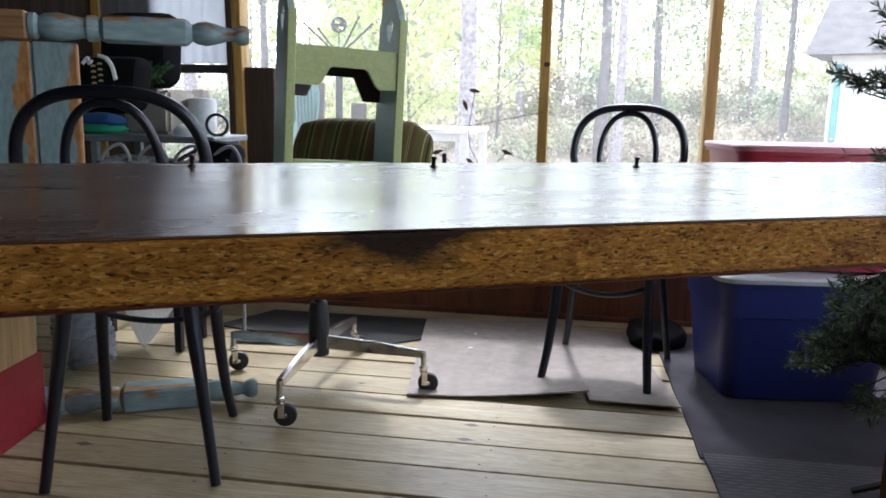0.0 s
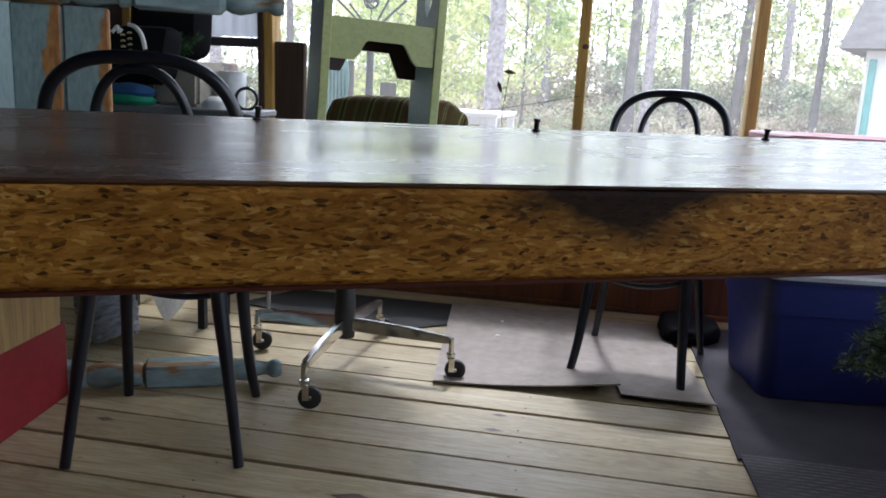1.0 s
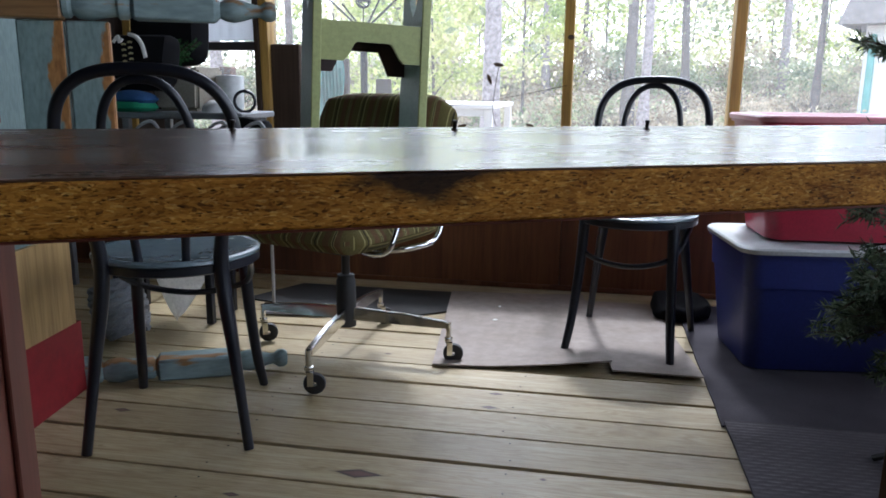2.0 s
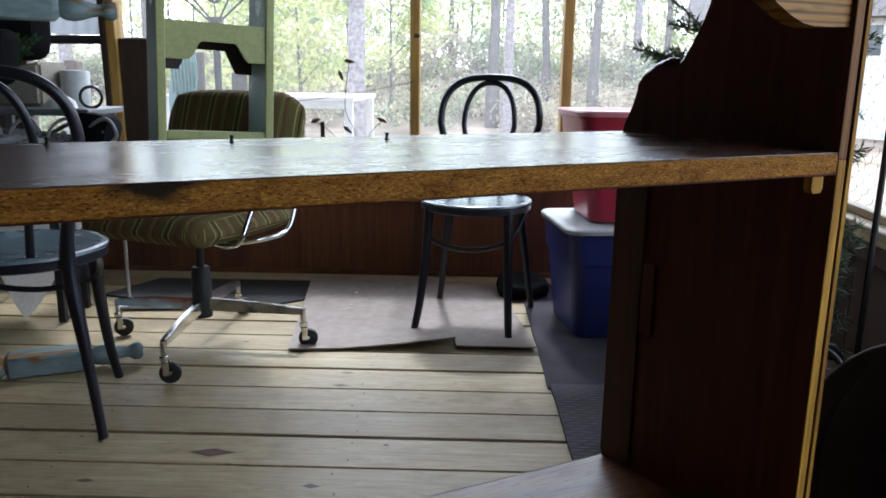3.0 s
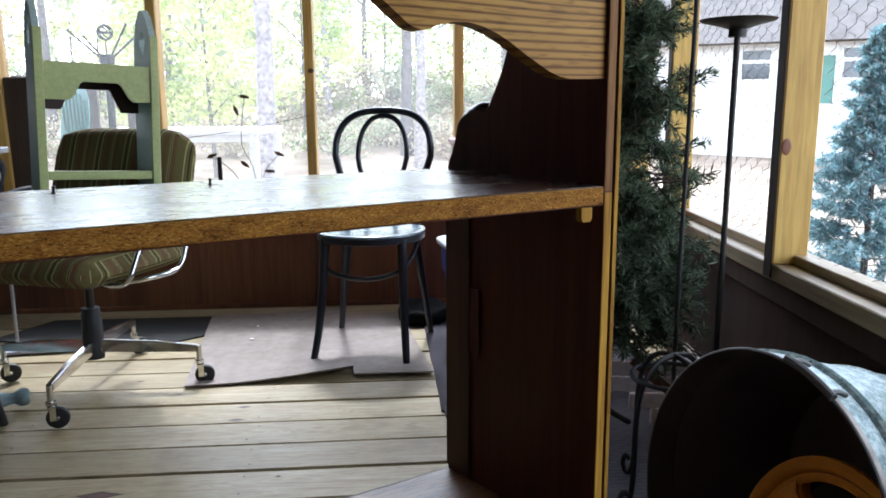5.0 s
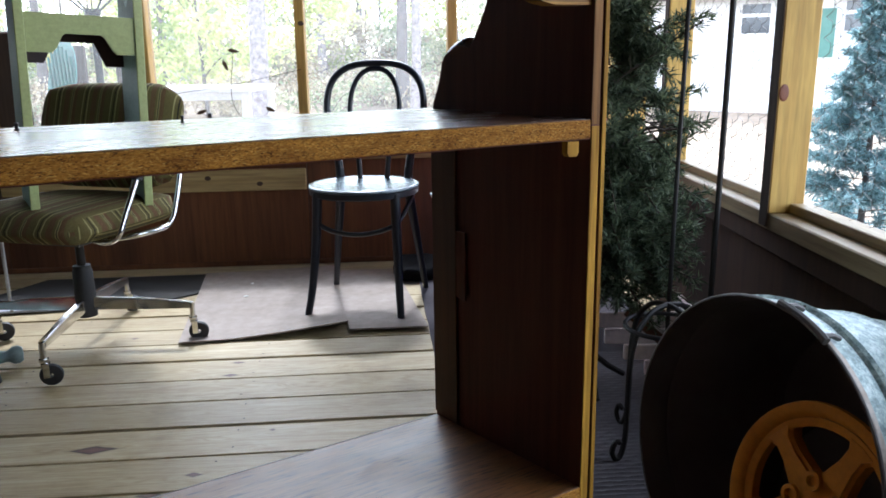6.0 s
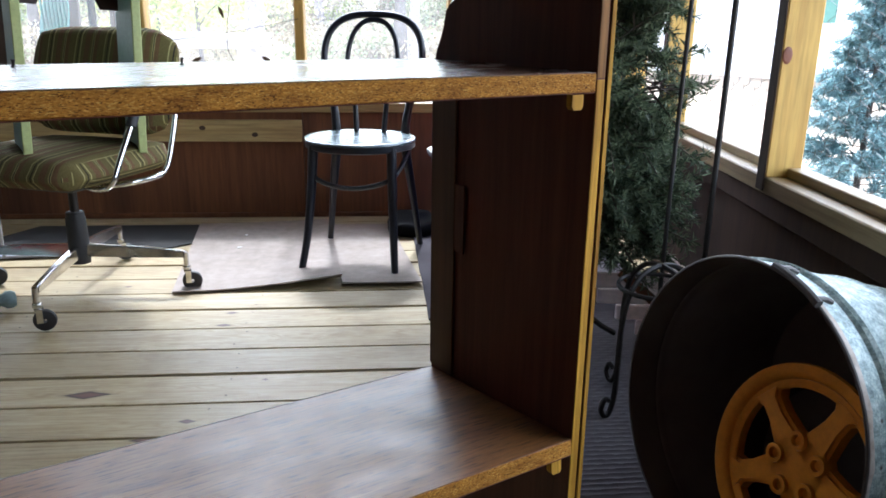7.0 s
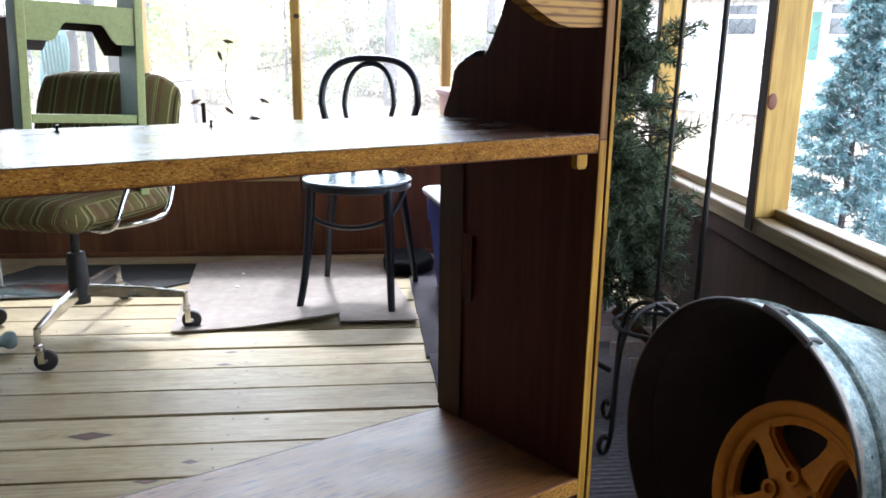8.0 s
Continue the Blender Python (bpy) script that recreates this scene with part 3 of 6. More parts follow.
def tube(bm, pts, r, n=8, closed=False, m=None):
    """A round bar along points; r is one radius or one for each point."""
    pts = [Vector(p) for p in pts]
    rs = [r] * len(pts) if isinstance(r, (int, float)) else list(r)
    k = len(pts)
    rings, side = [], None
    for i, p in enumerate(pts):
        a = pts[(i - 1) % k] if closed or i else p
        c = pts[(i + 1) % k] if closed or i < k - 1 else p
        d = (c - a).normalized()
        if side is None:
            side = d.orthogonal().normalized()
        side = (side - d * side.dot(d)).normalized()
        up = d.cross(side)
        rings.append([bm.verts.new((m @ q) if m is not None else q) for q in
                      (p + rs[i] * (math.cos(2 * math.pi * j / n) * side + math.sin(2 * math.pi * j / n) * up) for j in range(n))])
    for i in range(k if closed else k - 1):
        a, c = rings[i], rings[(i + 1) % k]
        shift = 0
        if closed and i == k - 1:
            shift = min(range(n), key=lambda s: (a[0].co - c[s].co).length)
        for j in range(n):
            bm.faces.new([a[j], a[(j + 1) % n], c[(j + 1 + shift) % n], c[(j + shift) % n]])
    if not closed:
        bm.faces.new(rings[0][::-1])
        bm.faces.new(rings[-1])


def lathe(bm, profile, n=24, m=None, closed=False):
    """Turns (radius, height) points about the z axis."""
    rings = []
    for r, z in profile:
        if r < 1e-6:
            v = Vector((0, 0, z))
            rings.append([bm.verts.new(m @ v if m is not None else v)])
        else:
            ring = []
            for j in range(n):
                v = Vector((r * math.cos(2 * math.pi * j / n), r * math.sin(2 * math.pi * j / n), z))
                ring.append(bm.verts.new(m @ v if m is not None else v))
            rings.append(ring)
    pairs = list(zip(rings, rings[1:])) + ([(rings[-1], rings[0])] if closed else [])
    for a, c in pairs:
        for j in range(n):
            q = [a[j % len(a)], a[(j + 1) % len(a)], c[(j + 1) % len(c)], c[j % len(c)]]
            f = []
            for v in q:
                if v not in f:
                    f.append(v)
            if len(f) > 2:
                bm.faces.new(f)
    bmesh.ops.recalc_face_normals(bm, faces=bm.faces)


def prism(bm, poly, h0, h1, m=None):
    """A flat outline in x, y drawn up from h0 to h1."""
    k = len(poly)
    vs = [(x, y, h0) for x, y in poly] + [(x, y, h1) for x, y in poly]
    put(bm, vs, [list(range(k))[::-1], list(range(k, 2 * k))] + [[i, (i + 1) % k, k + (i + 1) % k, k + i] for i in range(k)], m)
    bmesh.ops.recalc_face_normals(bm, faces=bm.faces)


def bezier(pts, n=10):
    """A smooth line through the points."""
    pts = [Vector(p) for p in pts]
    out = []
    for i in range(len(pts) - 1):
        p0, p1, p2, p3 = pts[max(i - 1, 0)], pts[i], pts[i + 1], pts[min(i + 2, len(pts) - 1)]
        for j in range(n):
            t = j / n
            out.append(0.5 * (2 * p1 + (p2 - p0) * t + (2 * p0 - 5 * p1 + 4 * p2 - p3) * t * t + (3 * p1 - p0 - 3 * p2 + p3) * t ** 3))
    return out + [pts[-1]]


def boxpart(name, dims, material, parent=None, label="", b=0.002, m=None):
    bm = bmesh.new()
    cbox(bm, *dims, b=b, m=m)
    return part(name, bm, material, parent, label)


def leaves(name, centres, length, width, material, parent=None, rng=None, along=None, droop=0.0):
    """Many small pointed leaves or needles, one island each."""
    c = np.asarray(centres, float)
    n = len(c)
    d = rng.normal(size=(n, 3))
    if along is not None:
        d = d * 0.55 + np.asarray(along)
    d[:, 2] -= droop
    d /= np.linalg.norm(d, axis=1)[:, None]
    s = np.cross(d, rng.normal(size=(n, 3)))
    s /= np.linalg.norm(s, axis=1)[:, None] + 1e-9
    le = length * rng.uniform(0.6, 1.2, (n, 1))
    wi = width * rng.uniform(0.6, 1.2, (n, 1))
    v = np.stack([c - d * le / 2, c + s * wi / 2, c + d * le / 2, c - s * wi / 2], 1).reshape(-1, 3)
    me = bpy.data.meshes.new(name)
    me.from_pydata(v.tolist(), [], [(4 * i, 4 * i + 1, 4 * i + 2, 4 * i + 3) for i in range(n)])
    me.materials.append(material)
    ob = new(name, me)
    ob.parent = parent
    return ob


I4 = Matrix.Identity(4)

# ---- the porch: walls, posts, sills, roof ----
WALL_Y, WALL_X, SILL = 3.13, 1.29, 0.475
LEFT_X, REAR_Y, ROOF_Z = -2.7, -1.7, 2.35
CORNER_X = 1.43
# the east side runs a few degrees out of square
SKEW = pose(1.262, 1.35, 0, 0, 0, -4.5) @ Matrix.Translation((-1.262, -1.35, 0))

floor = tagged(new("floor"), "pale pine deck boards laid side by side with dark gaps", "floor", kind="structure")
# Near-black sheet stands in for the unlit void seen through the gaps.
boxpart("underfloor_sheet", (LEFT_X, CORNER_X, REAR_Y, WALL_Y, -0.16, -0.10), UNDERFLOOR_SHADE, floor, "near-black sheet for the shade in the gaps under the boards")

# back knee wall in plywood sheets, with the pine ledger, sill and posts
wall_north = tagged(new("wall_north"), "low red-brown plywood wall under the porch screens", "wall", kind="structure")
joints = [LEFT_X, -1.1, 0.121, CORNER_X]
for k in range(3):
    boxpart("panel", (joints[k] + 0.0015, joints[k + 1] - 0.0015, WALL_Y, WALL_Y + 0.02, 0.0, SILL - 0.04), PLY, wall_north, b=0.001)
boxpart("framing", (LEFT_X, CORNER_X + 0.1, WALL_Y + 0.021, WALL_Y + 0.11, -0.04, SILL - 0.04), WEATHERED, wall_north)
boxpart("ledger", (-1.09, 0.118, WALL_Y - 0.019, WALL_Y - 0.0005, 0.318, 0.406), PINE_X, wall_north, "pale pine ledger board", b=0.003)
boxpart("shoe", (LEFT_X, CORNER_X - 0.02, WALL_Y - 0.013, WALL_Y - 0.0005, 0.0, 0.02), PLY, wall_north, b=0.003)
boxpart("sill", (LEFT_X, CORNER_X - 0.07, WALL_Y - 0.02, WALL_Y + 0.12, SILL - 0.038, SILL), PINE_X, wall_north, "pine sill", b=0.003)
boxpart("header", (LEFT_X, CORNER_X + 0.1, WALL_Y, WALL_Y + 0.1, 2.1, ROOF_Z), PINE_X, wall_north, b=0.003)
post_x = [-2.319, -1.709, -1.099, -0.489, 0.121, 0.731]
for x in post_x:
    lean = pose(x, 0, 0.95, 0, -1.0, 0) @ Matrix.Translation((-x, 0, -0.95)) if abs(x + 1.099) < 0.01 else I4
    boxpart("post", (x - 0.019, x + 0.019, WALL_Y + 0.003, WALL_Y + 0.092, SILL, 2.1), PINE_BACKLIT, wall_north, "yellow pine post", b=0.003, m=lean)
    if lean is not I4:
        boxpart("trim", (x - 0.041, x - 0.0195, WALL_Y - 0.004, WALL_Y + 0.092, SILL, 2.1), DARK_WOOD_AND_SHADE, wall_north, "dark brown strip on the left of the post", b=0.002, m=lean)
boxpart("corner_post", (CORNER_X - 0.03, CORNER_X + 0.09, WALL_Y + 0.003, WALL_Y + 0.1, SILL, 2.1), PINE, wall_north, b=0.003)

boxpart("boarding", (LEFT_X, -1.46, WALL_Y + 0.021, WALL_Y + 0.045, SILL, 2.1), WEATHERED, wall_north, "dark weathered boarding")

# right knee wall, its deep sill and the posts
wall_east = tagged(new("wall_east"), "low red-brown plywood wall, darkened for shade, with a wide pine sill", "wall", kind="structure")
wall_east.matrix_basis = SKEW
ye = [REAR_Y, -0.48, 0.74, 1.96, WALL_Y]
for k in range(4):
    boxpart("panel", (WALL_X, WALL_X + 0.02, ye[k] + 0.0015, ye[k + 1] - 0.0015, 0.0, SILL - 0.05), EAST_PLY_SHADED, wall_east, b=0.001)
boxpart("framing", (WALL_X + 0.021, WALL_X + 0.11, REAR_Y, WALL_Y + 0.1, -0.04, SILL - 0.05), WEATHERED, wall_east)
boxpart("apron", (WALL_X - 0.019, WALL_X - 0.0005, REAR_Y, WALL_Y - 0.02, SILL - 0.09, SILL - 0.0385), EAST_PLY_SHADED, wall_east, b=0.003)
boxpart("sill", (WALL_X - 0.028, WALL_X + 0.12, REAR_Y, WALL_Y + 0.1, SILL - 0.038, SILL), PINE_Y, wall_east, "pale pine sill", b=0.003)
boxpart("header", (WALL_X, WALL_X + 0.1, REAR_Y, WALL_Y, 2.1, ROOF_Z), PINE_Y, wall_east, b=0.003)
east_posts = [-1.49, -0.88, -0.27, 0.34, 0.95, 1.56, 2.38, 2.90]
for y in east_posts:
    boxpart("post", (WALL_X - 0.032, WALL_X + 0.047, y, y + 0.036, SILL, 2.1), PINE, wall_east, "yellow pine post with a knot", b=0.003)
# Thin dark strips put the shade of each post's room face into colour.
for y in east_posts:
    boxpart("trim", (WALL_X - 0.036, WALL_X - 0.0325, y - 0.001, y + 0.037, SILL - 0.03, 2.1), DARK_WOOD_AND_SHADE, wall_east, "dark strip for the shaded room face of the post", b=0.0015)
for a, c in zip(east_posts, east_posts[1:]):
    boxpart("stop", (WALL_X + 0.015, WALL_X + 0.045, a + 0.037, c - 0.001, SILL + 0.0002, SILL + 0.022), PINE_Y, wall_east, "pine screen stop", b=0.002)
bm = bmesh.new()
lathe(bm, [(0, 0.002), (0.008, 0.0015), (0.011, 0)], 14, pose(WALL_X - 0.020, 1.5599, 0.738, 90, 0, 0) @ Matrix.Diagonal((1, 1.7, 1, 1)))
part("knot", bm, plain("red_knot", (0.16, 0.045, 0.015), None, 90.0, 0.5), wall_east, "dark red knot")

# Added out of view, to cut daylight from the near east bays.
boxpart("boarding", (WALL_X + 0.0925, WALL_X + 0.11, REAR_Y, 0.12, SILL, 2.1), PLY, wall_east, "unseen panel added to close the near east bays against light")

KNOT = plain("dark_knot", (0.06, 0.03, 0.015), None, 90.0, 0.6)
for x, z, y in ((-0.278, 0.374, WALL_Y - 0.0192), (-0.071, 0.347, WALL_Y - 0.0192), (0.128, 0.977, WALL_Y + 0.0028)):
    bm = bmesh.new()
    lathe(bm, [(0, 0.0012), (0.007, 0.0009), (0.0105, 0)], 12, pose(x, y, z, 90, 0, 0) @ Matrix.Diagonal((1.2, 0.9, 1, 1)))
    part("knot", bm, KNOT, wall_north, "dark brown knot")

# insect screens, one to each bay
for a, c in zip(post_x, post_x[1:] + [CORNER_X - 0.03]):
    s = boxpart("insect_screen", (a + 0.0195, c - 0.0195, WALL_Y + 0.060, WALL_Y + 0.0605, SILL, 2.1), SCREEN, None, b=0.0001)
    tagged(s, "pale fine insect screen stretched between the posts", "screen", "screens", "structure")
# Added out of view and kept dark, to hold back fill light.
wall_west = boxpart("wall_west", (LEFT_X - 0.1, LEFT_X, REAR_Y - 0.1, WALL_Y + 0.1, -0.04, ROOF_Z), WEATHERED)
tagged(wall_west, "unseen dark wall added to close the porch on the left", "wall", kind="structure")
# Out of view: added to close the porch and bounce daylight forward.
wall_south = tagged(new("wall_south"), "unseen grey wall added behind the view to set the bounce light", "wall", kind="structure")
boxpart("rear_closure", (LEFT_X, CORNER_X + 0.1, REAR_Y - 0.1, REAR_Y, -0.04, ROOF_Z), REAR_BOUNCE, wall_south)
# Out of view; overhang and dark tone are set by the light wanted inside.
ceiling = boxpart("ceiling", (LEFT_X - 0.3, WALL_X + 0.70, REAR_Y - 0.2, WALL_Y + 0.70, ROOF_Z + 0.001, ROOF_Z + 0.12), CEIL)
tagged(ceiling, "unseen wooden porch ceiling, overhang set to cut the daylight", "ceiling", kind="structure")

# ---- outdoors ----
GZ = -0.45

def rise(y):
    """The bank of the woods above the level yard."""
    f = min(1.0, max(0.0, (y - 17.0) / 17.0))
    return 1.7 * f * f * (3 - 2 * f)


bm = bmesh.new()
gx = np.concatenate([np.linspace(-400, -30, 8), np.linspace(-25, 40, 44), np.linspace(50, 400, 8)])
gy = np.concatenate([np.linspace(-300, -10, 6), np.linspace(-8, 45, 40), np.linspace(55, 500, 8)])
rows = []
for y in gy:
    rows.append([bm.verts.new((x, y, GZ + rise(y) + (0.12 * noise.noise((x * 0.3, y * 0.3, 0)) - 0.06 if y > 4 else 0))) for x in gx])
for a, c in zip(rows, rows[1:]):
    for i in range(len(gx) - 1):
        bm.faces.new([a[i], a[i + 1], c[i + 1], c[i]])
ground = part("ground", bm, GROUND, None, smooth=True)
tagged(ground, "pale sandy ground strewn with fallen leaves", "ground", kind="structure")


def polar(heading, dist):
    """A place by its bearing, in degrees to the right of the y axis, seen from the room."""
    y = dist * math.cos(radians(heading))
    return (0.3 + dist * math.sin(radians(heading)), y, GZ + rise(y) - 0.05)


def tree(heading, dist, radius, height, bark, leaf, seed, lean=0.0, crown=500):
    rng = np.random.default_rng(seed)
    x, y, z = polar(heading, dist)
    ob = thing("tree", "tall forest tree with rough bark and thin leafy crown", "tree", pose(x, y, z), "trees")
    bm = bmesh.new()
    pts, rad = [], []
    for k in range(9):
        f = k / 8
        pts.append((lean * f * height + 0.06 * rng.normal() * f, 0.06 * rng.normal() * f, f * height - 0.1 * (k == 0)))
        rad.append(radius * (1.25 if k == 0 else 1.0 - 0.6 * f))
    tube(bm, bezier(pts, 3), [rad[min(i // 3, 8)] for i in range(25)], 10)
    part("trunk", bm, bark, ob, smooth=True)
    tips = []
    for k in range(7):
        h = height * rng.uniform(0.3, 0.95)
        a = rng.uniform(0, 6.28)
        ln = rng.uniform(0.8, 2.2)
        end = (math.cos(a) * ln, math.sin(a) * ln, h + ln * 0.5)
        bm = bmesh.new()
        tube(bm, bezier([(lean * h, 0, h), (end[0] * 0.5 + lean * h, end[1] * 0.5, h + ln * 0.15), (end[0] + lean * h, end[1], end[2])], 4), [radius * 0.28 * (1 - i / 10) for i in range(9)], 6)
        part("limb", bm, bark, ob, smooth=True)
        tips.append(end)
    c = []
    for k in range(crown):
        e = tips[k % len(tips)]
        c.append(np.array(e) * rng.uniform(0.6, 1.1) + rng.normal(size=3) * (0.7, 0.7, 0.6))
    leaves("crown", c, 0.2, 0.11, leaf, ob, rng)
    return ob


def clumps(rng, n, count, size, box):
    """Leaf places gathered in loose clumps inside a box (x, y, z half widths and centre height)."""
    out = []
    w, d, z0, z1 = box
    for _ in range(count):
        f = rng.uniform(0, 1)
        taper = 0.55 + 0.45 * math.sin(math.pi * min(1, 0.25 + 0.75 * f))
        c = np.array((rng.uniform(-w, w) * taper, rng.uniform(-d, d) * taper, z0 + (z1 - z0) * f))
        r = size * rng.uniform(0.5, 1.3)
        out.append(c + rng.normal(size=(n // count, 3)) * (r, r, r * 0.7))
    return np.concatenate(out)


def bush(heading, dist, w, h, leaf, seed, n=700, size=0.09):
    rng = np.random.default_rng(seed)
    x, y, z = polar(heading, dist)
    ob = thing("bush", "loose leafy bush at the edge of the clearing", "bush", pose(x, y, z, 0, 0, -heading), "bushes")
    c = clumps(rng, n, 26, 0.13 * w, (w / 2, w / 3, 0.1, h))
    for k in range(5):
        bm = bmesh.new()
        tip = Vector(c[k * (len(c) // 5)])
        tip.z = max(tip.z, 0.4 * h)
        tube(bm, bezier([(0.1 * k - 0.2, 0, -0.05), tip * 0.5 + Vector((0, 0, 0.1)), tip], 3), [0.012 * (1 - i / 8) for i in range(7)], 5)
        part("stem", bm, BARK, ob)
    leaves("foliage", c[c[:, 2] > 0], size, size * 0.62, leaf, ob, rng)
    return ob


def sapling(heading, dist, w, low, h, leaf, seed, n, size):
    """A young understorey tree: thin forked stem and an airy crown in layers."""
    rng = np.random.default_rng(seed)
    x, y, z = polar(heading, dist)
    ob = thing("sapling", "slender young tree with an airy pale leafy crown", "tree", pose(x, y, z, 0, 0, -heading), "saplings")
    bm = bmesh.new()
    bend = rng.uniform(-0.3, 0.3)
    tube(bm, bezier([(0, 0, -0.1), (bend * 0.4, 0, h * 0.4), (bend, 0, h)], 5), [0.05 - 0.038 * i / 10 for i in range(11)], 7)
    part("trunk", bm, BARK, ob, smooth=True)
    c = clumps(rng, n, 34, 0.11 * w, (w / 2, w / 2, low, h))
    for k in range(7):
        tip = Vector(c[k * (len(c) // 7)])
        bm = bmesh.new()
        root = Vector((bend * 0.5, 0, max(0.25 * h, tip.z - 0.9)))
        tube(bm, bezier([root, (root + tip) / 2 + Vector((0, 0, 0.15)), tip], 4), [0.018 * (1 - i / 10) for i in range(9)], 5)
        part("limb", bm, BARK, ob, smooth=True)
    leaves("crown", c, size, size * 0.62, leaf, ob, rng)
    return ob


tree(-7.7, 10.5, 0.125, 9.0, BARK_PALE, LEAF_A, 1)
tree(2.3, 20.0, 0.15, 11.0, BARK, LEAF_B, 2)
tree(3.3, 17.0, 0.11, 10.0, BARK_PALE, LEAF_B, 3, 0.02)
tree(6.2, 24.0, 0.13, 11.0, BARK, LEAF_A, 4, -0.03)
for k, (hd, ds, r) in enumerate([(-27, 19, 0.16), (-22, 25, 0.13), (-14.5, 27, 0.14), (-3.5, 26, 0.12), (-0.8, 29, 0.11), (9.5, 22, 0.14), (12.5, 28, 0.15), (14.5, 24, 0.10), (-32, 24, 0.15), (45, 30, 0.2), (-40, 18, 0.15), (-11.5, 31, 0.14)]):
    tree(hd, ds, r, 9 + k % 4, BARK if k % 3 else BARK_PALE, LEAF_A if k % 2 else LEAF_B, 20 + k, 0.02 * ((k % 3) - 1), 420)
# bright young maples to the left of the pale trunk, shrubs along the wood's edge
sapling(-11.6, 16.0, 3.0, 1.1, 4.4, WOOD_YELLOW, 71, 5200, 0.13)
sapling(-14.6, 18.5, 3.0, 1.2, 4.6, WOOD_YELLOW, 72, 4200, 0.14)
sapling(-5.2, 21.0, 2.6, 1.6, 5.4, WOOD_YELLOW, 73, 3000, 0.15)
rb = np.random.default_rng(8)
for k in range(30):
    hd = -37 + 56 * (k + rb.uniform(0, 1)) / 30
    bush(hd, rb.uniform(25.5, 31.5), rb.uniform(1.6, 3.0), rb.uniform(0.7, 1.9), (WOOD_GREY, WOOD_TAN, WOOD_GREY, WOOD_YELLOW, WOOD_TAN)[k % 5], 50 + k, 1900, 0.15)
for k in range(64):
    hd = -37 + 58 * (k + rb.uniform(0, 1)) / 64
    bush(hd, rb.uniform(18.5, 27.0), rb.uniform(1.0, 2.4), rb.uniform(0.25, 0.85), (WOOD_TAN, WOOD_GREY, WOOD_TAN)[k % 3], 150 + k, 620, 0.13)
for k in range(26):
    hd = -37 + 56 * (k + rb.uniform(0, 1)) / 26
    sapling(hd, rb.uniform(29, 37), rb.uniform(2.6, 4.2), rb.uniform(0.8, 2.0), rb.uniform(5.0, 8.5), WOOD_YELLOW if rb.uniform() < 0.6 else WOOD_GREY, 90 + k, 1500, 0.20)
far = thing("far_woods", "far woods in haze-pale leaf tones closing the view behind the clearing", "woods", pose(0, 0, GZ), "", "stuff")
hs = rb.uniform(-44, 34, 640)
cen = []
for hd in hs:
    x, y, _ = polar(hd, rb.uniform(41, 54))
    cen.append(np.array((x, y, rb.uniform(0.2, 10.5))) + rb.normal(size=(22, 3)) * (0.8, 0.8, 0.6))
leaves("foliage", np.concatenate(cen), 0.50, 0.32, WOOD_FAR_HAZED, far, rb)["kind"] = "stuff"

# the neighbour's white house beyond the side windows
hx, hy, _ = polar(27, 21)
house = thing("house", "white sided neighbouring house with green shutters", "house", pose(hx, hy, GZ, 0, 0, -27))
boxpart("wall", (-3.7, 11, 0, 5, 0, 2.84), WHITE_PAINT, house)
bm = bmesh.new()
put(bm, [(-4.2, -0.7, 2.80), (11.5, -0.7, 2.80), (11.5, 5.7, 2.80), (-4.2, 5.7, 2.80), (-4.2, 2.5, 4.8), (11.5, 2.5, 4.8)], [(0, 1, 5, 4), (1, 2, 5), (2, 3, 4, 5), (3, 0, 4), (3, 2, 1, 0)])
part("roof", bm, plain("grey_shingles", (0.13, 0.115, 0.105), (0.09, 0.08, 0.072), 30.0, 0.9), house)
for wx, hw in ((-0.05, 0.40), (2.25, 0.42), (5.6, 0.42)):
    wd = boxpart("window", (wx - hw, wx + hw, -0.05, -0.002, 1.30, 2.70), WHITE_PAINT, house)
    for z0, z1 in ((1.38, 1.88), (1.95, 2.33), (2.42, 2.64)):
        boxpart("pane", (wx - hw + 0.08, wx + hw - 0.08, -0.06, -0.051, z0, z1), GLASS_DARK if z0 > 1.5 else WHITE_PAINT, wd, "" if z0 > 1.5 else "pale drawn blind")
for wx in (1.55, 2.95, 4.9, 6.3):
    boxpart("shutter", (wx - 0.17, wx + 0.17, -0.06, -0.003, 1.35, 2.48), SHUTTER, house, "green shutter")
boxpart("downspout", (-3.6, -3.45, -0.12, -0.003, 0, 2.6), TEAL, house, "teal downspout", b=0.02)

# pale garden table in the yard
tb = thing("potting_bench", "tall white painted potting bench out in the yard", "bench", pose(-1.08, 5.95, GZ))
boxpart("top", (-0.66, 0.66, -0.70, 0.60, 1.105, 1.135), WHITE_PAINT, tb, b=0.004)
boxpart("apron", (-0.60, 0.59, -0.682, -0.664, 1.055, 1.1045), WHITE_PAINT, tb, b=0.003)
for sx in (-0.62, 0.62):
    for sy in (-0.66, 0.55):
        boxpart("leg", (sx - 0.028, sx + 0.028, sy - 0.028, sy + 0.028, -0.02, 1.1045), WHITE_PAINT, tb, b=0.003)
boxpart("low_shelf", (-0.58, 0.58, -0.62, 0.50, 0.42, 0.445), WEATHERED, tb, b=0.003)

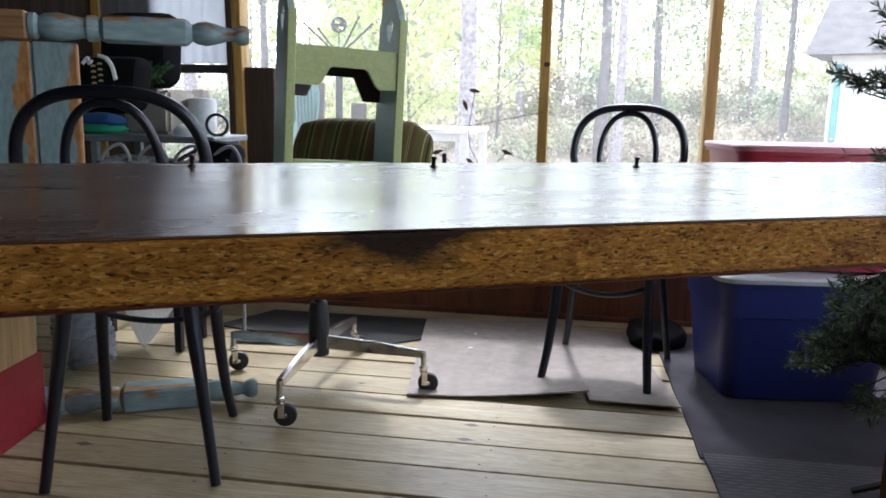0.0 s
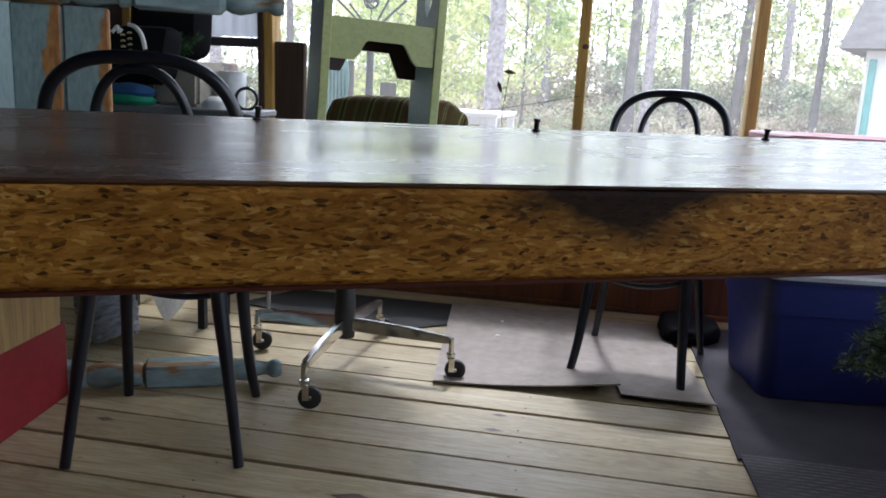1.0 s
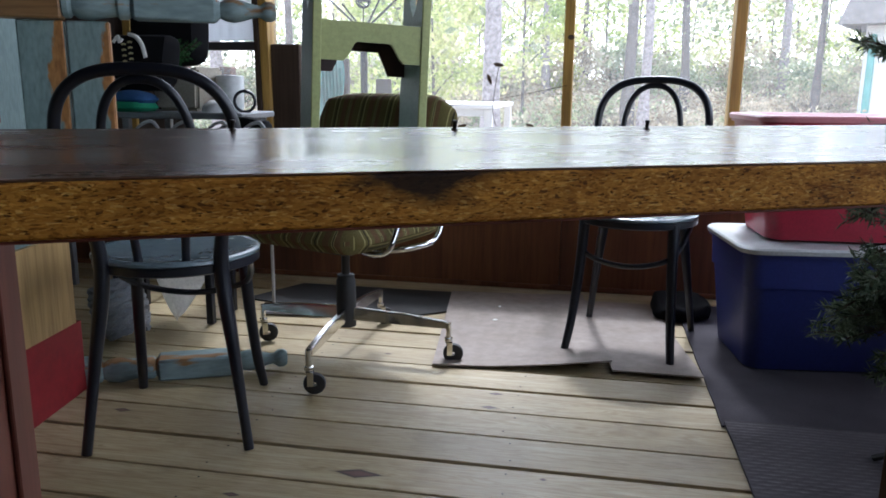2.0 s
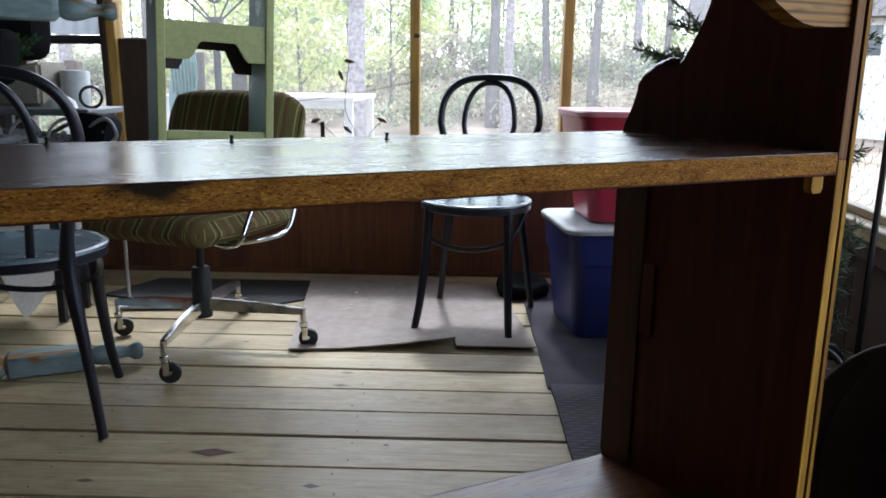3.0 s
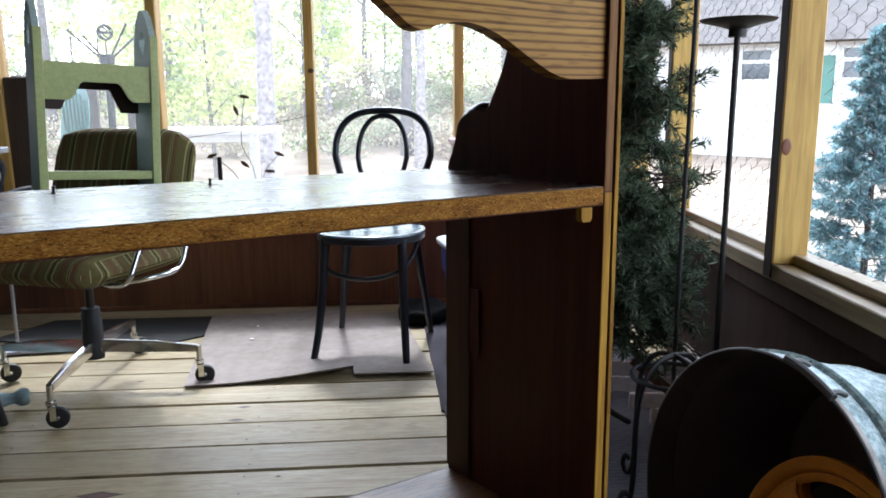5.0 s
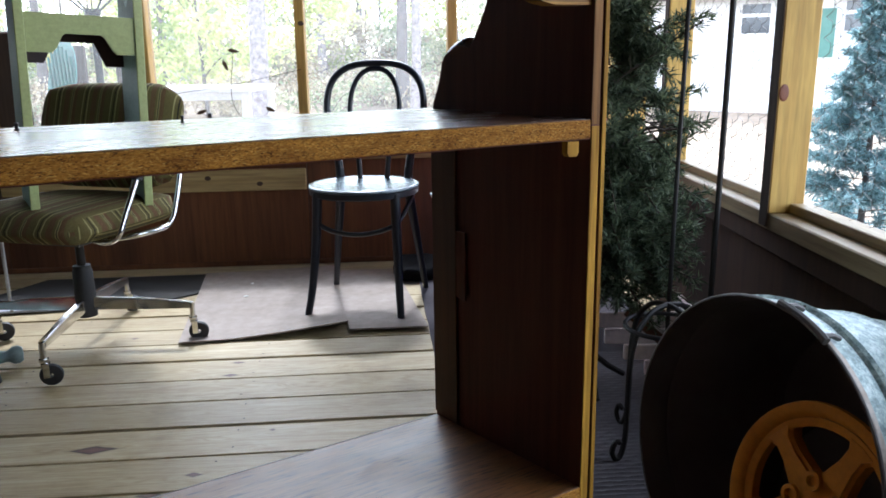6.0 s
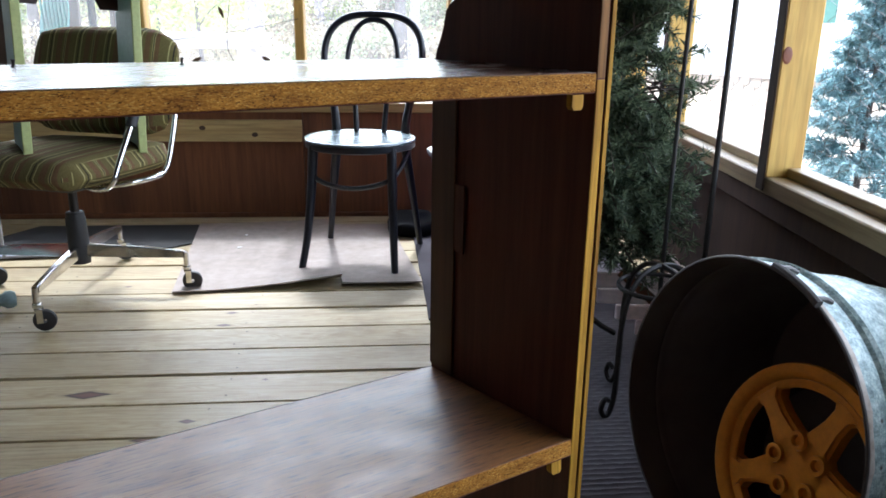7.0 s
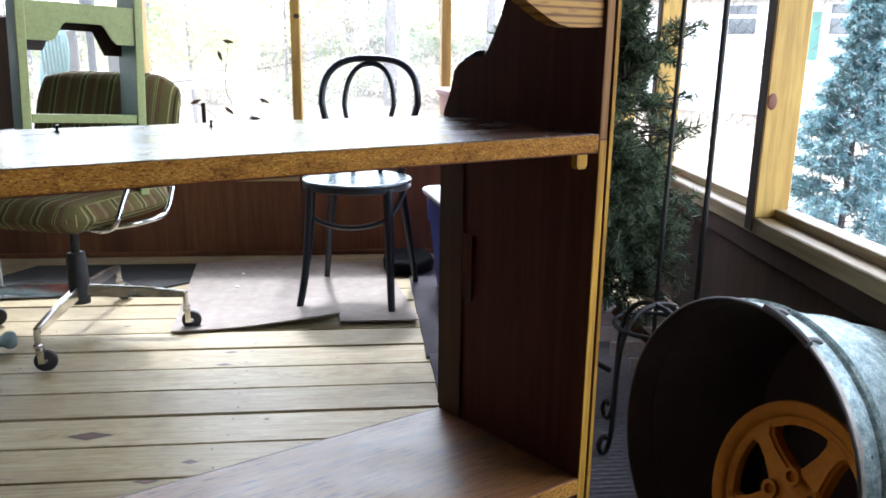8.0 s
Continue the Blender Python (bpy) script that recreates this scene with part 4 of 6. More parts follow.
# weathered boards standing in the yard close to the screen
for k, (x, y, w, top, lean) in enumerate([(-1.375, 4.0, 0.11, 1.0, 0), (-1.075, 4.0, 0.115, 0.93, 0), (-0.835, 4.0, 0.08, 0.83, 0)]):
    p = boxpart("fence_board", (-w / 2, w / 2, -0.012, 0.012, 0, top - GZ), WEATHERED, None, b=0.004)
    p.matrix_basis = pose(x, y, GZ, 0, lean, 8 * k - 6)
    tagged(p, "dark weathered fence board standing outside the screen", "board", "fence boards")


def conifer(name, label, x, y, z, height, radius, material, core, seed, needles, first=0.12, size=0.04, stand=True, droop=0.15):
    """A cone of bottle-brush branches: wire stems set with many needles."""
    rng = np.random.default_rng(seed)
    ob = thing(name, label, "tree", pose(x, y, z))
    bm = bmesh.new()
    tube(bm, [(0, 0, 0), (0, 0, height * 0.5), (0, 0, height)], [0.018, 0.012, 0.004], 8)
    part("trunk", bm, core, ob)
    if stand:
        bm = bmesh.new()
        for k in range(3):
            a = 2.1 * k + 0.4
            tube(bm, [(0, 0, 0.09), (0.06 * math.cos(a), 0.06 * math.sin(a), 0.04), (0.11 * math.cos(a), 0.11 * math.sin(a), 0.008)], 0.008, 6)
        part("stand", bm, IRON, ob)
    bm = bmesh.new()
    cs, al = [], []
    # uneven gaps between the clumps, wider towards the top
    def bare(p):
        return stand and noise.noise(Vector((p[0] * 8.0 + 4.3, p[1] * 0.9 + 1.7, p[2] * 8.0 + 0.6))) < (0.10 if p[2] > 0.62 else -0.26)

    stems = int((300 if stand else 90) * height)
    for k in range(stems):
        f = (k + rng.uniform(0, 1)) / stems
        h = first + (height - first) * f
        a = k * 2.4 + rng.normal() * (0.6 if stand else 0.25)
        ln = radius * (1 - 0.92 * f) * (rng.uniform(0.5, 1.15) if stand else rng.uniform(0.72, 1.15))
        if stand:
            ln = min(ln, 0.262 - 0.03 * h)
        tip = Vector((math.cos(a) * ln, math.sin(a) * ln, h + ln * (rng.uniform(-0.8, 0.85) if stand else rng.uniform(-0.15, 0.35)) - droop * ln))
        if stand:
            tip.z = max(tip.z, 0.255 + 0.04 * math.sin(7 * a))
        if bare(tip):
            continue
        root = Vector((0, 0, h))
        mid = (root + tip) / 2 + Vector((0, 0, 0.04 * ln))
        path = bezier([root, mid, tip], 5)
        tube(bm, path, 0.0022, 3)
        twigs = [(root, tip, 1.0)]
        for q in range(4):
            b0 = path[3 + 2 * (q // 2)]
            side = Vector((-math.sin(a), math.cos(a), rng.uniform(-0.1, 0.5))) * (1 if q % 2 else -1)
            tw = b0 + (side * 0.35 + (tip - root).normalized() * 0.45) * ln * 0.6
            tube(bm, [b0, tw], 0.0018, 3)
            twigs.append((b0, tw, 0.6))
        for r0, r1, wgt in twigs:
            m = int(needles * wgt / stems / 3.4)
            d = (r1 - r0).normalized()
            for j in range(m):
                g = rng.uniform(0.12, 1.04)
                p = r0.lerp(r1, g)
                if bare(p):
                    continue
                out = np.array(d) * 0.7 + rng.normal(size=3) * 0.6
                out /= np.linalg.norm(out)
                cs.append(np.array(p) + out * size * 0.45)
                al.append(out * 1.6)
    part("branchwork", bm, core, ob)["kind"] = "stuff"
    fo = leaves("needles", cs, size, size * (0.135 if stand else 0.16), material, ob, rng, al)
    fo["kind"] = "stuff"
    return ob


conifer("spruce_tree", "frosty blue-green spruce outside the side window", 2.30, 2.75, GZ, 1.55, 0.51, SPRUCE, BARK, 5, 62000, 0.15, 0.040, False, 0.0)

# ---- the open shelf unit, seen from its unfinished back ----
UX, UY, UYAW, UW, UD = 0.5934, 0.5912, 27.64, 0.652, 0.2512
SHELF_Z, LOW_Z, TH = 0.7586, 0.420, 0.0161
unit = thing("shelf_unit", "dark veneered open shelf unit with raw chipboard back edges", "shelf unit", pose(UX, UY, 0, 0, 0, UYAW))
profile = [(0.0, 0.0), (UD, 0.0), (UD, 0.748), (0.2505, 0.757), (0.247, 0.767), (0.241, 0.777), (0.236, 0.787), (0.232, 0.798), (0.230, 0.807), (0.223, 0.814), (0.211, 0.8195), (0.197, 0.8232),
           (0.186, 0.8225), (0.179, 0.820), (0.170, 0.829), (0.161, 0.842), (0.154, 0.853), (0.148, 0.864), (0.143, 0.876), (0.139, 0.888), (0.134, 0.905), (0.130, 0.93), (0.128, 0.96), (0.128, 1.06), (0.0, 1.06)]
swing = Matrix(((0, 0, 1, 0), (1, 0, 0, 0), (0, 1, 0, 0), (0, 0, 0, 1)))


def side_panel(a0, a1, name):
    """Panel in three layers: the middle one stands back along the rear edge and leaves the groove for a back board."""
    g0, g1 = a0 + (a1 - a0) * 0.56, a0 + (a1 - a0) * 0.70
    inset = [(max(b, 0.009), z) for b, z in profile]
    skin = [(max(b, 0.0012), z) for b, z in profile]
    bm = bmesh.new()
    prism(bm, inset, g0 + 0.0001, g1 - 0.0001, swing)
    ob = part(name, bm, PANEL, unit, "dark veneered side panel with a scrolled front edge")
    for q0, q1 in ((a0, g0), (g1, a1)):
        bm = bmesh.new()
        prism(bm, skin, q0, q1, swing)
        part("veneer_layer", bm, PANEL, ob)
    for q0, q1 in ((a0, g0), (g1, a1)):
        inner = abs(q0 - 0.0005) < 1e-6
        top = SHELF_Z - 0.006 if inner else 1.0595
        boxpart("rear_edge", (q0 + 0.0003, q1 - 0.0002, 0.0, 0.0011, 0.001, top), EDGE, ob, "raw yellow rear edge", b=0.0005)
        if inner:
            boxpart("rear_edge", (q0 + 0.0003, q1 - 0.0002, 0.0003, 0.0011, top + 0.0012, 1.0595), EDGE_BROWN, ob, "worn brown rear edge", b=0.0005)
    return ob


right_side = side_panel(0.0005, 0.0175, "side_panel")
left_side = side_panel(-UW - 0.0175, -UW - 0.0005, "side_panel")
boxpart("stile", (-0.0025, 0.0003, 0.203, UD - 0.0005, LOW_Z - 0.020, SHELF_Z - TH - 0.001), STILE, right_side, "brown front stile", b=0.0008)
boxpart("stile", (-UW - 0.0003, -UW + 0.0025, 0.212, UD - 0.0005, SHELF_Z + 0.003, 0.80), PANEL, left_side, "dark front stile", b=0.0008)
boxpart("stile", (-UW - 0.0003, -UW + 0.0025, 0.212, UD - 0.0005, 0.01, SHELF_Z - TH - 0.003), PANEL, left_side, "dark front stile", b=0.0008)
boxpart("hinge_leaf", (-0.0042, -0.0026, 0.182, 0.200, 0.555, 0.63), PANEL, right_side, b=0.0006)
GLOSS_EDGE = wood("polished_dark_edge", (0.085, 0.030, 0.020), (0.05, 0.017, 0.012), "z", 120.0, 0.16, False, 0.03, 14.0, 0.6)
for a0, side in ((0.009, right_side), (-UW - 0.009, left_side)):
    bm = bmesh.new()
    tube(bm, [(a0, b - 0.004, z) for b, z in profile[2:-2]], 0.0084, 10)
    part("edge_moulding", bm, GLOSS_EDGE, side, "polished rounded front edge", smooth=True)


def shelf(z, top, low=False):
    ob = boxpart("shelf_board", (-UW, 0.0, 0.0, UD - 0.001, z - TH, z - 0.0009), CHIP, unit, "chipboard shelf with a raw rear edge", b=0.0008)
    boxpart("top_veneer", (-UW, -0.0002, 0.0006, UD, z - 0.0008, z), top, ob, "worn brown wood-grain laminate", b=0.0003)
    boxpart("bottom_veneer", (-UW, -0.0002, 0.0006, UD, z - TH - 0.0009, z - TH - 0.0001), PANEL, ob, b=0.0003)
    bm = bmesh.new()
    prism(bm, [(-0.024, -0.0005), (-0.024, -0.010), (-0.022, -0.013), (-0.014, -0.013), (-0.012, -0.010), (-0.012, -0.0005)], 0.0, 0.007,
          Matrix(((1, 0, 0, 0), (0, 0, 1, 0.0012), (0, 1, 0, z - TH - 0.001), (0, 0, 0, 1))))
    part("cleat", bm, EDGE, ob, "small rounded wooden cleat")
    return ob


upper = shelf(SHELF_Z, LAM_TOP)
lower = shelf(0.0, LAM_LOW, True)
lower.matrix_basis = pose(0, 0, LOW_Z, -5.9, 0, 0)
boxpart("front_edging", (-UW, -0.0002, UD + 0.0002, UD + 0.0012, -TH, 0.0004), plain("pale_edging", (0.55, 0.52, 0.48), None, 90.0, 0.5), lower, "pale front edging", b=0.0003)
for a, b in ((-0.530, 0.226), (-0.404, 0.216), (-0.278, 0.212)):
    bm = bmesh.new()
    lathe(bm, [(0, 0.0), (0.0021, 0.0), (0.0021, 0.0008), (0.0012, 0.0011), (0.0012, 0.0042), (0.0017, 0.0048), (0.0016, 0.0058), (0, 0.006)], 10, pose(a, b, SHELF_Z, 4, 3, 0))
    part("peg", bm, STEEL_DARK, upper, "short dark steel peg", smooth=True)
half = [(0.0, 0.849), (-0.038, 0.848), (-0.050, 0.850), (-0.061, 0.854), (-0.075, 0.861), (-0.088, 0.868), (-0.100, 0.875), (-0.112, 0.8805), (-0.125, 0.885), (-0.139, 0.8875), (-0.152, 0.887),
        (-0.165, 0.884), (-0.172, 0.881), (-0.178, 0.880), (-0.184, 0.881), (-0.190, 0.884), (-0.198, 0.890), (-0.208, 0.8975), (-0.220, 0.907), (-0.240, 0.921), (-0.265, 0.934), (-0.315, 0.941)]
wave = half + [(-UW - a, z) for a, z in half[-2::-1]]
bm = bmesh.new()
prism(bm, [(a, z) for a, z in wave] + [(-UW, 1.058), (0.0, 1.058)], 0.004, 0.021, Matrix(((1, 0, 0, 0), (0, 0, 1, 0), (0, 1, 0, 0), (0, 0, 0, 1))))
part("valance", bm, OAK, unit, "oak veneered valance with a wavy lower edge")
boxpart("top_board", (-UW - 0.0178, 0.0178, -0.001, 0.128, 1.0605, 1.077), PANEL, unit)


# ---- bentwood chairs ----
def bentwood_chair(m, label):
    ob = thing("cafe_chair", label, "chair", m, "bentwood chairs")
    arc = [(0.176 * math.copysign(abs(math.cos(a)) ** 0.72, math.cos(a)), -0.192 - 0.036 * math.sin(a), 0.655 + 0.160 * math.sin(a) ** 0.74) for a in np.linspace(0, math.pi, 41)]
    right = bezier([(0.172, -0.192, 0.0), (0.147, -0.166, 0.2), (0.124, -0.146, 0.40), (0.142, -0.165, 0.54), (0.168, -0.186, 0.625)], 6)
    left = [Vector((-p.x, p.y, p.z)) for p in right]
    bm = bmesh.new()
    pts = right[:-1] + [Vector(p) for p in arc] + left[::-1][1:]
    girth = [0.0110 + 0.0055 * math.exp(-((p.z - 0.36) / 0.17) ** 2) + (0.0015 if p.z > 0.5 else 0) for p in pts]
    tube(bm, pts, girth, 10)
    part("back_frame", bm, BLACK_LACQUER, ob, smooth=True)
    arc = [(0.090 * math.copysign(abs(math.cos(a)) ** 0.85, math.cos(a)), -0.186 - 0.032 * math.sin(a), 0.648 + 0.148 * math.sin(a) ** 0.88) for a in np.linspace(0, math.pi, 25)]
    bm = bmesh.new()
    up_ = bezier([(0.048, -0.138, 0.40), (0.060, -0.158, 0.54), (0.085, -0.180, 0.62)], 5)[:-1]
    tube(bm, up_ + [Vector(p) for p in arc] + [Vector((-p.x, p.y, p.z)) for p in up_[::-1]], 0.0095, 9)
    part("inner_hoop", bm, BLACK_LACQUER, ob, smooth=True)
    for s in (1, -1):
        bm = bmesh.new()
        pts = bezier([(s * 0.130, 0.112, 0.40), (s * 0.136, 0.128, 0.25), (s * 0.146, 0.158, 0.1), (s * 0.157, 0.192, 0.0)], 6)
        tube(bm, pts, [0.0165 - 0.005 * i / (len(pts) - 1) for i in range(len(pts))], 10)
        part("leg", bm, BLACK_LACQUER, ob, smooth=True)
    bm = bmesh.new()
    rail = [(0.166, -0.03, 0.388), (0.160, 0.03, 0.36), (0.148, 0.08, 0.325), (0.122, 0.122, 0.297), (0.065, 0.138, 0.278)]
    tube(bm, bezier(rail + [(0, 0.142, 0.271)] + [(-x, y, z) for x, y, z in rail[::-1]], 5), 0.0078, 8)
    part("stretcher_hoop", bm, BLACK_LACQUER, ob, "bent hoop brace under the seat", smooth=True)
    bm = bmesh.new()
    lathe(bm, [(0, 0.414), (0.12, 0.4145), (0.166, 0.4185), (0.180, 0.4205), (0.186, 0.417), (0.187, 0.411), (0.180, 0.4085), (0, 0.407)], 44)
    part("seat", bm, SEAT_PAINT, ob, "glossy blue-grey painted round seat", smooth=True)
    bm = bmesh.new()
    lathe(bm, [(0.150, 0.388), (0.176, 0.386), (0.184, 0.390), (0.184, 0.4075), (0.150, 0.4075)], 44, closed=True)
    part("seat_rim", bm, BLACK_LACQUER, ob, smooth=True)
    return ob


bentwood_chair(pose(0.365, 2.536, 0.004, 0, 0, 166.6), "black bentwood cafe chair with blue-grey seat on cardboard")
bentwood_chair(pose(-0.712, 1.728, 0, 0, 0, 16.8), "black bentwood cafe chair with blue-grey seat beside blue table")

# ---- striped office chair ----
oc = thing("office_chair", "office chair in olive and rust striped cloth on a chrome base", "chair", pose(-0.478, 2.25, 0, 0, 0, -21))
oc_inv = oc.matrix_basis.inverted()
for cx, cy, spin in ((-0.472, 1.90, 35), (-0.146, 2.222, 30), (-0.776, 2.288, 45), (-0.449, 2.549, 60)):
    e = oc_inv @ Vector((cx, cy, 0))
    d = Vector((e.x, e.y, 0)).normalized()
    end = Vector((e.x, e.y, 0)) - d * 0.015
    s = Vector((-d.y, d.x, 0))
    bm = bmesh.new()
    hw = 0.011
    vs = []
    for p, z, h in ((d * 0.02, 0.130, 0.026), (end * 0.6, 0.125, 0.022), (end, 0.117, 0.013)):
        vs += [tuple(p + s * hw + Vector((0, 0, z - h))), tuple(p - s * hw + Vector((0, 0, z - h))), tuple(p - s * hw * 0.8 + Vector((0, 0, z + h * 0.5))), tuple(p + s * hw * 0.8 + Vector((0, 0, z + h * 0.5)))]
    fs = [(0, 1, 2, 3), (11, 10, 9, 8)]
    for k in (0, 4):
        fs += [(k + i, k + 4 + i, k + 4 + (i + 1) % 4, k + (i + 1) % 4) for i in range(4)]
    put(bm, vs, fs)
    bmesh.ops.bevel(bm, geom=bm.edges, offset=0.003, segments=2, affect="EDGES")
    bmesh.ops.recalc_face_normals(bm, faces=bm.faces)
    arm = part("base_arm", bm, CHROME, oc, "flat chrome base arm", smooth=True)
    bm = bmesh.new()
    tube(bm, [end + Vector((0, 0, 0.12)), end + Vector((0, 0, 0.064))], 0.008, 10)
    tube(bm, [end + Vector((0, 0, 0.075)), end + Vector((0, 0, 0.066))], 0.0125, 12)
    part("stem", bm, CHROME, arm, smooth=True)
    yaw = pose(end.x, end.y, 0, 0, 0, spin)
    bm = bmesh.new()
    for q in (-0.012, 0.012):
        cbox(bm, -0.004, 0.012, q - 0.001, q + 0.001, 0.024, 0.064, 0.001, yaw)
    cbox(bm, -0.008, 0.010, -0.0135, 0.0135, 0.058, 0.066, 0.002, yaw)
    part("fork", bm, CHROME, arm)
    bm = bmesh.new()
    lathe(bm, [(0.006, -0.009), (0.022, -0.0095), (0.0275, -0.008), (0.0295, -0.003), (0.0295, 0.003), (0.0275, 0.008), (0.022, 0.0095), (0.006, 0.009)], 22, yaw @ pose(0.014, 0, 0.0295, 90, 0, 0), True)
    part("wheel", bm, RUBBER, arm, "black caster wheel", smooth=True)
bm = bmesh.new()
lathe(bm, [(0, 0.084), (0.029, 0.084), (0.030, 0.16), (0.0285, 0.222), (0.0255, 0.230), (0.0255, 0.241), (0.016, 0.243), (0, 0.243)], 20)
part("sleeve", bm, RUBBER, oc, "black column sleeve", smooth=True)
bm = bmesh.new()
tube(bm, [(0, 0, 0.24), (0, 0, 0.335)], 0.0125, 12)
part("column", bm, STEEL_DARK, oc, smooth=True)
bm = bmesh.new()
cbox(bm, -0.09, 0.09, -0.10, 0.10, 0.322, 0.342, 0.006)
tube(bm, [(-0.05, -0.02, 0.325), (-0.13, -0.03, 0.318)], 0.009, 8)
part("mechanism", bm, RUBBER, oc)


def cushion(bm, w, d, h, m, rows=10, bulge=0.014, corner=0.12):
    """A padded block with rounded sides and a slightly domed face."""
    vs = []
    n = rows
    for top in (1, 0):
        for i in range(n + 1):
            for j in range(n + 1):
                u, v = 2 * i / n - 1, 2 * j / n - 1
                r = 1 - corner * abs(u * v) ** 5
                edge = max(abs(u), abs(v))
                z = h / 2 * (1 - 0.85 * max(0, edge - 0.8) ** 2 / 0.04) + bulge * (1 - u * u) * (1 - v * v)
                vs.append((u * w / 2 * r, v * d / 2 * r, z if top else -z * 0.8))
    fs = []
    q = (n + 1) ** 2
    for i in range(n):
        for j in range(n):
            a = i * (n + 1) + j
            fs.append((a, a + n + 1, a + n + 2, a + 1))
            fs.append((q + a, q + a + 1, q + a + n + 2, q + a + n + 1))
    ring = [i * (n + 1) for i in range(n + 1)] + [n * (n + 1) + j for j in range(1, n + 1)] + [(n - i) * (n + 1) + n for i in range(1, n + 1)] + [n - j for j in range(1, n)]
    for k in range(len(ring)):
        a, c = ring[k], ring[(k + 1) % len(ring)]
        fs.append((a, q + a, q + c, c))
    put(bm, vs, fs, m)
    bmesh.ops.recalc_face_normals(bm, faces=bm.faces)
    # the cloth of the two ends is a panel of its own, with upright stripes
    weave = bm.loops.layers.uv.new("weave")
    for f in bm.faces:
        end = abs(f.normal.x) > 0.72
        for lp in f.loops:
            lp[weave].uv = (lp.vert.co.y if end else lp.vert.co.x, 0)


bm = bmesh.new()
cushion(bm, 0.485, 0.48, 0.084, pose(0.0, -0.03, 0.395), 18, 0.014, 0.16)
part("seat", bm, CLOTH, oc, "striped padded seat", smooth=True)
bm = bmesh.new()
cushion(bm, 0.525, 0.33, 0.07, pose(-0.028, 0.217, 0.608, 73, 0, 0), 18, 0.012, 0.2)
part("backrest", bm, CLOTH, oc, "striped padded backrest", smooth=True)
bm = bmesh.new()
cbox(bm, -0.03, 0.03, 0.20, 0.29, 0.325, 0.335, 0.003)
cbox(bm, -0.025, 0.025, 0.275, 0.285, 0.33, 0.62, 0.003)
part("back_bracket", bm, STEEL_DARK, oc)
for s in (-1, 1):
    bm = bmesh.new()
    line = [(0.10, -0.06, 0.337), (0.20, -0.12, 0.347), (0.258, -0.137, 0.372), (0.265, -0.105, 0.43), (0.265, -0.04, 0.525), (0.265, -0.008, 0.563), (0.265, 0.05, 0.576),
            (0.265, 0.12, 0.576), (0.265, 0.158, 0.558), (0.265, 0.150, 0.51), (0.265, 0.112, 0.41), (0.265, 0.078, 0.366), (0.265, 0.02, 0.358), (0.22, -0.05, 0.35), (0.12, -0.05, 0.337)]
    tube(bm, bezier([(s * x, y, z) for x, y, z in line], 5), 0.0085, 9)
    arm = part("armrest", bm, CHROME, oc, "bent chrome tube armrest", smooth=True)
    bm = bmesh.new()
    tube(bm, bezier([(s * 0.265, -0.048, 0.512), (s * 0.265, -0.012, 0.562), (s * 0.265, 0.05, 0.578), (s * 0.265, 0.12, 0.578)], 5), 0.0145, 10)
    part("arm_pad", bm, RUBBER, arm, "black arm grip", smooth=True)

bm = bmesh.new()
prism(bm, [(-0.21, -0.13), (0.17, -0.10), (0.19, 0.10), (-0.20, 0.12)], 0.0, 0.004)
gp = part("grey_card", bm, plain("grey_card", (0.42, 0.43, 0.42), (0.34, 0.35, 0.34), 40.0, 0.7))
gp.matrix_basis = oc.matrix_basis @ pose(-0.02, 0.0, 0.4325)
tagged(gp, "pale grey card lying on the seat of the office chair", "card")

# ---- pale green wall shelf standing on the office chair ----
gs = thing("heart_shelf", "pale green wooden shelf with heart cut-outs on the office chair", "shelf", pose(-0.5155, 2.064, 0.437, 0, 2.5, 29.2))
GW, GD = 0.309, 0.205


def heart_side(x0, x1, label, material):
    """A side board with a rounded, pierced top."""
    bm = bmesh.new()
    outer = [(0.0, 0.0), (GD, 0.0), (GD, 0.60), (GD - 0.03, 0.655), (GD - 0.07, 0.685), (0.09, 0.685), (0.05, 0.66), (0.015, 0.62), (0.0, 0.58)]
    hole = [(0.10 + 0.034 * math.sin(a) ** 3, 0.60 + 0.05 * math.cos(a) * (0.55 if math.cos(a) > 0 else 1.0) - (0.02 if abs(math.sin(a)) < 0.2 and math.cos(a) > 0 else 0)) for a in np.linspace(0, 2 * math.pi, 19)[:-1]]
    for x in (x0, x1):
        ov = [bm.verts.new((x, y, z)) for y, z in outer]
        hv = [bm.verts.new((x, y, z)) for y, z in hole]
        eds = [bm.edges.new((ov[i], ov[(i + 1) % len(ov)])) for i in range(len(ov))] + [bm.edges.new((hv[i], hv[(i + 1) % len(hv)])) for i in range(len(hv))]
        bmesh.ops.triangle_fill(bm, edges=eds, use_beauty=True)
    bm.verts.ensure_lookup_table()
    n, k = len(outer), len(hole)
    for base, cnt in ((0, n), (n, k)):
        for i in range(cnt):
            a, c = base + i, base + (i + 1) % cnt
            bm.faces.new([bm.verts[a], bm.verts[c], bm.verts[n + k + c], bm.verts[n + k + a]])
    bmesh.ops.recalc_face_normals(bm, faces=bm.faces)
    return part("side_board", bm, material, gs, label)


heart_side(0.0, 0.016, "side board with a heart cut-out", GREEN_IN)
heart_side(GW - 0.016, GW, "side board with a heart cut-out", GREEN_IN)
boxpart("front_strip", (-0.003, 0.020, -0.010, -0.0005, 0.0, 0.605), GREEN, gs, "pale green front strip")
boxpart("front_strip", (GW - 0.020, GW + 0.003, -0.010, -0.0005, 0.0, 0.605), GREEN, gs, "pale green front strip")
bm = bmesh.new()
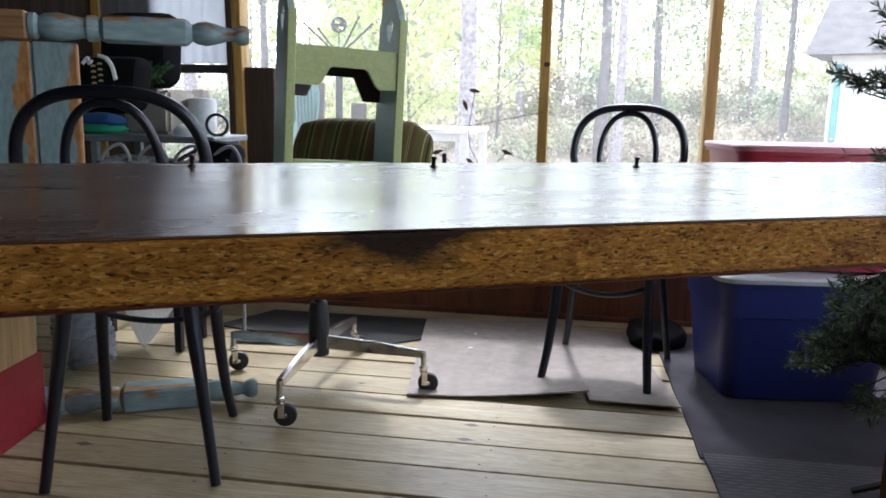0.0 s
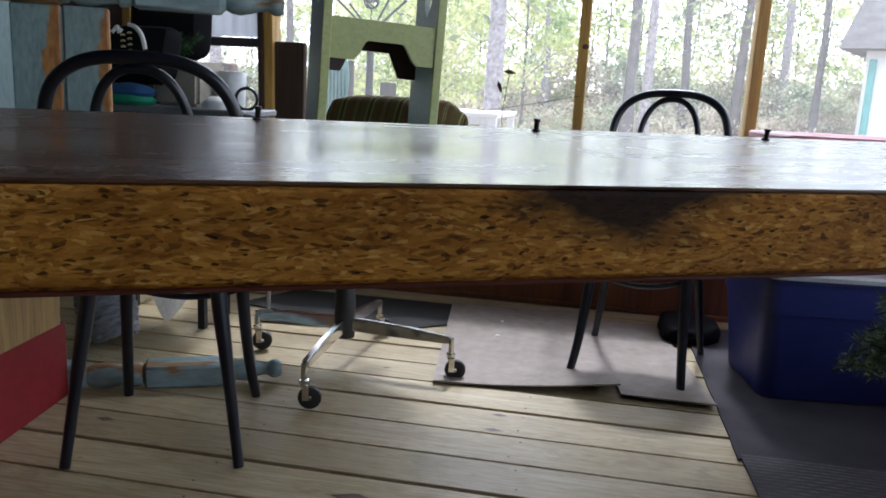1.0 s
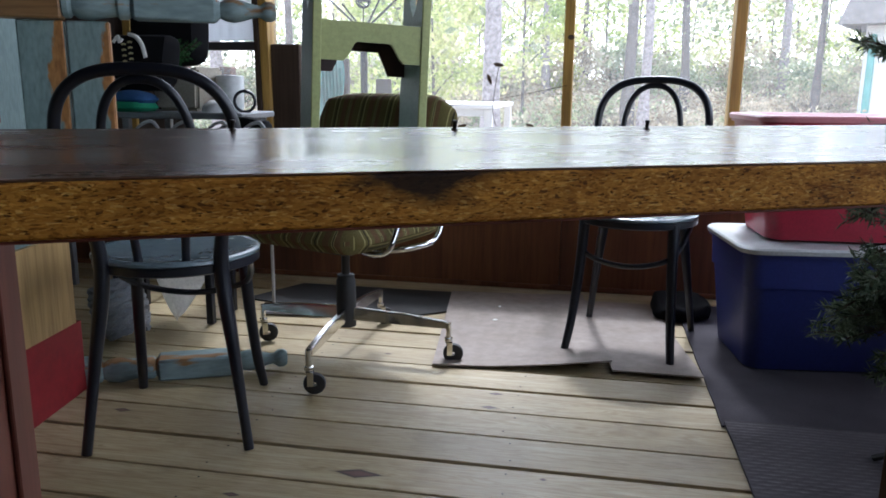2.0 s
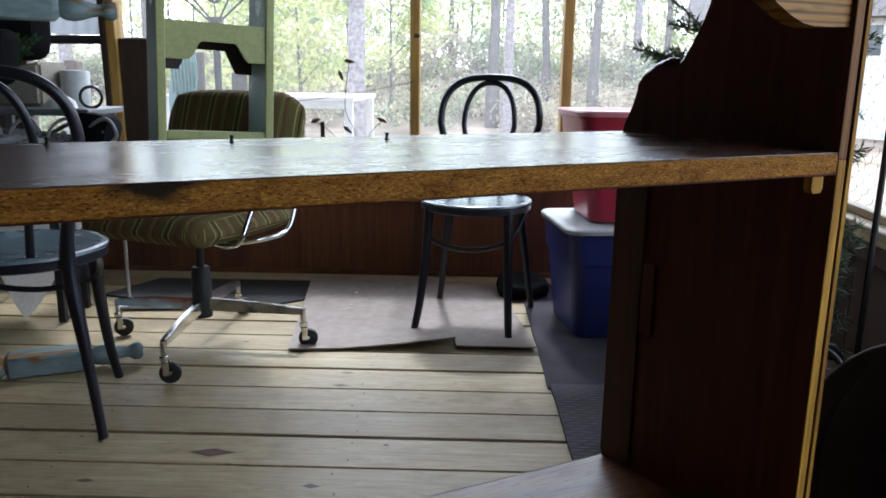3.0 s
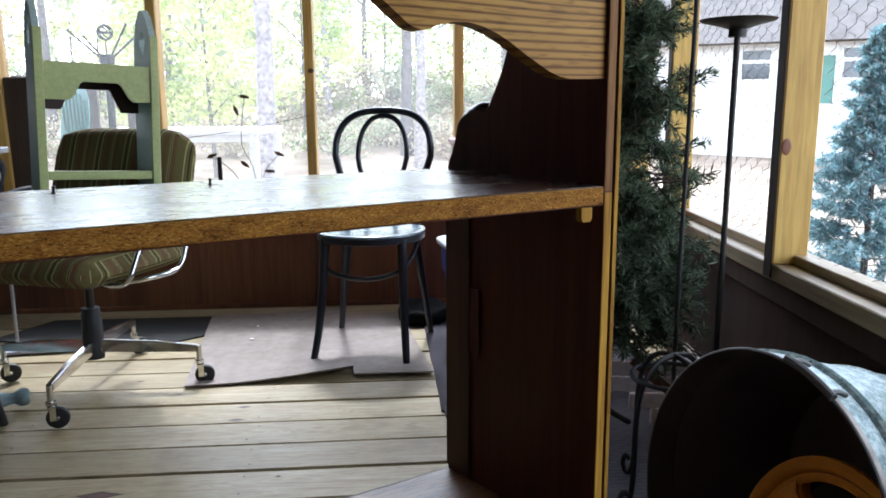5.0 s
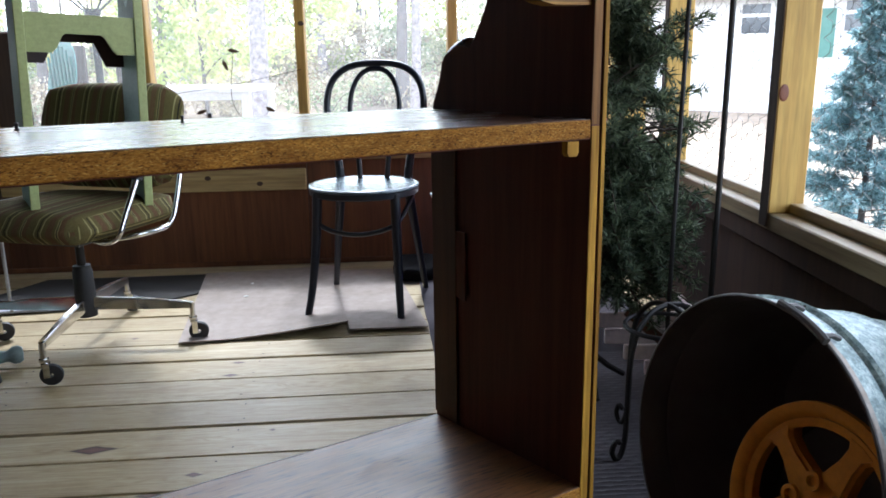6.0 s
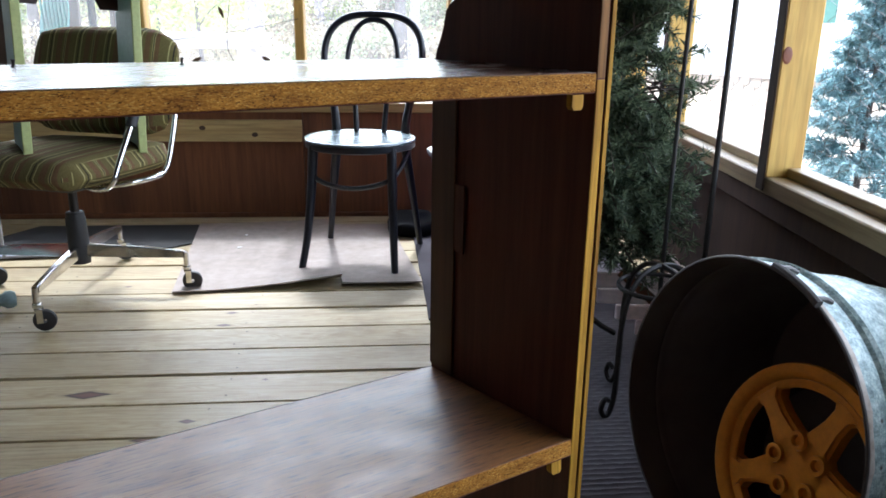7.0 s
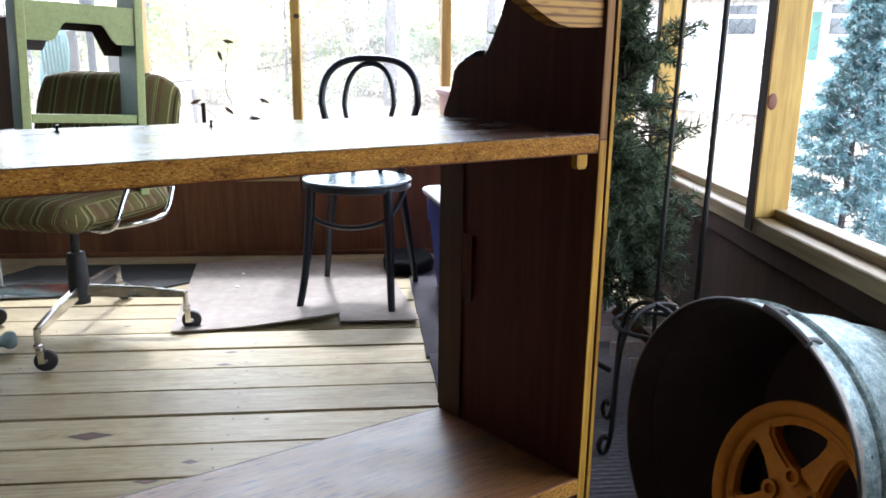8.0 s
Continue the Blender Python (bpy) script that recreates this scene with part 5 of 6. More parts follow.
ap = [(0.021, 0.420), (0.080, 0.420), (0.092, 0.432), (0.108, 0.464), (0.116, 0.470), (0.204, 0.470), (0.213, 0.463), (0.232, 0.430), (0.243, 0.420), (GW - 0.021, 0.420), (GW - 0.021, 0.520), (0.021, 0.520)]
prism(bm, ap, -0.004, 0.008, Matrix(((1, 0, 0, 0), (0, 0, 1, 0), (0, 1, 0, 0), (0, 0, 0, 1))))
part("apron", bm, GREEN, gs, "cut-out apron board")
bm = bmesh.new()
bp = [(0.017, 0.395), (0.080, 0.395), (0.108, 0.455), (0.213, 0.455), (0.243, 0.39), (GW - 0.017, 0.39), (GW - 0.017, 0.512), (0.017, 0.512)]
prism(bm, bp, 0.165, 0.173, Matrix(((1, 0, 0, 0), (0, 0, 1, 0), (0, 1, 0, 0), (0, 0, 0, 1))))
part("back_apron", bm, MAROON, gs, "dark maroon back apron")
boxpart("shelf_board", (0.0165, GW - 0.0165, 0.0085, GD - 0.005, 0.507, 0.519), GREEN_IN, gs)
boxpart("rail", (0.021, GW - 0.021, -0.006, 0.012, 0.205, 0.229), GREEN, gs, "pale green rail")
boxpart("shelf_board", (0.0165, GW - 0.0165, 0.0125, GD - 0.005, 0.206, 0.217), GREEN_IN, gs)

# ---- blue table tipped on its side ----
TD = Vector((0.905, 0.425, 0)).normalized()
bt = thing("tipped_table", "old blue painted table tipped on its side", "table", pose(-0.597, 2.076, 0, 0, 0, math.degrees(math.atan2(TD.y, TD.x))))


def turned_leg(bm, z, roll):
    """A turned leg lying along x, its foot at x = 0."""
    m = pose(0, 0, z, 0, -90, 0)
    lathe(bm, [(0, 0.0), (0.019, 0.002), (0.025, 0.012), (0.025, 0.026), (0.019, 0.034), (0.015, 0.042), (0.018, 0.060), (0.026, 0.085), (0.030, 0.105), (0.027, 0.125), (0.020, 0.138), (0.024, 0.142), (0.032, 0.150)], 20, m)
    cbox(bm, -0.345, -0.148, -0.031, 0.031, -0.031, 0.031, 0.006, pose(0, 0, z, roll, 0, 0))
    lathe(bm, [(0.030, 0.344), (0.024, 0.350), (0.031, 0.358), (0.031, 0.376), (0.024, 0.383), (0.028, 0.410), (0.034, 0.440), (0.031, 0.470), (0.023, 0.482), (0.031, 0.490), (0.031, 0.502), (0.024, 0.508)], 20, m)


for z in (0.034, 0.972):
    bm = bmesh.new()
    turned_leg(bm, z, 0 if z > 0.5 else 8)
    leg = part("leg", bm, BLUE_LEG, bt, "turned blue table leg, worn at the edges", smooth=True)
    boxpart("leg_block", (-0.70, -0.506, -0.033, 0.033, -0.033, 0.033), BARE_BLOCK if z > 0.5 else BLUE_LEG, leg, "bare orange wood block" if z > 0.5 else "", b=0.004, m=pose(0, 0, z, 0 if z > 0.5 else 8, 0, 0))
for x0, x1 in ((-0.500, -0.402), (-0.610, -0.505)):
    boxpart("apron_board", (x0, x1, -0.015, 0.012, 0.50, 0.936), BLUE_WORN, bt, "worn blue plank", b=0.004)
boxpart("tabletop", (-0.73, -0.704, -0.30, 0.75, 0.003, 1.06), BLUE_WORN, bt, "worn blue tabletop on edge", b=0.004)

# ---- red and raw board leaning by the table ----
rp = thing("leaning_board", "half red painted plywood board leaning by the table", "board", pose(-1.03, 1.60, 0, 0, 0, 98))
sl = Matrix(((1, 0, 0, 0), (0, 0, 1, 0), (0, 1, 0, 0), (0, 0, 0, 1)))
bm = bmesh.new()
prism(bm, [(-0.40, 0.0), (0.225, 0.0), (0.225, 0.188), (-0.40, 0.198)], -0.006, 0.006, sl)
part("red_part", bm, RED, rp, "red painted lower part")
bm = bmesh.new()
prism(bm, [(-0.40, 0.1985), (0.205, 0.1885), (0.205, 0.42), (-0.40, 0.42)], -0.0055, 0.0055, sl)
part("bare_part", bm, RAW_PLY, rp, "bare plywood upper part")

# ---- storage totes ----
def tote(name, label, m, w, d, h, body, lid, lid_label, flare=0.03):
    ob = thing(name, label, "storage box", m, "storage totes")
    bm = bmesh.new()
    k, levels = 6, [(0.0, 0.0), (0.006, 0.001), (h * 0.70, flare * 0.7), (h * 0.705, flare * 0.7 + 0.006), (h - 0.012, flare), (h - 0.012, flare + 0.008), (h, flare + 0.008)]
    rings = []
    for z, off in levels:
        ring, hw, hd, r = [], w / 2 - flare + off, d / 2 - flare + off, 0.045
        for c in range(4):
            sx, sy = ((1, 1), (-1, 1), (-1, -1), (1, -1))[c]
            for i in range(k + 1):
                a = math.pi / 2 * (c + i / k)
                ring.append(bm.verts.new((sx * (hw - r) + r * math.cos(a), sy * (hd - r) + r * math.sin(a), z)))
        rings.append(ring)
    for a, c in zip(rings, rings[1:]):
        for i in range(len(a)):
            bm.faces.new([a[i], a[(i + 1) % len(a)], c[(i + 1) % len(a)], c[i]])
    bm.faces.new(rings[0][::-1])
    bm.faces.new(rings[-1])
    part("tub", bm, body, ob, smooth=True)
    bm = bmesh.new()
    rings = []
    for z, off in [(h - 0.003, 0.014), (h + 0.009, 0.016), (h + 0.014, 0.012), (h + 0.014, -0.035), (h + 0.006, -0.045), (h + 0.006, -0.12)]:
        ring, hw, hd, r = [], w / 2 + off, d / 2 + off, 0.055 if off > -0.05 else 0.03
        for c in range(4):
            sx, sy = ((1, 1), (-1, 1), (-1, -1), (1, -1))[c]
            for i in range(k + 1):
                a = math.pi / 2 * (c + i / k)
                ring.append(bm.verts.new((sx * (hw - r) + r * math.cos(a), sy * (hd - r) + r * math.sin(a), z)))
        rings.append(ring)
    for a, c in zip(rings, rings[1:]):
        for i in range(len(a)):
            bm.faces.new([a[i], a[(i + 1) % len(a)], c[(i + 1) % len(a)], c[i]])
    bm.faces.new(rings[-1])
    bm.faces.new(rings[0][::-1])
    part("lid", bm, lid, ob, lid_label, smooth=True)
    return ob


tote("storage_tote", "blue plastic storage tote with a pale grey lid on the carpet", pose(0.880, 2.522, 0.008, 0, 0, 7), 0.50, 0.39, 0.345, TOTE_BLUE, LID_GREY, "pale grey lid", 0.035)
tote("storage_tote", "red plastic storage tote with pinkish lid on the blue tote", pose(0.922, 2.585, 0.368, 0, 0, 4), 0.50, 0.38, 0.338, TOTE_RED, LID_RED_SHEEN, "red lid with a painted pale sheen", 0.05)

# ---- things flat on the floor ----
def sheet(name, label, category, poly, th, material, z=0.0, curl=None):
    bm = bmesh.new()
    k = len(poly)
    lo = [bm.verts.new((x, y, z + 0.0005 + (curl(x, y) if curl else 0))) for x, y in poly]
    hi = [bm.verts.new((x, y, z + th + (curl(x, y) if curl else 0))) for x, y in poly]
    bm.faces.new(hi)
    bm.faces.new(lo[::-1])
    for i in range(k):
        bm.faces.new([lo[i], lo[(i + 1) % k], hi[(i + 1) % k], hi[i]])
    bmesh.ops.recalc_face_normals(bm, faces=bm.faces)
    return tagged(part(name, bm, material), label, category)


def card_sheet(x0, x1, y0, y1, skew, curl, th=0.004, n=16):
    bm = bmesh.new()
    grid = []
    for lev in (0, 1):
        rows = []
        for j in range(n + 1):
            row = []
            for i in range(n + 1):
                u, v = i / n, j / n
                x = x0 + (x1 - x0) * u + skew[0] * v
                y = y0 + (y1 - y0) * v + skew[1] * u
                row.append(bm.verts.new((x, y, 0.001 + th * lev + curl(u, v))))
            rows.append(row)
        grid.append(rows)
    for lev in (0, 1):
        g = grid[lev]
        for j in range(n):
            for i in range(n):
                f = [g[j][i], g[j][i + 1], g[j + 1][i + 1], g[j + 1][i]]
                bm.faces.new(f if lev else f[::-1])
    rim = [(0, i) for i in range(n)] + [(j, n) for j in range(n)] + [(n, n - i) for i in range(n)] + [(n - j, 0) for j in range(n)]
    for (a, b), (c, d) in zip(rim, rim[1:] + rim[:1]):
        bm.faces.new([grid[0][a][b], grid[0][c][d], grid[1][c][d], grid[1][a][b]])
    return bm


bm = card_sheet(-0.198, 0.306, 2.172, 2.99, (-0.09, 0.062), lambda u, v: (0.004 + 0.040 * max(0, u - 0.25) ** 1.3) * max(0, 1 - 2.4 * v) ** 1.5 + 0.0015 + 0.0015 * math.sin(5 * u + 2))
tagged(part("cardboard_sheet", bm, CARD, smooth=True), "flat sheet of brown cardboard with a lifted corner on the deck", "cardboard", "cardboard sheets")
bm = card_sheet(0.308, 0.555, 2.222, 2.97, (-0.085, 0.0), lambda u, v: 0.009 * max(0, 1 - 2 * v) + 0.001)
tagged(part("cardboard_sheet", bm, CARD, smooth=True), "narrow sheet of brown cardboard under a cafe chair", "cardboard", "cardboard sheets")
for x, y, r in ((-0.075, 2.64, 20), (-0.078, 2.806, 70)):
    bm = bmesh.new()
    prism(bm, [(-0.009, -0.004), (0.002, -0.006), (0.010, 0.001), (0.003, 0.005), (-0.006, 0.004)], 0.0, 0.0012, pose(0, 0, 0, 6, 0, r))
    sc = part("paper_scrap", bm, WHITE_CLOTH)
    sc.location = (x, y, 0.0095)
    tagged(sc, "tiny white scrap of paper on the cardboard", "paper", "paper scraps")
sheet("floor_mat", "dark felt mat lying on the deck by the wall", "mat", [(-1.03, 2.73), (-0.43, 2.585), (-0.242, 2.735), (-0.275, 2.985), (-0.90, 2.985)], 0.005, MAT_DARK)
fb = boxpart("flat_box", (-0.13, 0.11, -0.045, 0.045, 0.006, 0.016), BLUE_PALE, None, b=0.002)
fb.matrix_basis = pose(-0.765, 2.60, 0, 0, 0, 6)
tagged(fb, "flat pale blue box lying on the deck", "box")
bm = bmesh.new()
nx_, ny_ = 30, 40
vs = []
for j in range(ny_ + 1):
    y = 1.93 + (3.0 - 1.93) * j / ny_
    for i in range(nx_ + 1):
        x = 0.557 + (1.268 - 0.557) * i / nx_ + (0.004 * noise.noise((0, y * 6, 1)) if i == 0 else 0)
        vs.append((x, y, 0.005 + 0.002 * noise.noise((x * 4, y * 4, 0))))
fs = [(j * (nx_ + 1) + i, j * (nx_ + 1) + i + 1, (j + 1) * (nx_ + 1) + i + 1, (j + 1) * (nx_ + 1) + i) for j in range(ny_) for i in range(nx_)]
base = len(vs)
edge = list(range(nx_ + 1)) + [j * (nx_ + 1) + nx_ for j in range(1, ny_ + 1)] + [ny_ * (nx_ + 1) + i for i in range(nx_ - 1, -1, -1)] + [j * (nx_ + 1) for j in range(ny_ - 1, 0, -1)]
vs += [(vs[e][0], vs[e][1], 0.0005) for e in edge]
fs += [(edge[k], base + k, base + (k + 1) % len(edge), edge[(k + 1) % len(edge)]) for k in range(len(edge))]
put(bm, vs, fs)
tagged(part("carpet", bm, RUG, smooth=True), "worn smooth grey carpet strip along the wall", "carpet")

bm = bmesh.new()
nx_, ny_ = 56, 400
vs = []
for j in range(ny_ + 1):
    y = 0.40 + (1.955 - 0.40) * j / ny_
    for i in range(nx_ + 1):
        x = 0.566 + (1.185 - 0.566) * i / nx_ + (0.003 * noise.noise((0, y * 7, 3)) if i == 0 else 0)
        row = math.sin(2 * math.pi * y / 0.0155)
        dash = 0.35 + 0.65 * ((i + 2 * (int(y / 0.0155) % 2)) % 4 < 3)
        vs.append((x, y, 0.0075 + 0.0022 * max(-0.6, row) * dash + 0.002 * noise.noise((x * 4, y * 4, 0))))
fs = [(j * (nx_ + 1) + i, j * (nx_ + 1) + i + 1, (j + 1) * (nx_ + 1) + i + 1, (j + 1) * (nx_ + 1) + i) for j in range(ny_) for i in range(nx_)]
base = len(vs)
edge = list(range(nx_ + 1)) + [j * (nx_ + 1) + nx_ for j in range(1, ny_ + 1)] + [ny_ * (nx_ + 1) + i for i in range(nx_ - 1, -1, -1)] + [j * (nx_ + 1) for j in range(ny_ - 1, 0, -1)]
vs += [(vs[e][0], vs[e][1], 0.0005) for e in edge]
fs += [(edge[k], base + k, base + (k + 1) % len(edge), edge[(k + 1) % len(edge)]) for k in range(len(edge))]
put(bm, vs, fs)
tagged(part("ribbed_mat", bm, MAT_RIB, smooth=True), "lavender grey ribbed mat laid along the wall", "mat")

# ---- galvanised tub on its side with a wheel in it ----
yaw, pit = -1.30, -0.12
ax = Vector((math.cos(yaw), math.sin(yaw), 0))
nn = Vector((-math.sin(yaw) * math.cos(pit), math.cos(yaw) * math.cos(pit), math.sin(pit)))
frame_m = Matrix((ax, nn.cross(ax), nn)).transposed().to_4x4()
frame_m.translation = (0.928, 0.940, 0.240)
RIM_ZINC = plain("worn_zinc", (0.11, 0.105, 0.10), (0.07, 0.065, 0.06), 60.0, 0.5, 0.5, 0.1)
wt = thing("wash_tub", "old galvanised steel wash tub lying on its side on the carpet", "tub", frame_m)
bm = bmesh.new()
SIDE = 0.142
lathe(bm, [(0.2375 - SIDE * z + o, z) for z, o in ((0.0, 0.0), (0.02, 0.001), (0.045, 0.002), (0.049, 0.0075), (0.055, 0.0015), (0.062, 0.0075), (0.069, 0.001), (0.13, 0.0), (0.19, 0.0), (0.195, 0.004), (0.201, 0.0), (0.285, 0.0))] + [(0, 0.285)], 64)
part("outer_wall", bm, GALV, wt, "weathered galvanised outside", smooth=True)
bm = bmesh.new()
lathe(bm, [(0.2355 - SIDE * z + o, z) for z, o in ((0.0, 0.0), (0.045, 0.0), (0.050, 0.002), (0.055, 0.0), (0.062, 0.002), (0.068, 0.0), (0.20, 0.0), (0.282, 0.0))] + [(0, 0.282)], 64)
part("inner_wall", bm, GALV_SHADED, wt, "zinc inside, darkened for shade", smooth=True)
bm = bmesh.new()
tube(bm, [(0.2375 * math.cos(a), 0.2375 * math.sin(a), 0.0) for a in np.linspace(0, 2 * math.pi, 65)[:-1]], 0.0026, 8, True)
part("rolled_rim", bm, RIM_ZINC, wt, smooth=True)
bm = bmesh.new()
lathe(bm, [(0.2376 - SIDE * z + o, z) for z, o in ((0.003, 0.0), (0.004, 0.0012), (0.012, 0.0014), (0.014, 0.0))], 64)
for v in bm.verts:
    if v.co.z > 0.011:
        v.co.z += 0.004 * noise.noise(v.co * 60)
part("bare_band", bm, plain("chipped_bare_rim", (0.50, 0.46, 0.40), (0.30, 0.25, 0.20), 180.0, 0.6, 0.2, 0.3, 0.4, 40.0), wt, "pale chipped band below the rim", smooth=True)
sgn = 1 if (frame_m.to_3x3() @ Vector((0, 1, 0))).z > 0 else -1
bm = bmesh.new()
angs = [sgn * radians(a) for a in np.linspace(83, 62, 10)]
tube(bm, [(0.245 * math.cos(a), 0.245 * math.sin(a), -0.008) for a in angs], 0.006, 8)
for a in (angs[1], angs[-2]):
    tube(bm, [(0.245 * math.cos(a), 0.245 * math.sin(a), -0.008), (0.2455 * math.cos(a), 0.2455 * math.sin(a), 0.010), (0.2395 * math.cos(a), 0.2395 * math.sin(a), 0.026)], 0.004, 7)
part("handle", bm, RIM_ZINC, wt, "steel drop handle", smooth=True)

wm = frame_m @ pose(0.086, 0.045, 0.090, -8, 0, 0) @ pose(0, 0, 0, 0, 0, 2) @ Matrix.Diagonal((0.893, 0.893, 0.893, 1))
wh = thing("wheel_rim", "orange painted five-spoke car wheel lying inside the wash tub", "wheel", wm)
bm = bmesh.new()
lathe(bm, [(0.146, -0.033), (0.152, -0.036), (0.161, -0.038), (0.166, -0.038), (0.168, -0.032), (0.162, -0.020), (0.154, -0.014), (0.142, -0.014), (0.142, -0.028)], 56, None, True)
part("flange", bm, ORANGE, wh, smooth=True)
bm = bmesh.new()
lathe(bm, [(0.127, -0.026), (0.130, -0.0285), (0.1415, -0.0285), (0.1415, -0.006), (0.130, -0.006)], 56, None, True)
part("rim_face", bm, ORANGE, wh, smooth=True)
# The barrel takes black so the gaps between spokes read as shade.
bm = bmesh.new()
lathe(bm, [(0.158, -0.0135), (0.152, 0.0), (0.147, 0.02), (0.145, 0.05), (0.139, 0.05), (0.141, 0.02), (0.146, 0.0), (0.147, -0.0135)], 56, None, True)
part("barrel", bm, RUBBER, wh, "inner barrel, blackened for shade behind the spokes", smooth=True)
for k in range(5):
    bm = bmesh.new()
    a = pose(0, 0, 0, 0, 0, 72 * k + 1)
    prism(bm, [(0.030, -0.032), (0.060, -0.025), (0.090, -0.019), (0.115, -0.019), (0.130, -0.030), (0.137, -0.030), (0.141, 0.0), (0.137, 0.030), (0.130, 0.030), (0.115, 0.019), (0.090, 0.019), (0.060, 0.025), (0.030, 0.032)], -0.030, -0.004, a)
    bmesh.ops.bevel(bm, geom=[e for e in bm.edges if abs(e.verts[0].co.z - e.verts[1].co.z) < 1e-5 and e.verts[0].co.z < -0.029], offset=0.006, segments=2, affect="EDGES")
    part("spoke", bm, ORANGE, wh, smooth=True)
bm = bmesh.new()
lathe(bm, [(0, -0.0295), (0.018, -0.0305), (0.022, -0.0300), (0.050, -0.0300), (0.056, -0.0285), (0.056, -0.004), (0, -0.004)], 30)
part("hub", bm, ORANGE, wh, smooth=True)
for k in range(5):
    a = radians(72 * k + 37)
    bm = bmesh.new()
    lathe(bm, [(0.0075, -0.0315), (0.0095, -0.037), (0.0155, -0.037), (0.0165, -0.0325), (0.0165, -0.027), (0.0075, -0.028)], 16, Matrix.Translation((0.043 * math.cos(a), 0.043 * math.sin(a), 0)), True)
    part("lug_hole", bm, ORANGE, wh, smooth=True)

# ---- dark artificial tree, iron stands, striped bench pad ----
conifer("artificial_tree", "dark green artificial Christmas tree standing on the carpet", 0.935, 1.74, 0.006, 1.75, 0.345, NEEDLES, BROWN_CORE, 9, 360000, 0.27, 0.030, True, 0.1)

lp = thing("candle_stand", "tall dark iron stand with a shallow dish on top", "stand", pose(1.145, 1.54, 0.006))
bm = bmesh.new()
tube(bm, [(0, 0, 0.02), (0.004, 0, 0.5), (0.006, 0, 0.966)], 0.0065, 8)
part("pole", bm, IRON, lp, smooth=True)
bm = bmesh.new()
lathe(bm, [(0, 0.962), (0.018, 0.962), (0.018, 0.978), (0.035, 0.984), (0.074, 0.994), (0.078, 0.998), (0.07, 0.998), (0.03, 0.990), (0, 0.989)], 32, pose(0.006, 0, 0))
part("dish", bm, IRON, lp, "shallow dark dish", smooth=True)
bm = bmesh.new()
lathe(bm, [(0, 0.0), (0.09, 0.0), (0.09, 0.006), (0.02, 0.018), (0, 0.018)], 28)
part("base", bm, IRON, lp, smooth=True)

sp = thing("shepherd_hook", "thin dark iron rod stand beside the artificial tree", "stand", pose(1.035, 1.50, 0.006))
bm = bmesh.new()
tube(bm, bezier([(0, 0, 0.0), (0.002, 0, 0.5), (0.008, 0, 1.05), (0.01, 0, 1.25), (0.05, 0, 1.32), (0.09, 0, 1.27), (0.085, 0, 1.22)], 6), 0.005, 8)
part("rod", bm, IRON, sp, smooth=True)

ps = thing("plant_stand", "curled wrought iron plant stand on the carpet", "stand", pose(0.995, 1.405, 0.006, 0, 0, 0))
for k in range(4):
    a = radians(90 * k + 205)
    c, s_ = math.cos(a), math.sin(a)
    bm = bmesh.new()
    leg = [(0.0, 0.318), (0.045, 0.308), (0.082, 0.268), (0.097, 0.20), (0.099, 0.10), (0.102, 0.045), (0.112, 0.012), (0.126, 0.008), (0.135, 0.026), (0.126, 0.046), (0.114, 0.040)]
    tube(bm, bezier([(r * c, r * s_, z) for r, z in leg], 5), 0.0058, 7)
    part("leg", bm, IRON, ps, "curled iron leg", smooth=True)
bm = bmesh.new()
tube(bm, [(0.083 * math.cos(a), 0.083 * math.sin(a), 0.272) for a in np.linspace(0, 2 * math.pi, 29)[:-1]], 0.005, 7, True)
part("ring", bm, IRON, ps, smooth=True)

pb = thing("wooden_crate", "pale pinkish slatted crate with a brown brace under the artificial tree", "crate", pose(1.10, 1.75, 0.006, 0, 0, -6))
slat = plain("pale_pink_slat", (0.78, 0.68, 0.66), (0.66, 0.56, 0.54), 60.0, 0.8)
for k, left in enumerate((-0.02, -0.075, -0.125, -0.14)):
    boxpart("slat", (left, 0.13, -0.012, 0.0, 0.018 + 0.043 * k, 0.058 + 0.043 * k), slat, pb, b=0.003)
boxpart("post", (0.112, 0.13, 0.0005, 0.02, 0.0, 0.19), PLY, pb, b=0.002)
boxpart("post", (0.012, 0.030, 0.0005, 0.02, 0.0, 0.19), PLY, pb, b=0.002)
boxpart("brace", (-0.07, 0.07, -0.0195, -0.0125, -0.013, 0.013), PLY, pb, "reddish brown diagonal brace", b=0.002, m=pose(-0.02, 0, 0.148, 0, 41, 0))
boxpart("side_board", (0.115, 0.13, 0.0205, 0.2, 0.0, 0.17), slat, pb, b=0.003)

# ---- soft things on the floor ----
bm = bmesh.new()
cushion(bm, 0.19, 0.20, 0.060, I4, 26, 0.012, 0.2)
for v in bm.verts:
    v.co += 0.030 * Vector((noise.noise(v.co * 9), noise.noise(v.co * 9 + Vector((3, 0, 0))), noise.noise(v.co * 9 + Vector((0, 5, 0)))))
bb = part("black_cloth", bm, BLACK_CLOTH, None, smooth=True)
bb.matrix_basis = pose(0.56, 2.86, 0.032, 0, 0, 12)
tagged(bb, "crumpled black cloth heaped on the floor by the wall", "cloth")

bm = bmesh.new()
coil = []
for k in range(9 * 40):
    a = 2 * math.pi * k / 40
    z = 0.014 + 0.0185 * k / 40
    r = 0.052 + 0.022 * math.sin(math.pi * k / 380)
    coil.append((r * math.cos(a), r * math.sin(a), z + 0.004 * math.sin(10.5 * a)))
tube(bm, coil, 0.0125, 6)
bk = part("yarn_basket", bm, GREY_YARN, None, smooth=True)
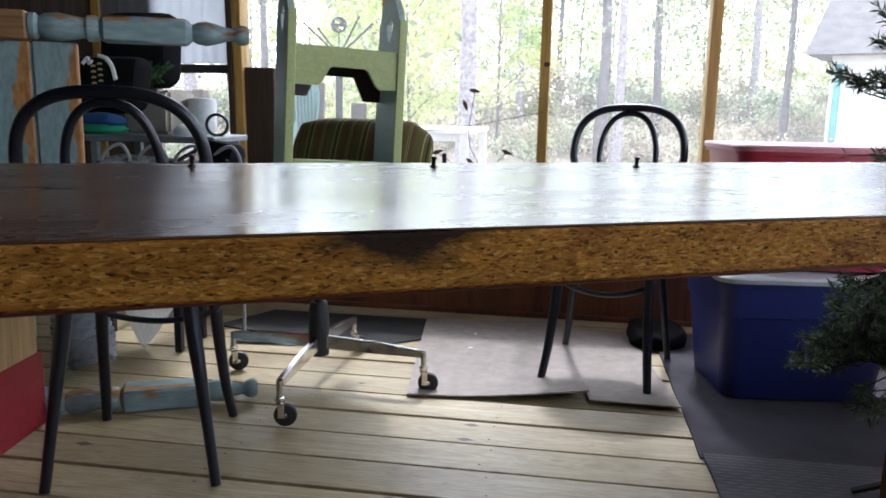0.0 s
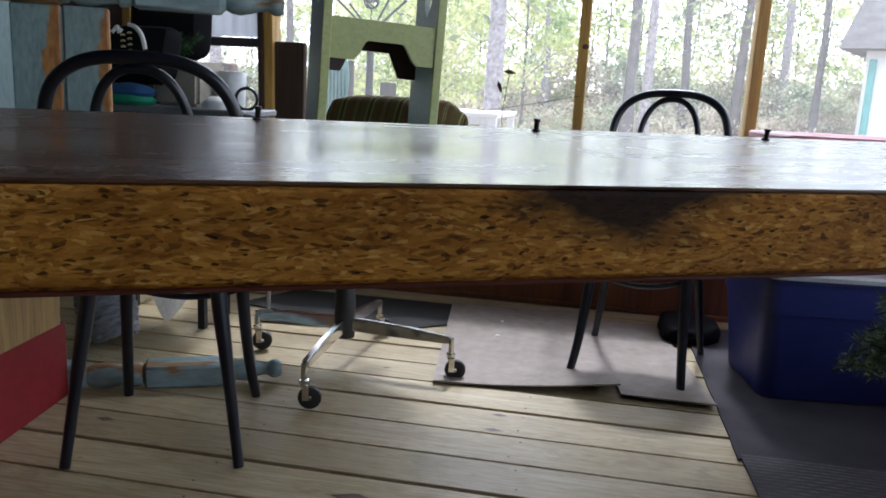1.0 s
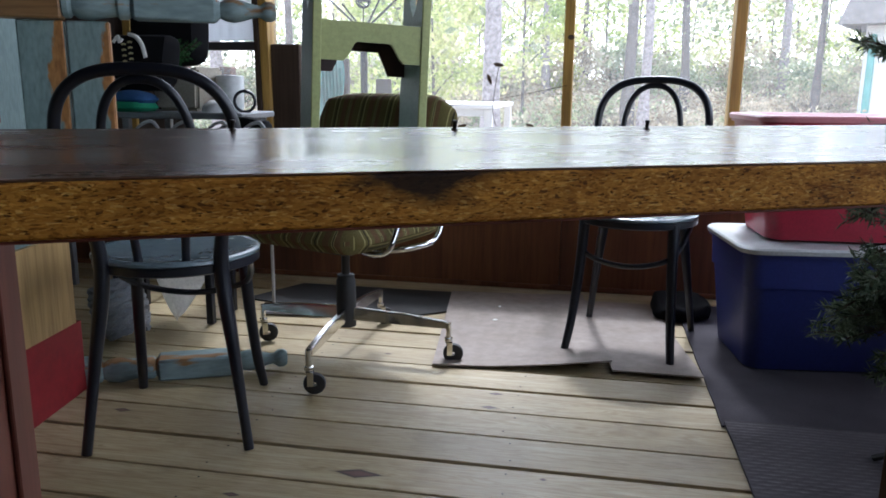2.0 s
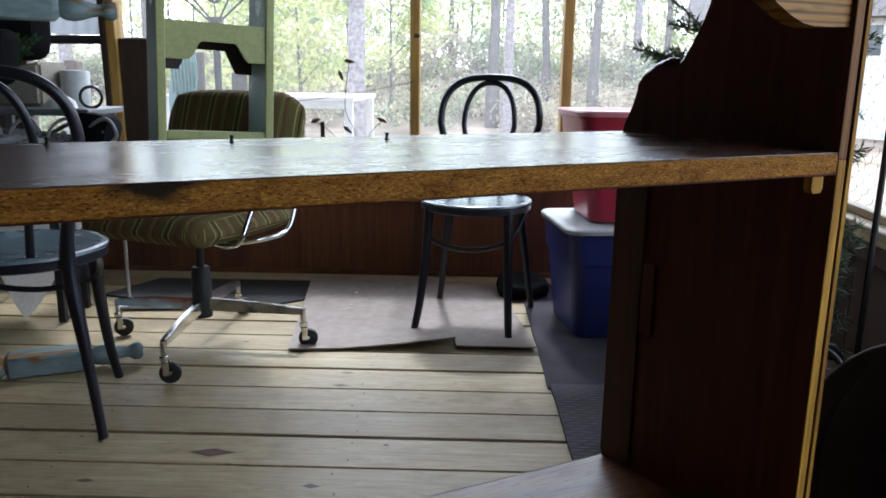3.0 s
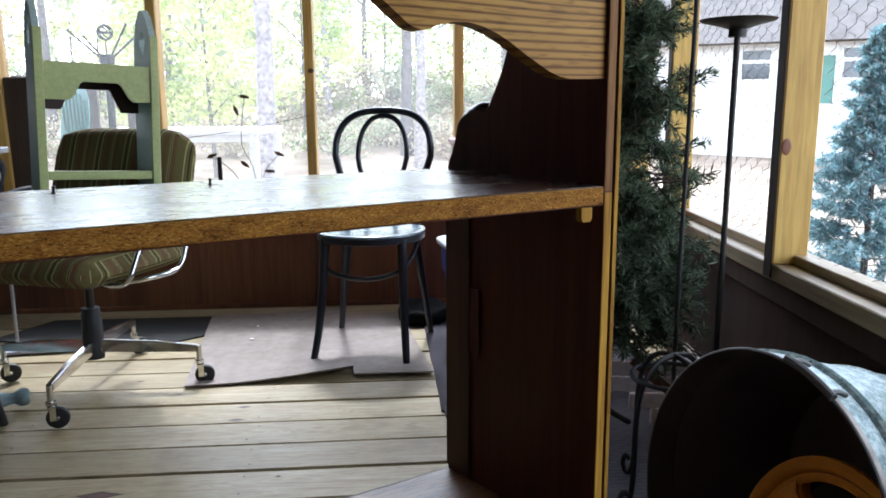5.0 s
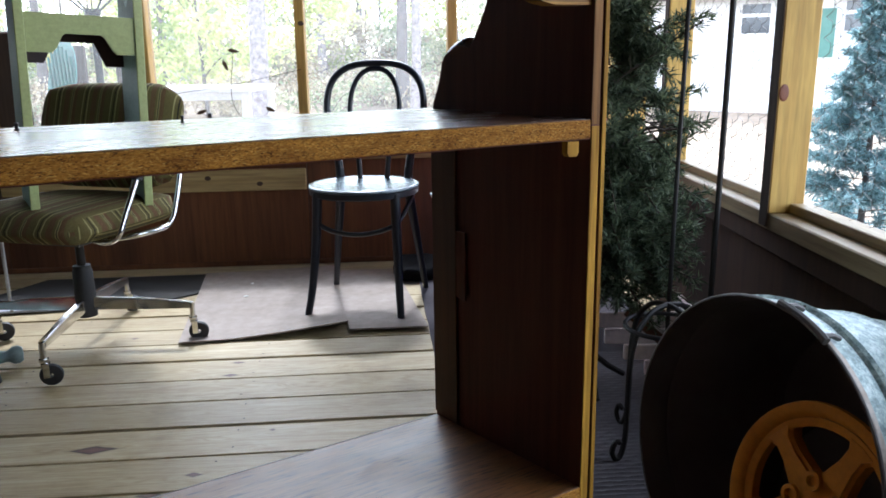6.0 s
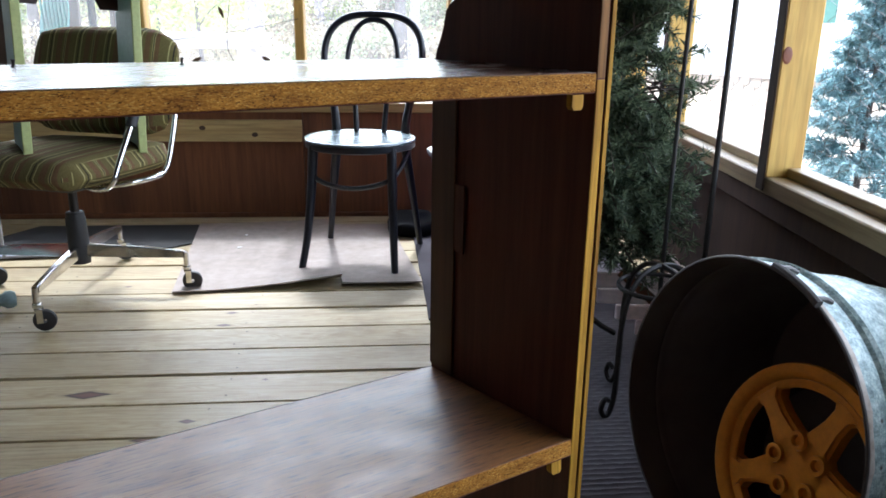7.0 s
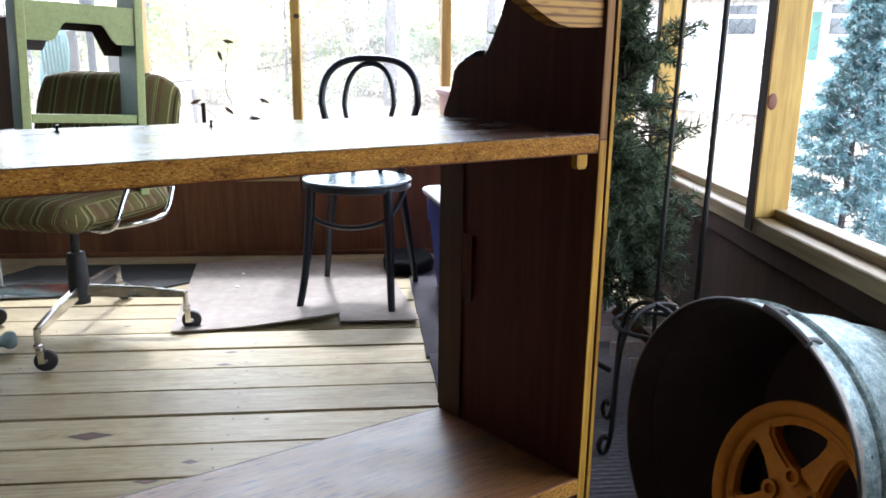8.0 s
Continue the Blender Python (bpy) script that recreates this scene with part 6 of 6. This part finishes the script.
bk.matrix_basis = pose(-1.165, 2.20, 0.012, 0, -20, 0)
tagged(bk, "slumped thick grey knitted basket beside the tipped table", "basket")
bm = bmesh.new()
n = 18
rows = []
for j in range(n + 1):
    row = []
    for i in range(n + 1):
        u, v = i / n, j / n
        w = 0.62 * (0.03 + 0.97 * v ** 0.8)
        row.append(bm.verts.new(((u - 0.5) * w * 0.55, 0.015 * math.sin(5 * u + 2 * v) * v, 0.02 + 0.36 * v + 0.01 * math.sin(9 * u))))
    rows.append(row)
for a, c in zip(rows, rows[1:]):
    for i in range(n):
        bm.faces.new([a[i], a[i + 1], c[i + 1], c[i]])
bmesh.ops.solidify(bm, geom=bm.faces, thickness=0.004)
wc = part("white_cloth", bm, WHITE_CLOTH, None, smooth=True)
wc.matrix_basis = pose(-1.145, 2.43, -0.015, 4, 8, 10)
tagged(wc, "limp white cloth hanging in a point to the deck", "cloth")

# ---- clutter by the far wall: rack, bag, appliance ----
rk = thing("metal_rack", "grey metal rack crowded with odds and ends by the wall", "rack", pose(-1.36, 2.66, 0, 0, 0, 4))
GREYM = plain("grey_metal", (0.20, 0.21, 0.22), (0.15, 0.155, 0.16), 80.0, 0.5, 0.5)
for x in (-0.42, 0.02):
    for y in (-0.15, 0.15):
        boxpart("upright", (x - 0.012, x + 0.012, y - 0.012, y + 0.012, 0, 0.675), GREYM, rk)
for y in (-0.15, 0.15):
    bm = bmesh.new()
    tube(bm, [(0.03, y, 0.47), (0.40, y, 0.672)], 0.007, 6)
    part("brace", bm, GREYM, rk)
for z, xe in ((0.35, 0.035), (0.675, 0.43)):
    boxpart("rack_shelf", (-0.43, xe, -0.163, 0.163, z, z + 0.022), GREYM, rk, b=0.004)
base_z = 0.697


def rounded(name, label, cat, m, w, d, h, material):
    bm = bmesh.new()
    cushion(bm, w, d, h, I4, 8, 0.02)
    ob = part(name, bm, material, None, smooth=True)
    ob.matrix_basis = m
    return tagged(ob, label, cat)


rounded("duffel_bag", "black cloth bag hanging above the rack", "bag", pose(-1.33, 2.82, 0.99, 84, 0, 3), 0.30, 0.27, 0.10, BLACK_CLOTH)
rounded("folded_towel", "folded green towel on the rack", "towel", pose(-1.355, 2.57, base_z + 0.013), 0.17, 0.14, 0.03, plain("green_towel", (0.015, 0.24, 0.12), None, 150.0, 0.95, 0.0, 0.5))
rounded("folded_towel", "folded blue towel on a green towel", "towel", pose(-1.345, 2.575, base_z + 0.040), 0.15, 0.13, 0.026, plain("blue_towel", (0.02, 0.08, 0.22), None, 150.0, 0.95, 0.0, 0.5))
CREAM = plain("cream_canvas", (0.46, 0.42, 0.34), (0.38, 0.34, 0.27), 120.0, 0.85)
MILKY = plain("milky_plastic", (0.62, 0.64, 0.63), (0.52, 0.54, 0.54), 60.0, 0.35)
sm = thing("canvas_bin", "cream canvas bin with sloping sides on the rack", "bin", pose(-1.225, 2.74, base_z, 0, 0, -6))
bm = bmesh.new()
put(bm, [(-0.085, -0.07, 0), (0.085, -0.07, 0), (0.085, 0.07, 0), (-0.085, 0.07, 0), (-0.10, -0.085, 0.115), (0.10, -0.085, 0.155), (0.10, 0.085, 0.155), (-0.10, 0.085, 0.115)],
    [(3, 2, 1, 0), (4, 5, 6, 7), (0, 1, 5, 4), (1, 2, 6, 5), (2, 3, 7, 6), (3, 0, 4, 7)])
bmesh.ops.bevel(bm, geom=bm.edges, offset=0.012, segments=3, affect="EDGES")
part("body", bm, CREAM, sm, smooth=True)
bm = bmesh.new()
tube(bm, bezier([(-0.03, -0.092, 0.13), (-0.045, -0.10, 0.10), (-0.04, -0.098, 0.07), (-0.02, -0.095, 0.09)], 5), 0.004, 6)
part("strap", bm, BLACK_CLOTH, sm, "dark strap")
bm = bmesh.new()
lathe(bm, [(0, 0.0), (0.022, 0.0), (0.045, 0.018), (0.052, 0.04), (0.049, 0.04), (0.040, 0.018), (0.0, 0.006)], 26, pose(0, 0, 0.04, 180, 0, 0))
bw = part("bowl", bm, WHITE_PAINT, None, smooth=True)
bw.matrix_basis = pose(-1.055, 2.62, base_z)
tagged(bw, "small white bowl upside down on the rack", "bowl")
bm = bmesh.new()
lathe(bm, [(0, 0.0), (0.042, 0.0), (0.046, 0.01), (0.050, 0.12), (0.046, 0.125), (0.0, 0.128)], 26)
jr = part("jar", bm, MILKY, None, smooth=True)
jr.matrix_basis = pose(-1.075, 2.77, base_z)
tagged(jr, "milky white plastic jar standing on the rack", "jar")
bm = bmesh.new()
tube(bm, [(0.035 * math.cos(a), 0.0, 0.039 + 0.035 * math.sin(a)) for a in np.linspace(0, 2 * math.pi, 29)[:-1]], 0.0055, 8, True)
rg_ = part("black_ring", bm, BLACK_LACQUER, None, smooth=True)
rg_.matrix_basis = pose(-0.955, 2.63, base_z - 0.002, 0, 0, 12)
tagged(rg_, "black ring standing upright on the rack", "ring")
zb = thing("striped_cushion", "black cushion with white bands and yellow dashes on the rack", "cushion", pose(-1.335, 2.64, base_z + 0.165, 72, 0, 4))
bm = bmesh.new()
cushion(bm, 0.26, 0.20, 0.09, I4, 8, 0.02)
part("body", bm, BLACK_CLOTH, zb, smooth=True)
bm = bmesh.new()
tube(bm, bezier([(-0.082, 0.050, 0.060), (-0.066, 0.072, 0.060), (-0.058, 0.052, 0.063), (-0.048, 0.064, 0.063)], 5), 0.006, 6)
part("stripe", bm, WHITE_CLOTH, zb, "white zigzag mark")
bm = bmesh.new()
tube(bm, bezier([(-0.030, 0.082, 0.056), (0.000, 0.070, 0.061), (0.026, 0.040, 0.064), (0.044, -0.005, 0.065)], 6), 0.0075, 6)
part("stripe", bm, WHITE_CLOTH, zb, "white curved band")
YELLOW_DASH = plain("pale_yellow_thread", (0.66, 0.58, 0.30), (0.55, 0.47, 0.22), 150.0, 0.9)
for q, (x, y, n) in enumerate(((-0.040, 0.040, 5), (-0.018, 0.048, 5), (0.040, -0.030, 3))):
    for k in range(n):
        bm = bmesh.new()
        px, py = x + 0.004 * k, y - 0.020 * k
        tube(bm, [(px - 0.007, py, 0.0655), (px, py + 0.003, 0.067), (px + 0.007, py + 0.001, 0.066)], 0.0034, 5)
        part("dash", bm, YELLOW_DASH, zb, "pale yellow stitched dash")
rs = np.random.default_rng(12)
sg = thing("green_sprig", "sprig of artificial green fern on the rack", "plant", pose(-1.262, 2.735, base_z))
bm = bmesh.new()
cs, al = [], []
for k in range(11):
    tip = Vector((rs.uniform(-0.06, 0.085), rs.uniform(-0.06, 0.03), rs.uniform(0.17, 0.255)))
    bow = Vector((0.02 * math.sin(k), -0.02, 0.16))
    frond = bezier([Vector((0, 0, 0)), bow, tip], 12)
    tube(bm, frond, 0.0016, 4)
    for p0, p1 in zip(frond[4:], frond[5:]):
        d = Vector(p1) - Vector(p0)
        for side in (-1, 1):
            out = d.normalized() * 0.6 + d.cross(Vector((0, 1, 0.2))).normalized() * side
            for q in range(3):
                cs.append(np.array(Vector(p0) + d * (q / 3) + out * 0.008))
                al.append(np.array(out) * 2.0)
part("stem", bm, BROWN_CORE, sg)
leaves("fronds", cs, 0.020, 0.0045, leafy("fern", (0.02, 0.065, 0.018), (0.05, 0.13, 0.04)), sg, rs, al)
ic = thing("iron_scroll", "pale grey curled iron scrollwork below the rack shelf", "ironwork", pose(-1.05, 2.46, 0.03, 0, 0, 6))
bm = bmesh.new()
for k in range(4):
    cx = -0.18 + 0.12 * k
    tube(bm, bezier([(cx - 0.05, 0, 0.48), (cx - 0.03, 0, 0.60), (cx + 0.03, 0, 0.64), (cx + 0.06, 0, 0.59), (cx + 0.03, 0, 0.555), (cx, 0, 0.575), (cx + 0.02, 0, 0.60)], 6), 0.006, 6)
for x in (-0.26, 0.24):
    tube(bm, [(x, 0, 0.0), (x, 0, 0.48)], 0.006, 7)
tube(bm, [(-0.28, 0, 0.48), (0.25, 0, 0.48)], 0.005, 6)
part("scrollwork", bm, plain("pale_grey_iron", (0.42, 0.42, 0.42), (0.25, 0.25, 0.26), 90.0, 0.6), ic, smooth=True)
wb = boxpart("window_rail", (-1.69, -1.118, WALL_Y + 0.02, WALL_Y + 0.055, 0.93, 0.965), plain("dark_rail", (0.035, 0.03, 0.03), None, 60.0, 0.6), None, b=0.004)
tagged(wb, "dark horizontal rail across the left porch bay", "rail", kind="structure")
bm = bmesh.new()
cols = [(-1.69 + 0.57 * k / 40, WALL_Y + 0.012 + 0.004 * math.sin(1.9 * k) + 0.003 * math.sin(0.7 * k)) for k in range(41)]
low, high = [bm.verts.new((x, y, 0.967)) for x, y in cols], [bm.verts.new((x, y, 2.1)) for x, y in cols]
for k in range(40):
    bm.faces.new((low[k], low[k + 1], high[k + 1], high[k]))
bmesh.ops.solidify(bm, geom=bm.faces, thickness=0.0008)
ps_ = part("plastic_sheet", bm, CLOUDY, None, smooth=True)
tagged(ps_, "cloudy white plastic sheet stretched over the porch bay", "sheet", kind="structure")
wb2 = boxpart("window_rail", (-1.079, -0.955, WALL_Y + 0.02, WALL_Y + 0.055, 0.475, 0.955), DARK_WOOD_AND_SHADE, None, b=0.004)
tagged(wb2, "dark weathered boarding low in the porch bay", "boarding", kind="structure")
for k, x in enumerate((-1.62, -1.40, -1.22)):
    bp_ = boxpart("brown_post", (x - 0.03, x + 0.03, WALL_Y + 0.25, WALL_Y + 0.31, GZ, 0.90 - 0.03 * k), PLY, None, b=0.006)
    tagged(bp_, "reddish brown post outside the screen", "post", "brown posts")
rounded("patterned_cloth", "crumpled grey and white patterned cloth heaped under the rack", "cloth", pose(-1.13, 2.50, 0.535, 8, 5, 0), 0.40, 0.22, 0.14, plain("patterned_cloth", (0.50, 0.50, 0.50), (0.05, 0.05, 0.055), 34.0, 0.9, 0.0, 0.2, 0.1, 30.0))
st_ = thing("stool", "dark stool holding patterned cloth beside the rack", "stool", pose(-1.18, 2.50, 0))
boxpart("seat", (-0.2, 0.2, -0.11, 0.11, 0.43, 0.455), BLACK_LACQUER, st_, b=0.006)
for x in (-0.17, 0.17):
    for y in (-0.08, 0.08):
        boxpart("leg", (x - 0.012, x + 0.012, y - 0.012, y + 0.012, 0, 0.43), BLACK_LACQUER, st_)

rounded("black_jacket", "black jacket bundled and hung on the end of the rack", "jacket", pose(-0.90, 2.54, 0.60, 70, 8, 0), 0.13, 0.17, 0.12, BLACK_CLOTH)

# ---- yard ornament, teal chair back, dried twigs at the screen ----
ya = thing("yard_ornament", "dark metal garden ornament with a wire ball and thin arms", "ornament", pose(-0.795, 3.52, GZ + 0.016))
bm = bmesh.new()
lathe(bm, [(0, 0), (0.05, 0), (0.02, 0.03), (0.016, 0.05), (0.016, 1.38), (0.022, 1.40), (0.034, 1.49), (0.036, 1.50), (0, 1.50)], 18)
part("post", bm, IRON, ya, smooth=True)
bm = bmesh.new()
for k in range(3):
    t_ = pose(0, 0, 1.595, 60 * k, 35 * k, 0)
    tube(bm, [(0.032 * math.cos(a), 0.032 * math.sin(a), 0) for a in np.linspace(0, 2 * math.pi, 21)[:-1]], 0.0035, 6, True, t_)
    tube(bm, [(0.032 * math.cos(a), 0, 0.032 * math.sin(a)) for a in np.linspace(0, 2 * math.pi, 21)[:-1]], 0.0035, 6, True, t_)
tube(bm, [(0, 0, 1.495), (0, 0, 1.565)], 0.003, 6)
part("wire_ball", bm, IRON, ya, smooth=True)
for dx, dz in ((-0.165, 0.115), (-0.10, 0.09), (0.085, 0.14), (0.145, 0.11)):
    bm = bmesh.new()
    tube(bm, [(0.2 * dx, 0, 1.49), (dx, 0.02, 1.49 + dz)], 0.005, 6)
    lathe(bm, [(0, -0.008), (0.008, 0), (0, 0.008)], 10, Matrix.Translation((dx, 0.02, 1.49 + dz)))
    part("arm", bm, IRON, ya, "thin metal arm with a knob")
tc_ = thing("metal_chair", "pale teal metal garden chair just outside the screen", "chair", pose(-1.03, 3.50, GZ, 0, 0, -42))
bm = bmesh.new()
lathe(bm, [(0, -0.006), (0.10, -0.004), (0.16, 0.012), (0.165, 0.018), (0.158, 0.018), (0.10, 0.004), (0, 0.002)], 30, pose(0, 0.1, 1.21, 80, 0, 0) @ Matrix.Diagonal((0.75, 1.15, 1, 1)))
shell = part("shell_back", bm, TEAL, tc_, "rounded teal shell back", smooth=True)
for k in range(-3, 4):
    bm = bmesh.new()
    reach = 0.155 * math.sqrt(1 - (k / 4.2) ** 2)
    tube(bm, [(0.032 * k, 0.1 - 0.010, 1.21 - reach), (0.032 * k, 0.1 - 0.014, 1.21), (0.032 * k, 0.1 - 0.018, 1.21 + reach)], 0.0055, 6)
    part("rib", bm, TEAL, shell, smooth=True)
bm = bmesh.new()
lathe(bm, [(0, 0.40), (0.17, 0.40), (0.19, 0.41), (0.17, 0.412), (0, 0.408)], 26)
part("seat", bm, TEAL, tc_, smooth=True)
for sx in (-1, 1):
    bm = bmesh.new()
    tube(bm, bezier([(sx * 0.15, -0.15, 0), (sx * 0.15, -0.13, 0.38), (sx * 0.15, 0.1, 0.42), (sx * 0.11, 0.1, 1.05)], 6), 0.011, 8)
    tube(bm, [(sx * 0.15, 0.18, 0), (sx * 0.15, 0.08, 0.40)], 0.011, 8)
    part("leg", bm, TEAL, tc_, smooth=True)

rt = np.random.default_rng(31)
tw = thing("dried_twig", "dried vine twig with curled brown leaves in front of the screen", "twig", pose(-0.10, WALL_Y - 0.005, SILL))
bm = bmesh.new()
stems = [[(0.0, 0, 0), (-0.02, 0, 0.12), (-0.06, 0, 0.22), (-0.04, 0, 0.40)], [(0.0, 0, 0), (0.03, 0, 0.10), (0.09, 0.0, 0.17)], [(-0.03, 0, 0), (-0.11, 0, 0.11), (-0.18, 0, 0.16)]]
for s in stems:
    tube(bm, bezier(s, 5), 0.0016, 5)
tube(bm, bezier([(-0.30, 0, 0.235), (-0.05, 0, 0.27), (0.22, 0, 0.325)], 6), 0.0012, 5)
part("stem", bm, BROWN_CORE, tw)
for (x, z, r) in ((-0.04, 0.40, 10), (-0.075, 0.345, 70), (0.09, 0.17, 25), (-0.18, 0.165, -20), (-0.05, 0.13, 40), (0.05, 0.10, 5)):
    bm = bmesh.new()
    outline = [(-0.024, 0), (-0.008, 0.008), (0.012, 0.006), (0.024, 0), (0.012, -0.005), (-0.008, -0.008)]
    prism(bm, outline, -0.0008, 0.0008, pose(x, -0.004, z, 90, r, 0))
    part("leaf", bm, LEAF_DRY, tw, "curled dark dry leaf")
bs = boxpart("iron_bar", (-0.008, 0.008, -0.008, 0.008, 0, 0.16), IRON, None)
bs.matrix_basis = pose(-0.255, WALL_Y + 0.01, SILL)
tagged(bs, "short dark iron bar standing on the sill", "bar")

# chicken wire behind the side screens
for y0, y1 in ((0.99, 1.56), (1.60, 2.38)):
    ob = thing("chicken_wire", "rusty hexagonal chicken wire over the side window", "wire netting", SKEW @ pose(WALL_X + 0.055, 0, 0), "wire netting")
    bm = bmesh.new()
    cw, ch = 0.036, 0.042
    for i in range(int((y1 - y0) / cw) + 1):
        for j in range(int(0.85 / ch)):
            y = y0 + i * cw
            z = SILL + 0.03 + j * ch + (ch / 2 if i % 2 else 0)
            a, b_, c = (0, y, z), (0, y, z + ch * 0.45), (0, min(y + cw, y1), z + ch * 0.725)
            d = (0, min(y + cw, y1), z - ch * 0.275)
            for p, q in ((a, b_), (b_, c), (a, d)):
                tube(bm, [p, q], 0.0007, 3)
    n_ = part("netting", bm, WIRE, ob)
    n_["kind"] = "stuff"

# ---- deck boards, one piece each, with their screws ----
PITCH, GAP = 0.1405, 0.0095
k0 = int((REAR_Y - 2.05) / PITCH)
made = {}
for k in range(k0, 9):
    y0 = 2.05 + PITCH * k
    y1 = min(y0 + PITCH, WALL_Y)
    if y1 - y0 < 0.03:
        continue
    key = round(y1 - y0, 3)
    if key not in made:
        bm = bmesh.new()
        cbox(bm, LEFT_X, CORNER_X, GAP / 2, key - GAP / 2, -0.028, 0.0, 0.0012)
        me = bpy.data.meshes.new("deck_board")
        bm.to_mesh(me)
        bm.free()
        me.materials.append(DECK)
        made[key] = me
    ob = new("deck_board", made[key])
    ob.parent = floor
    ob.location = (0, y0, -0.0012 * ((k * 7) % 3))
bm = bmesh.new()
lathe(bm, [(0, 0.0005), (0.002, 0.0005), (0.0026, 0.0)], 8)
me = bpy.data.meshes.new("screw_head")
bm.to_mesh(me)
bm.free()
me.materials.append(STEEL_DARK)
for k in range(-8, 8):
    for x in (-1.15, -0.54, 0.07):
        for f in (0.03, 0.11):
            s = new("screw_head", me)
            s.parent = floor
            s.location = (x + 0.01 * rt.normal(), 2.05 + PITCH * k + f, 0.0003)
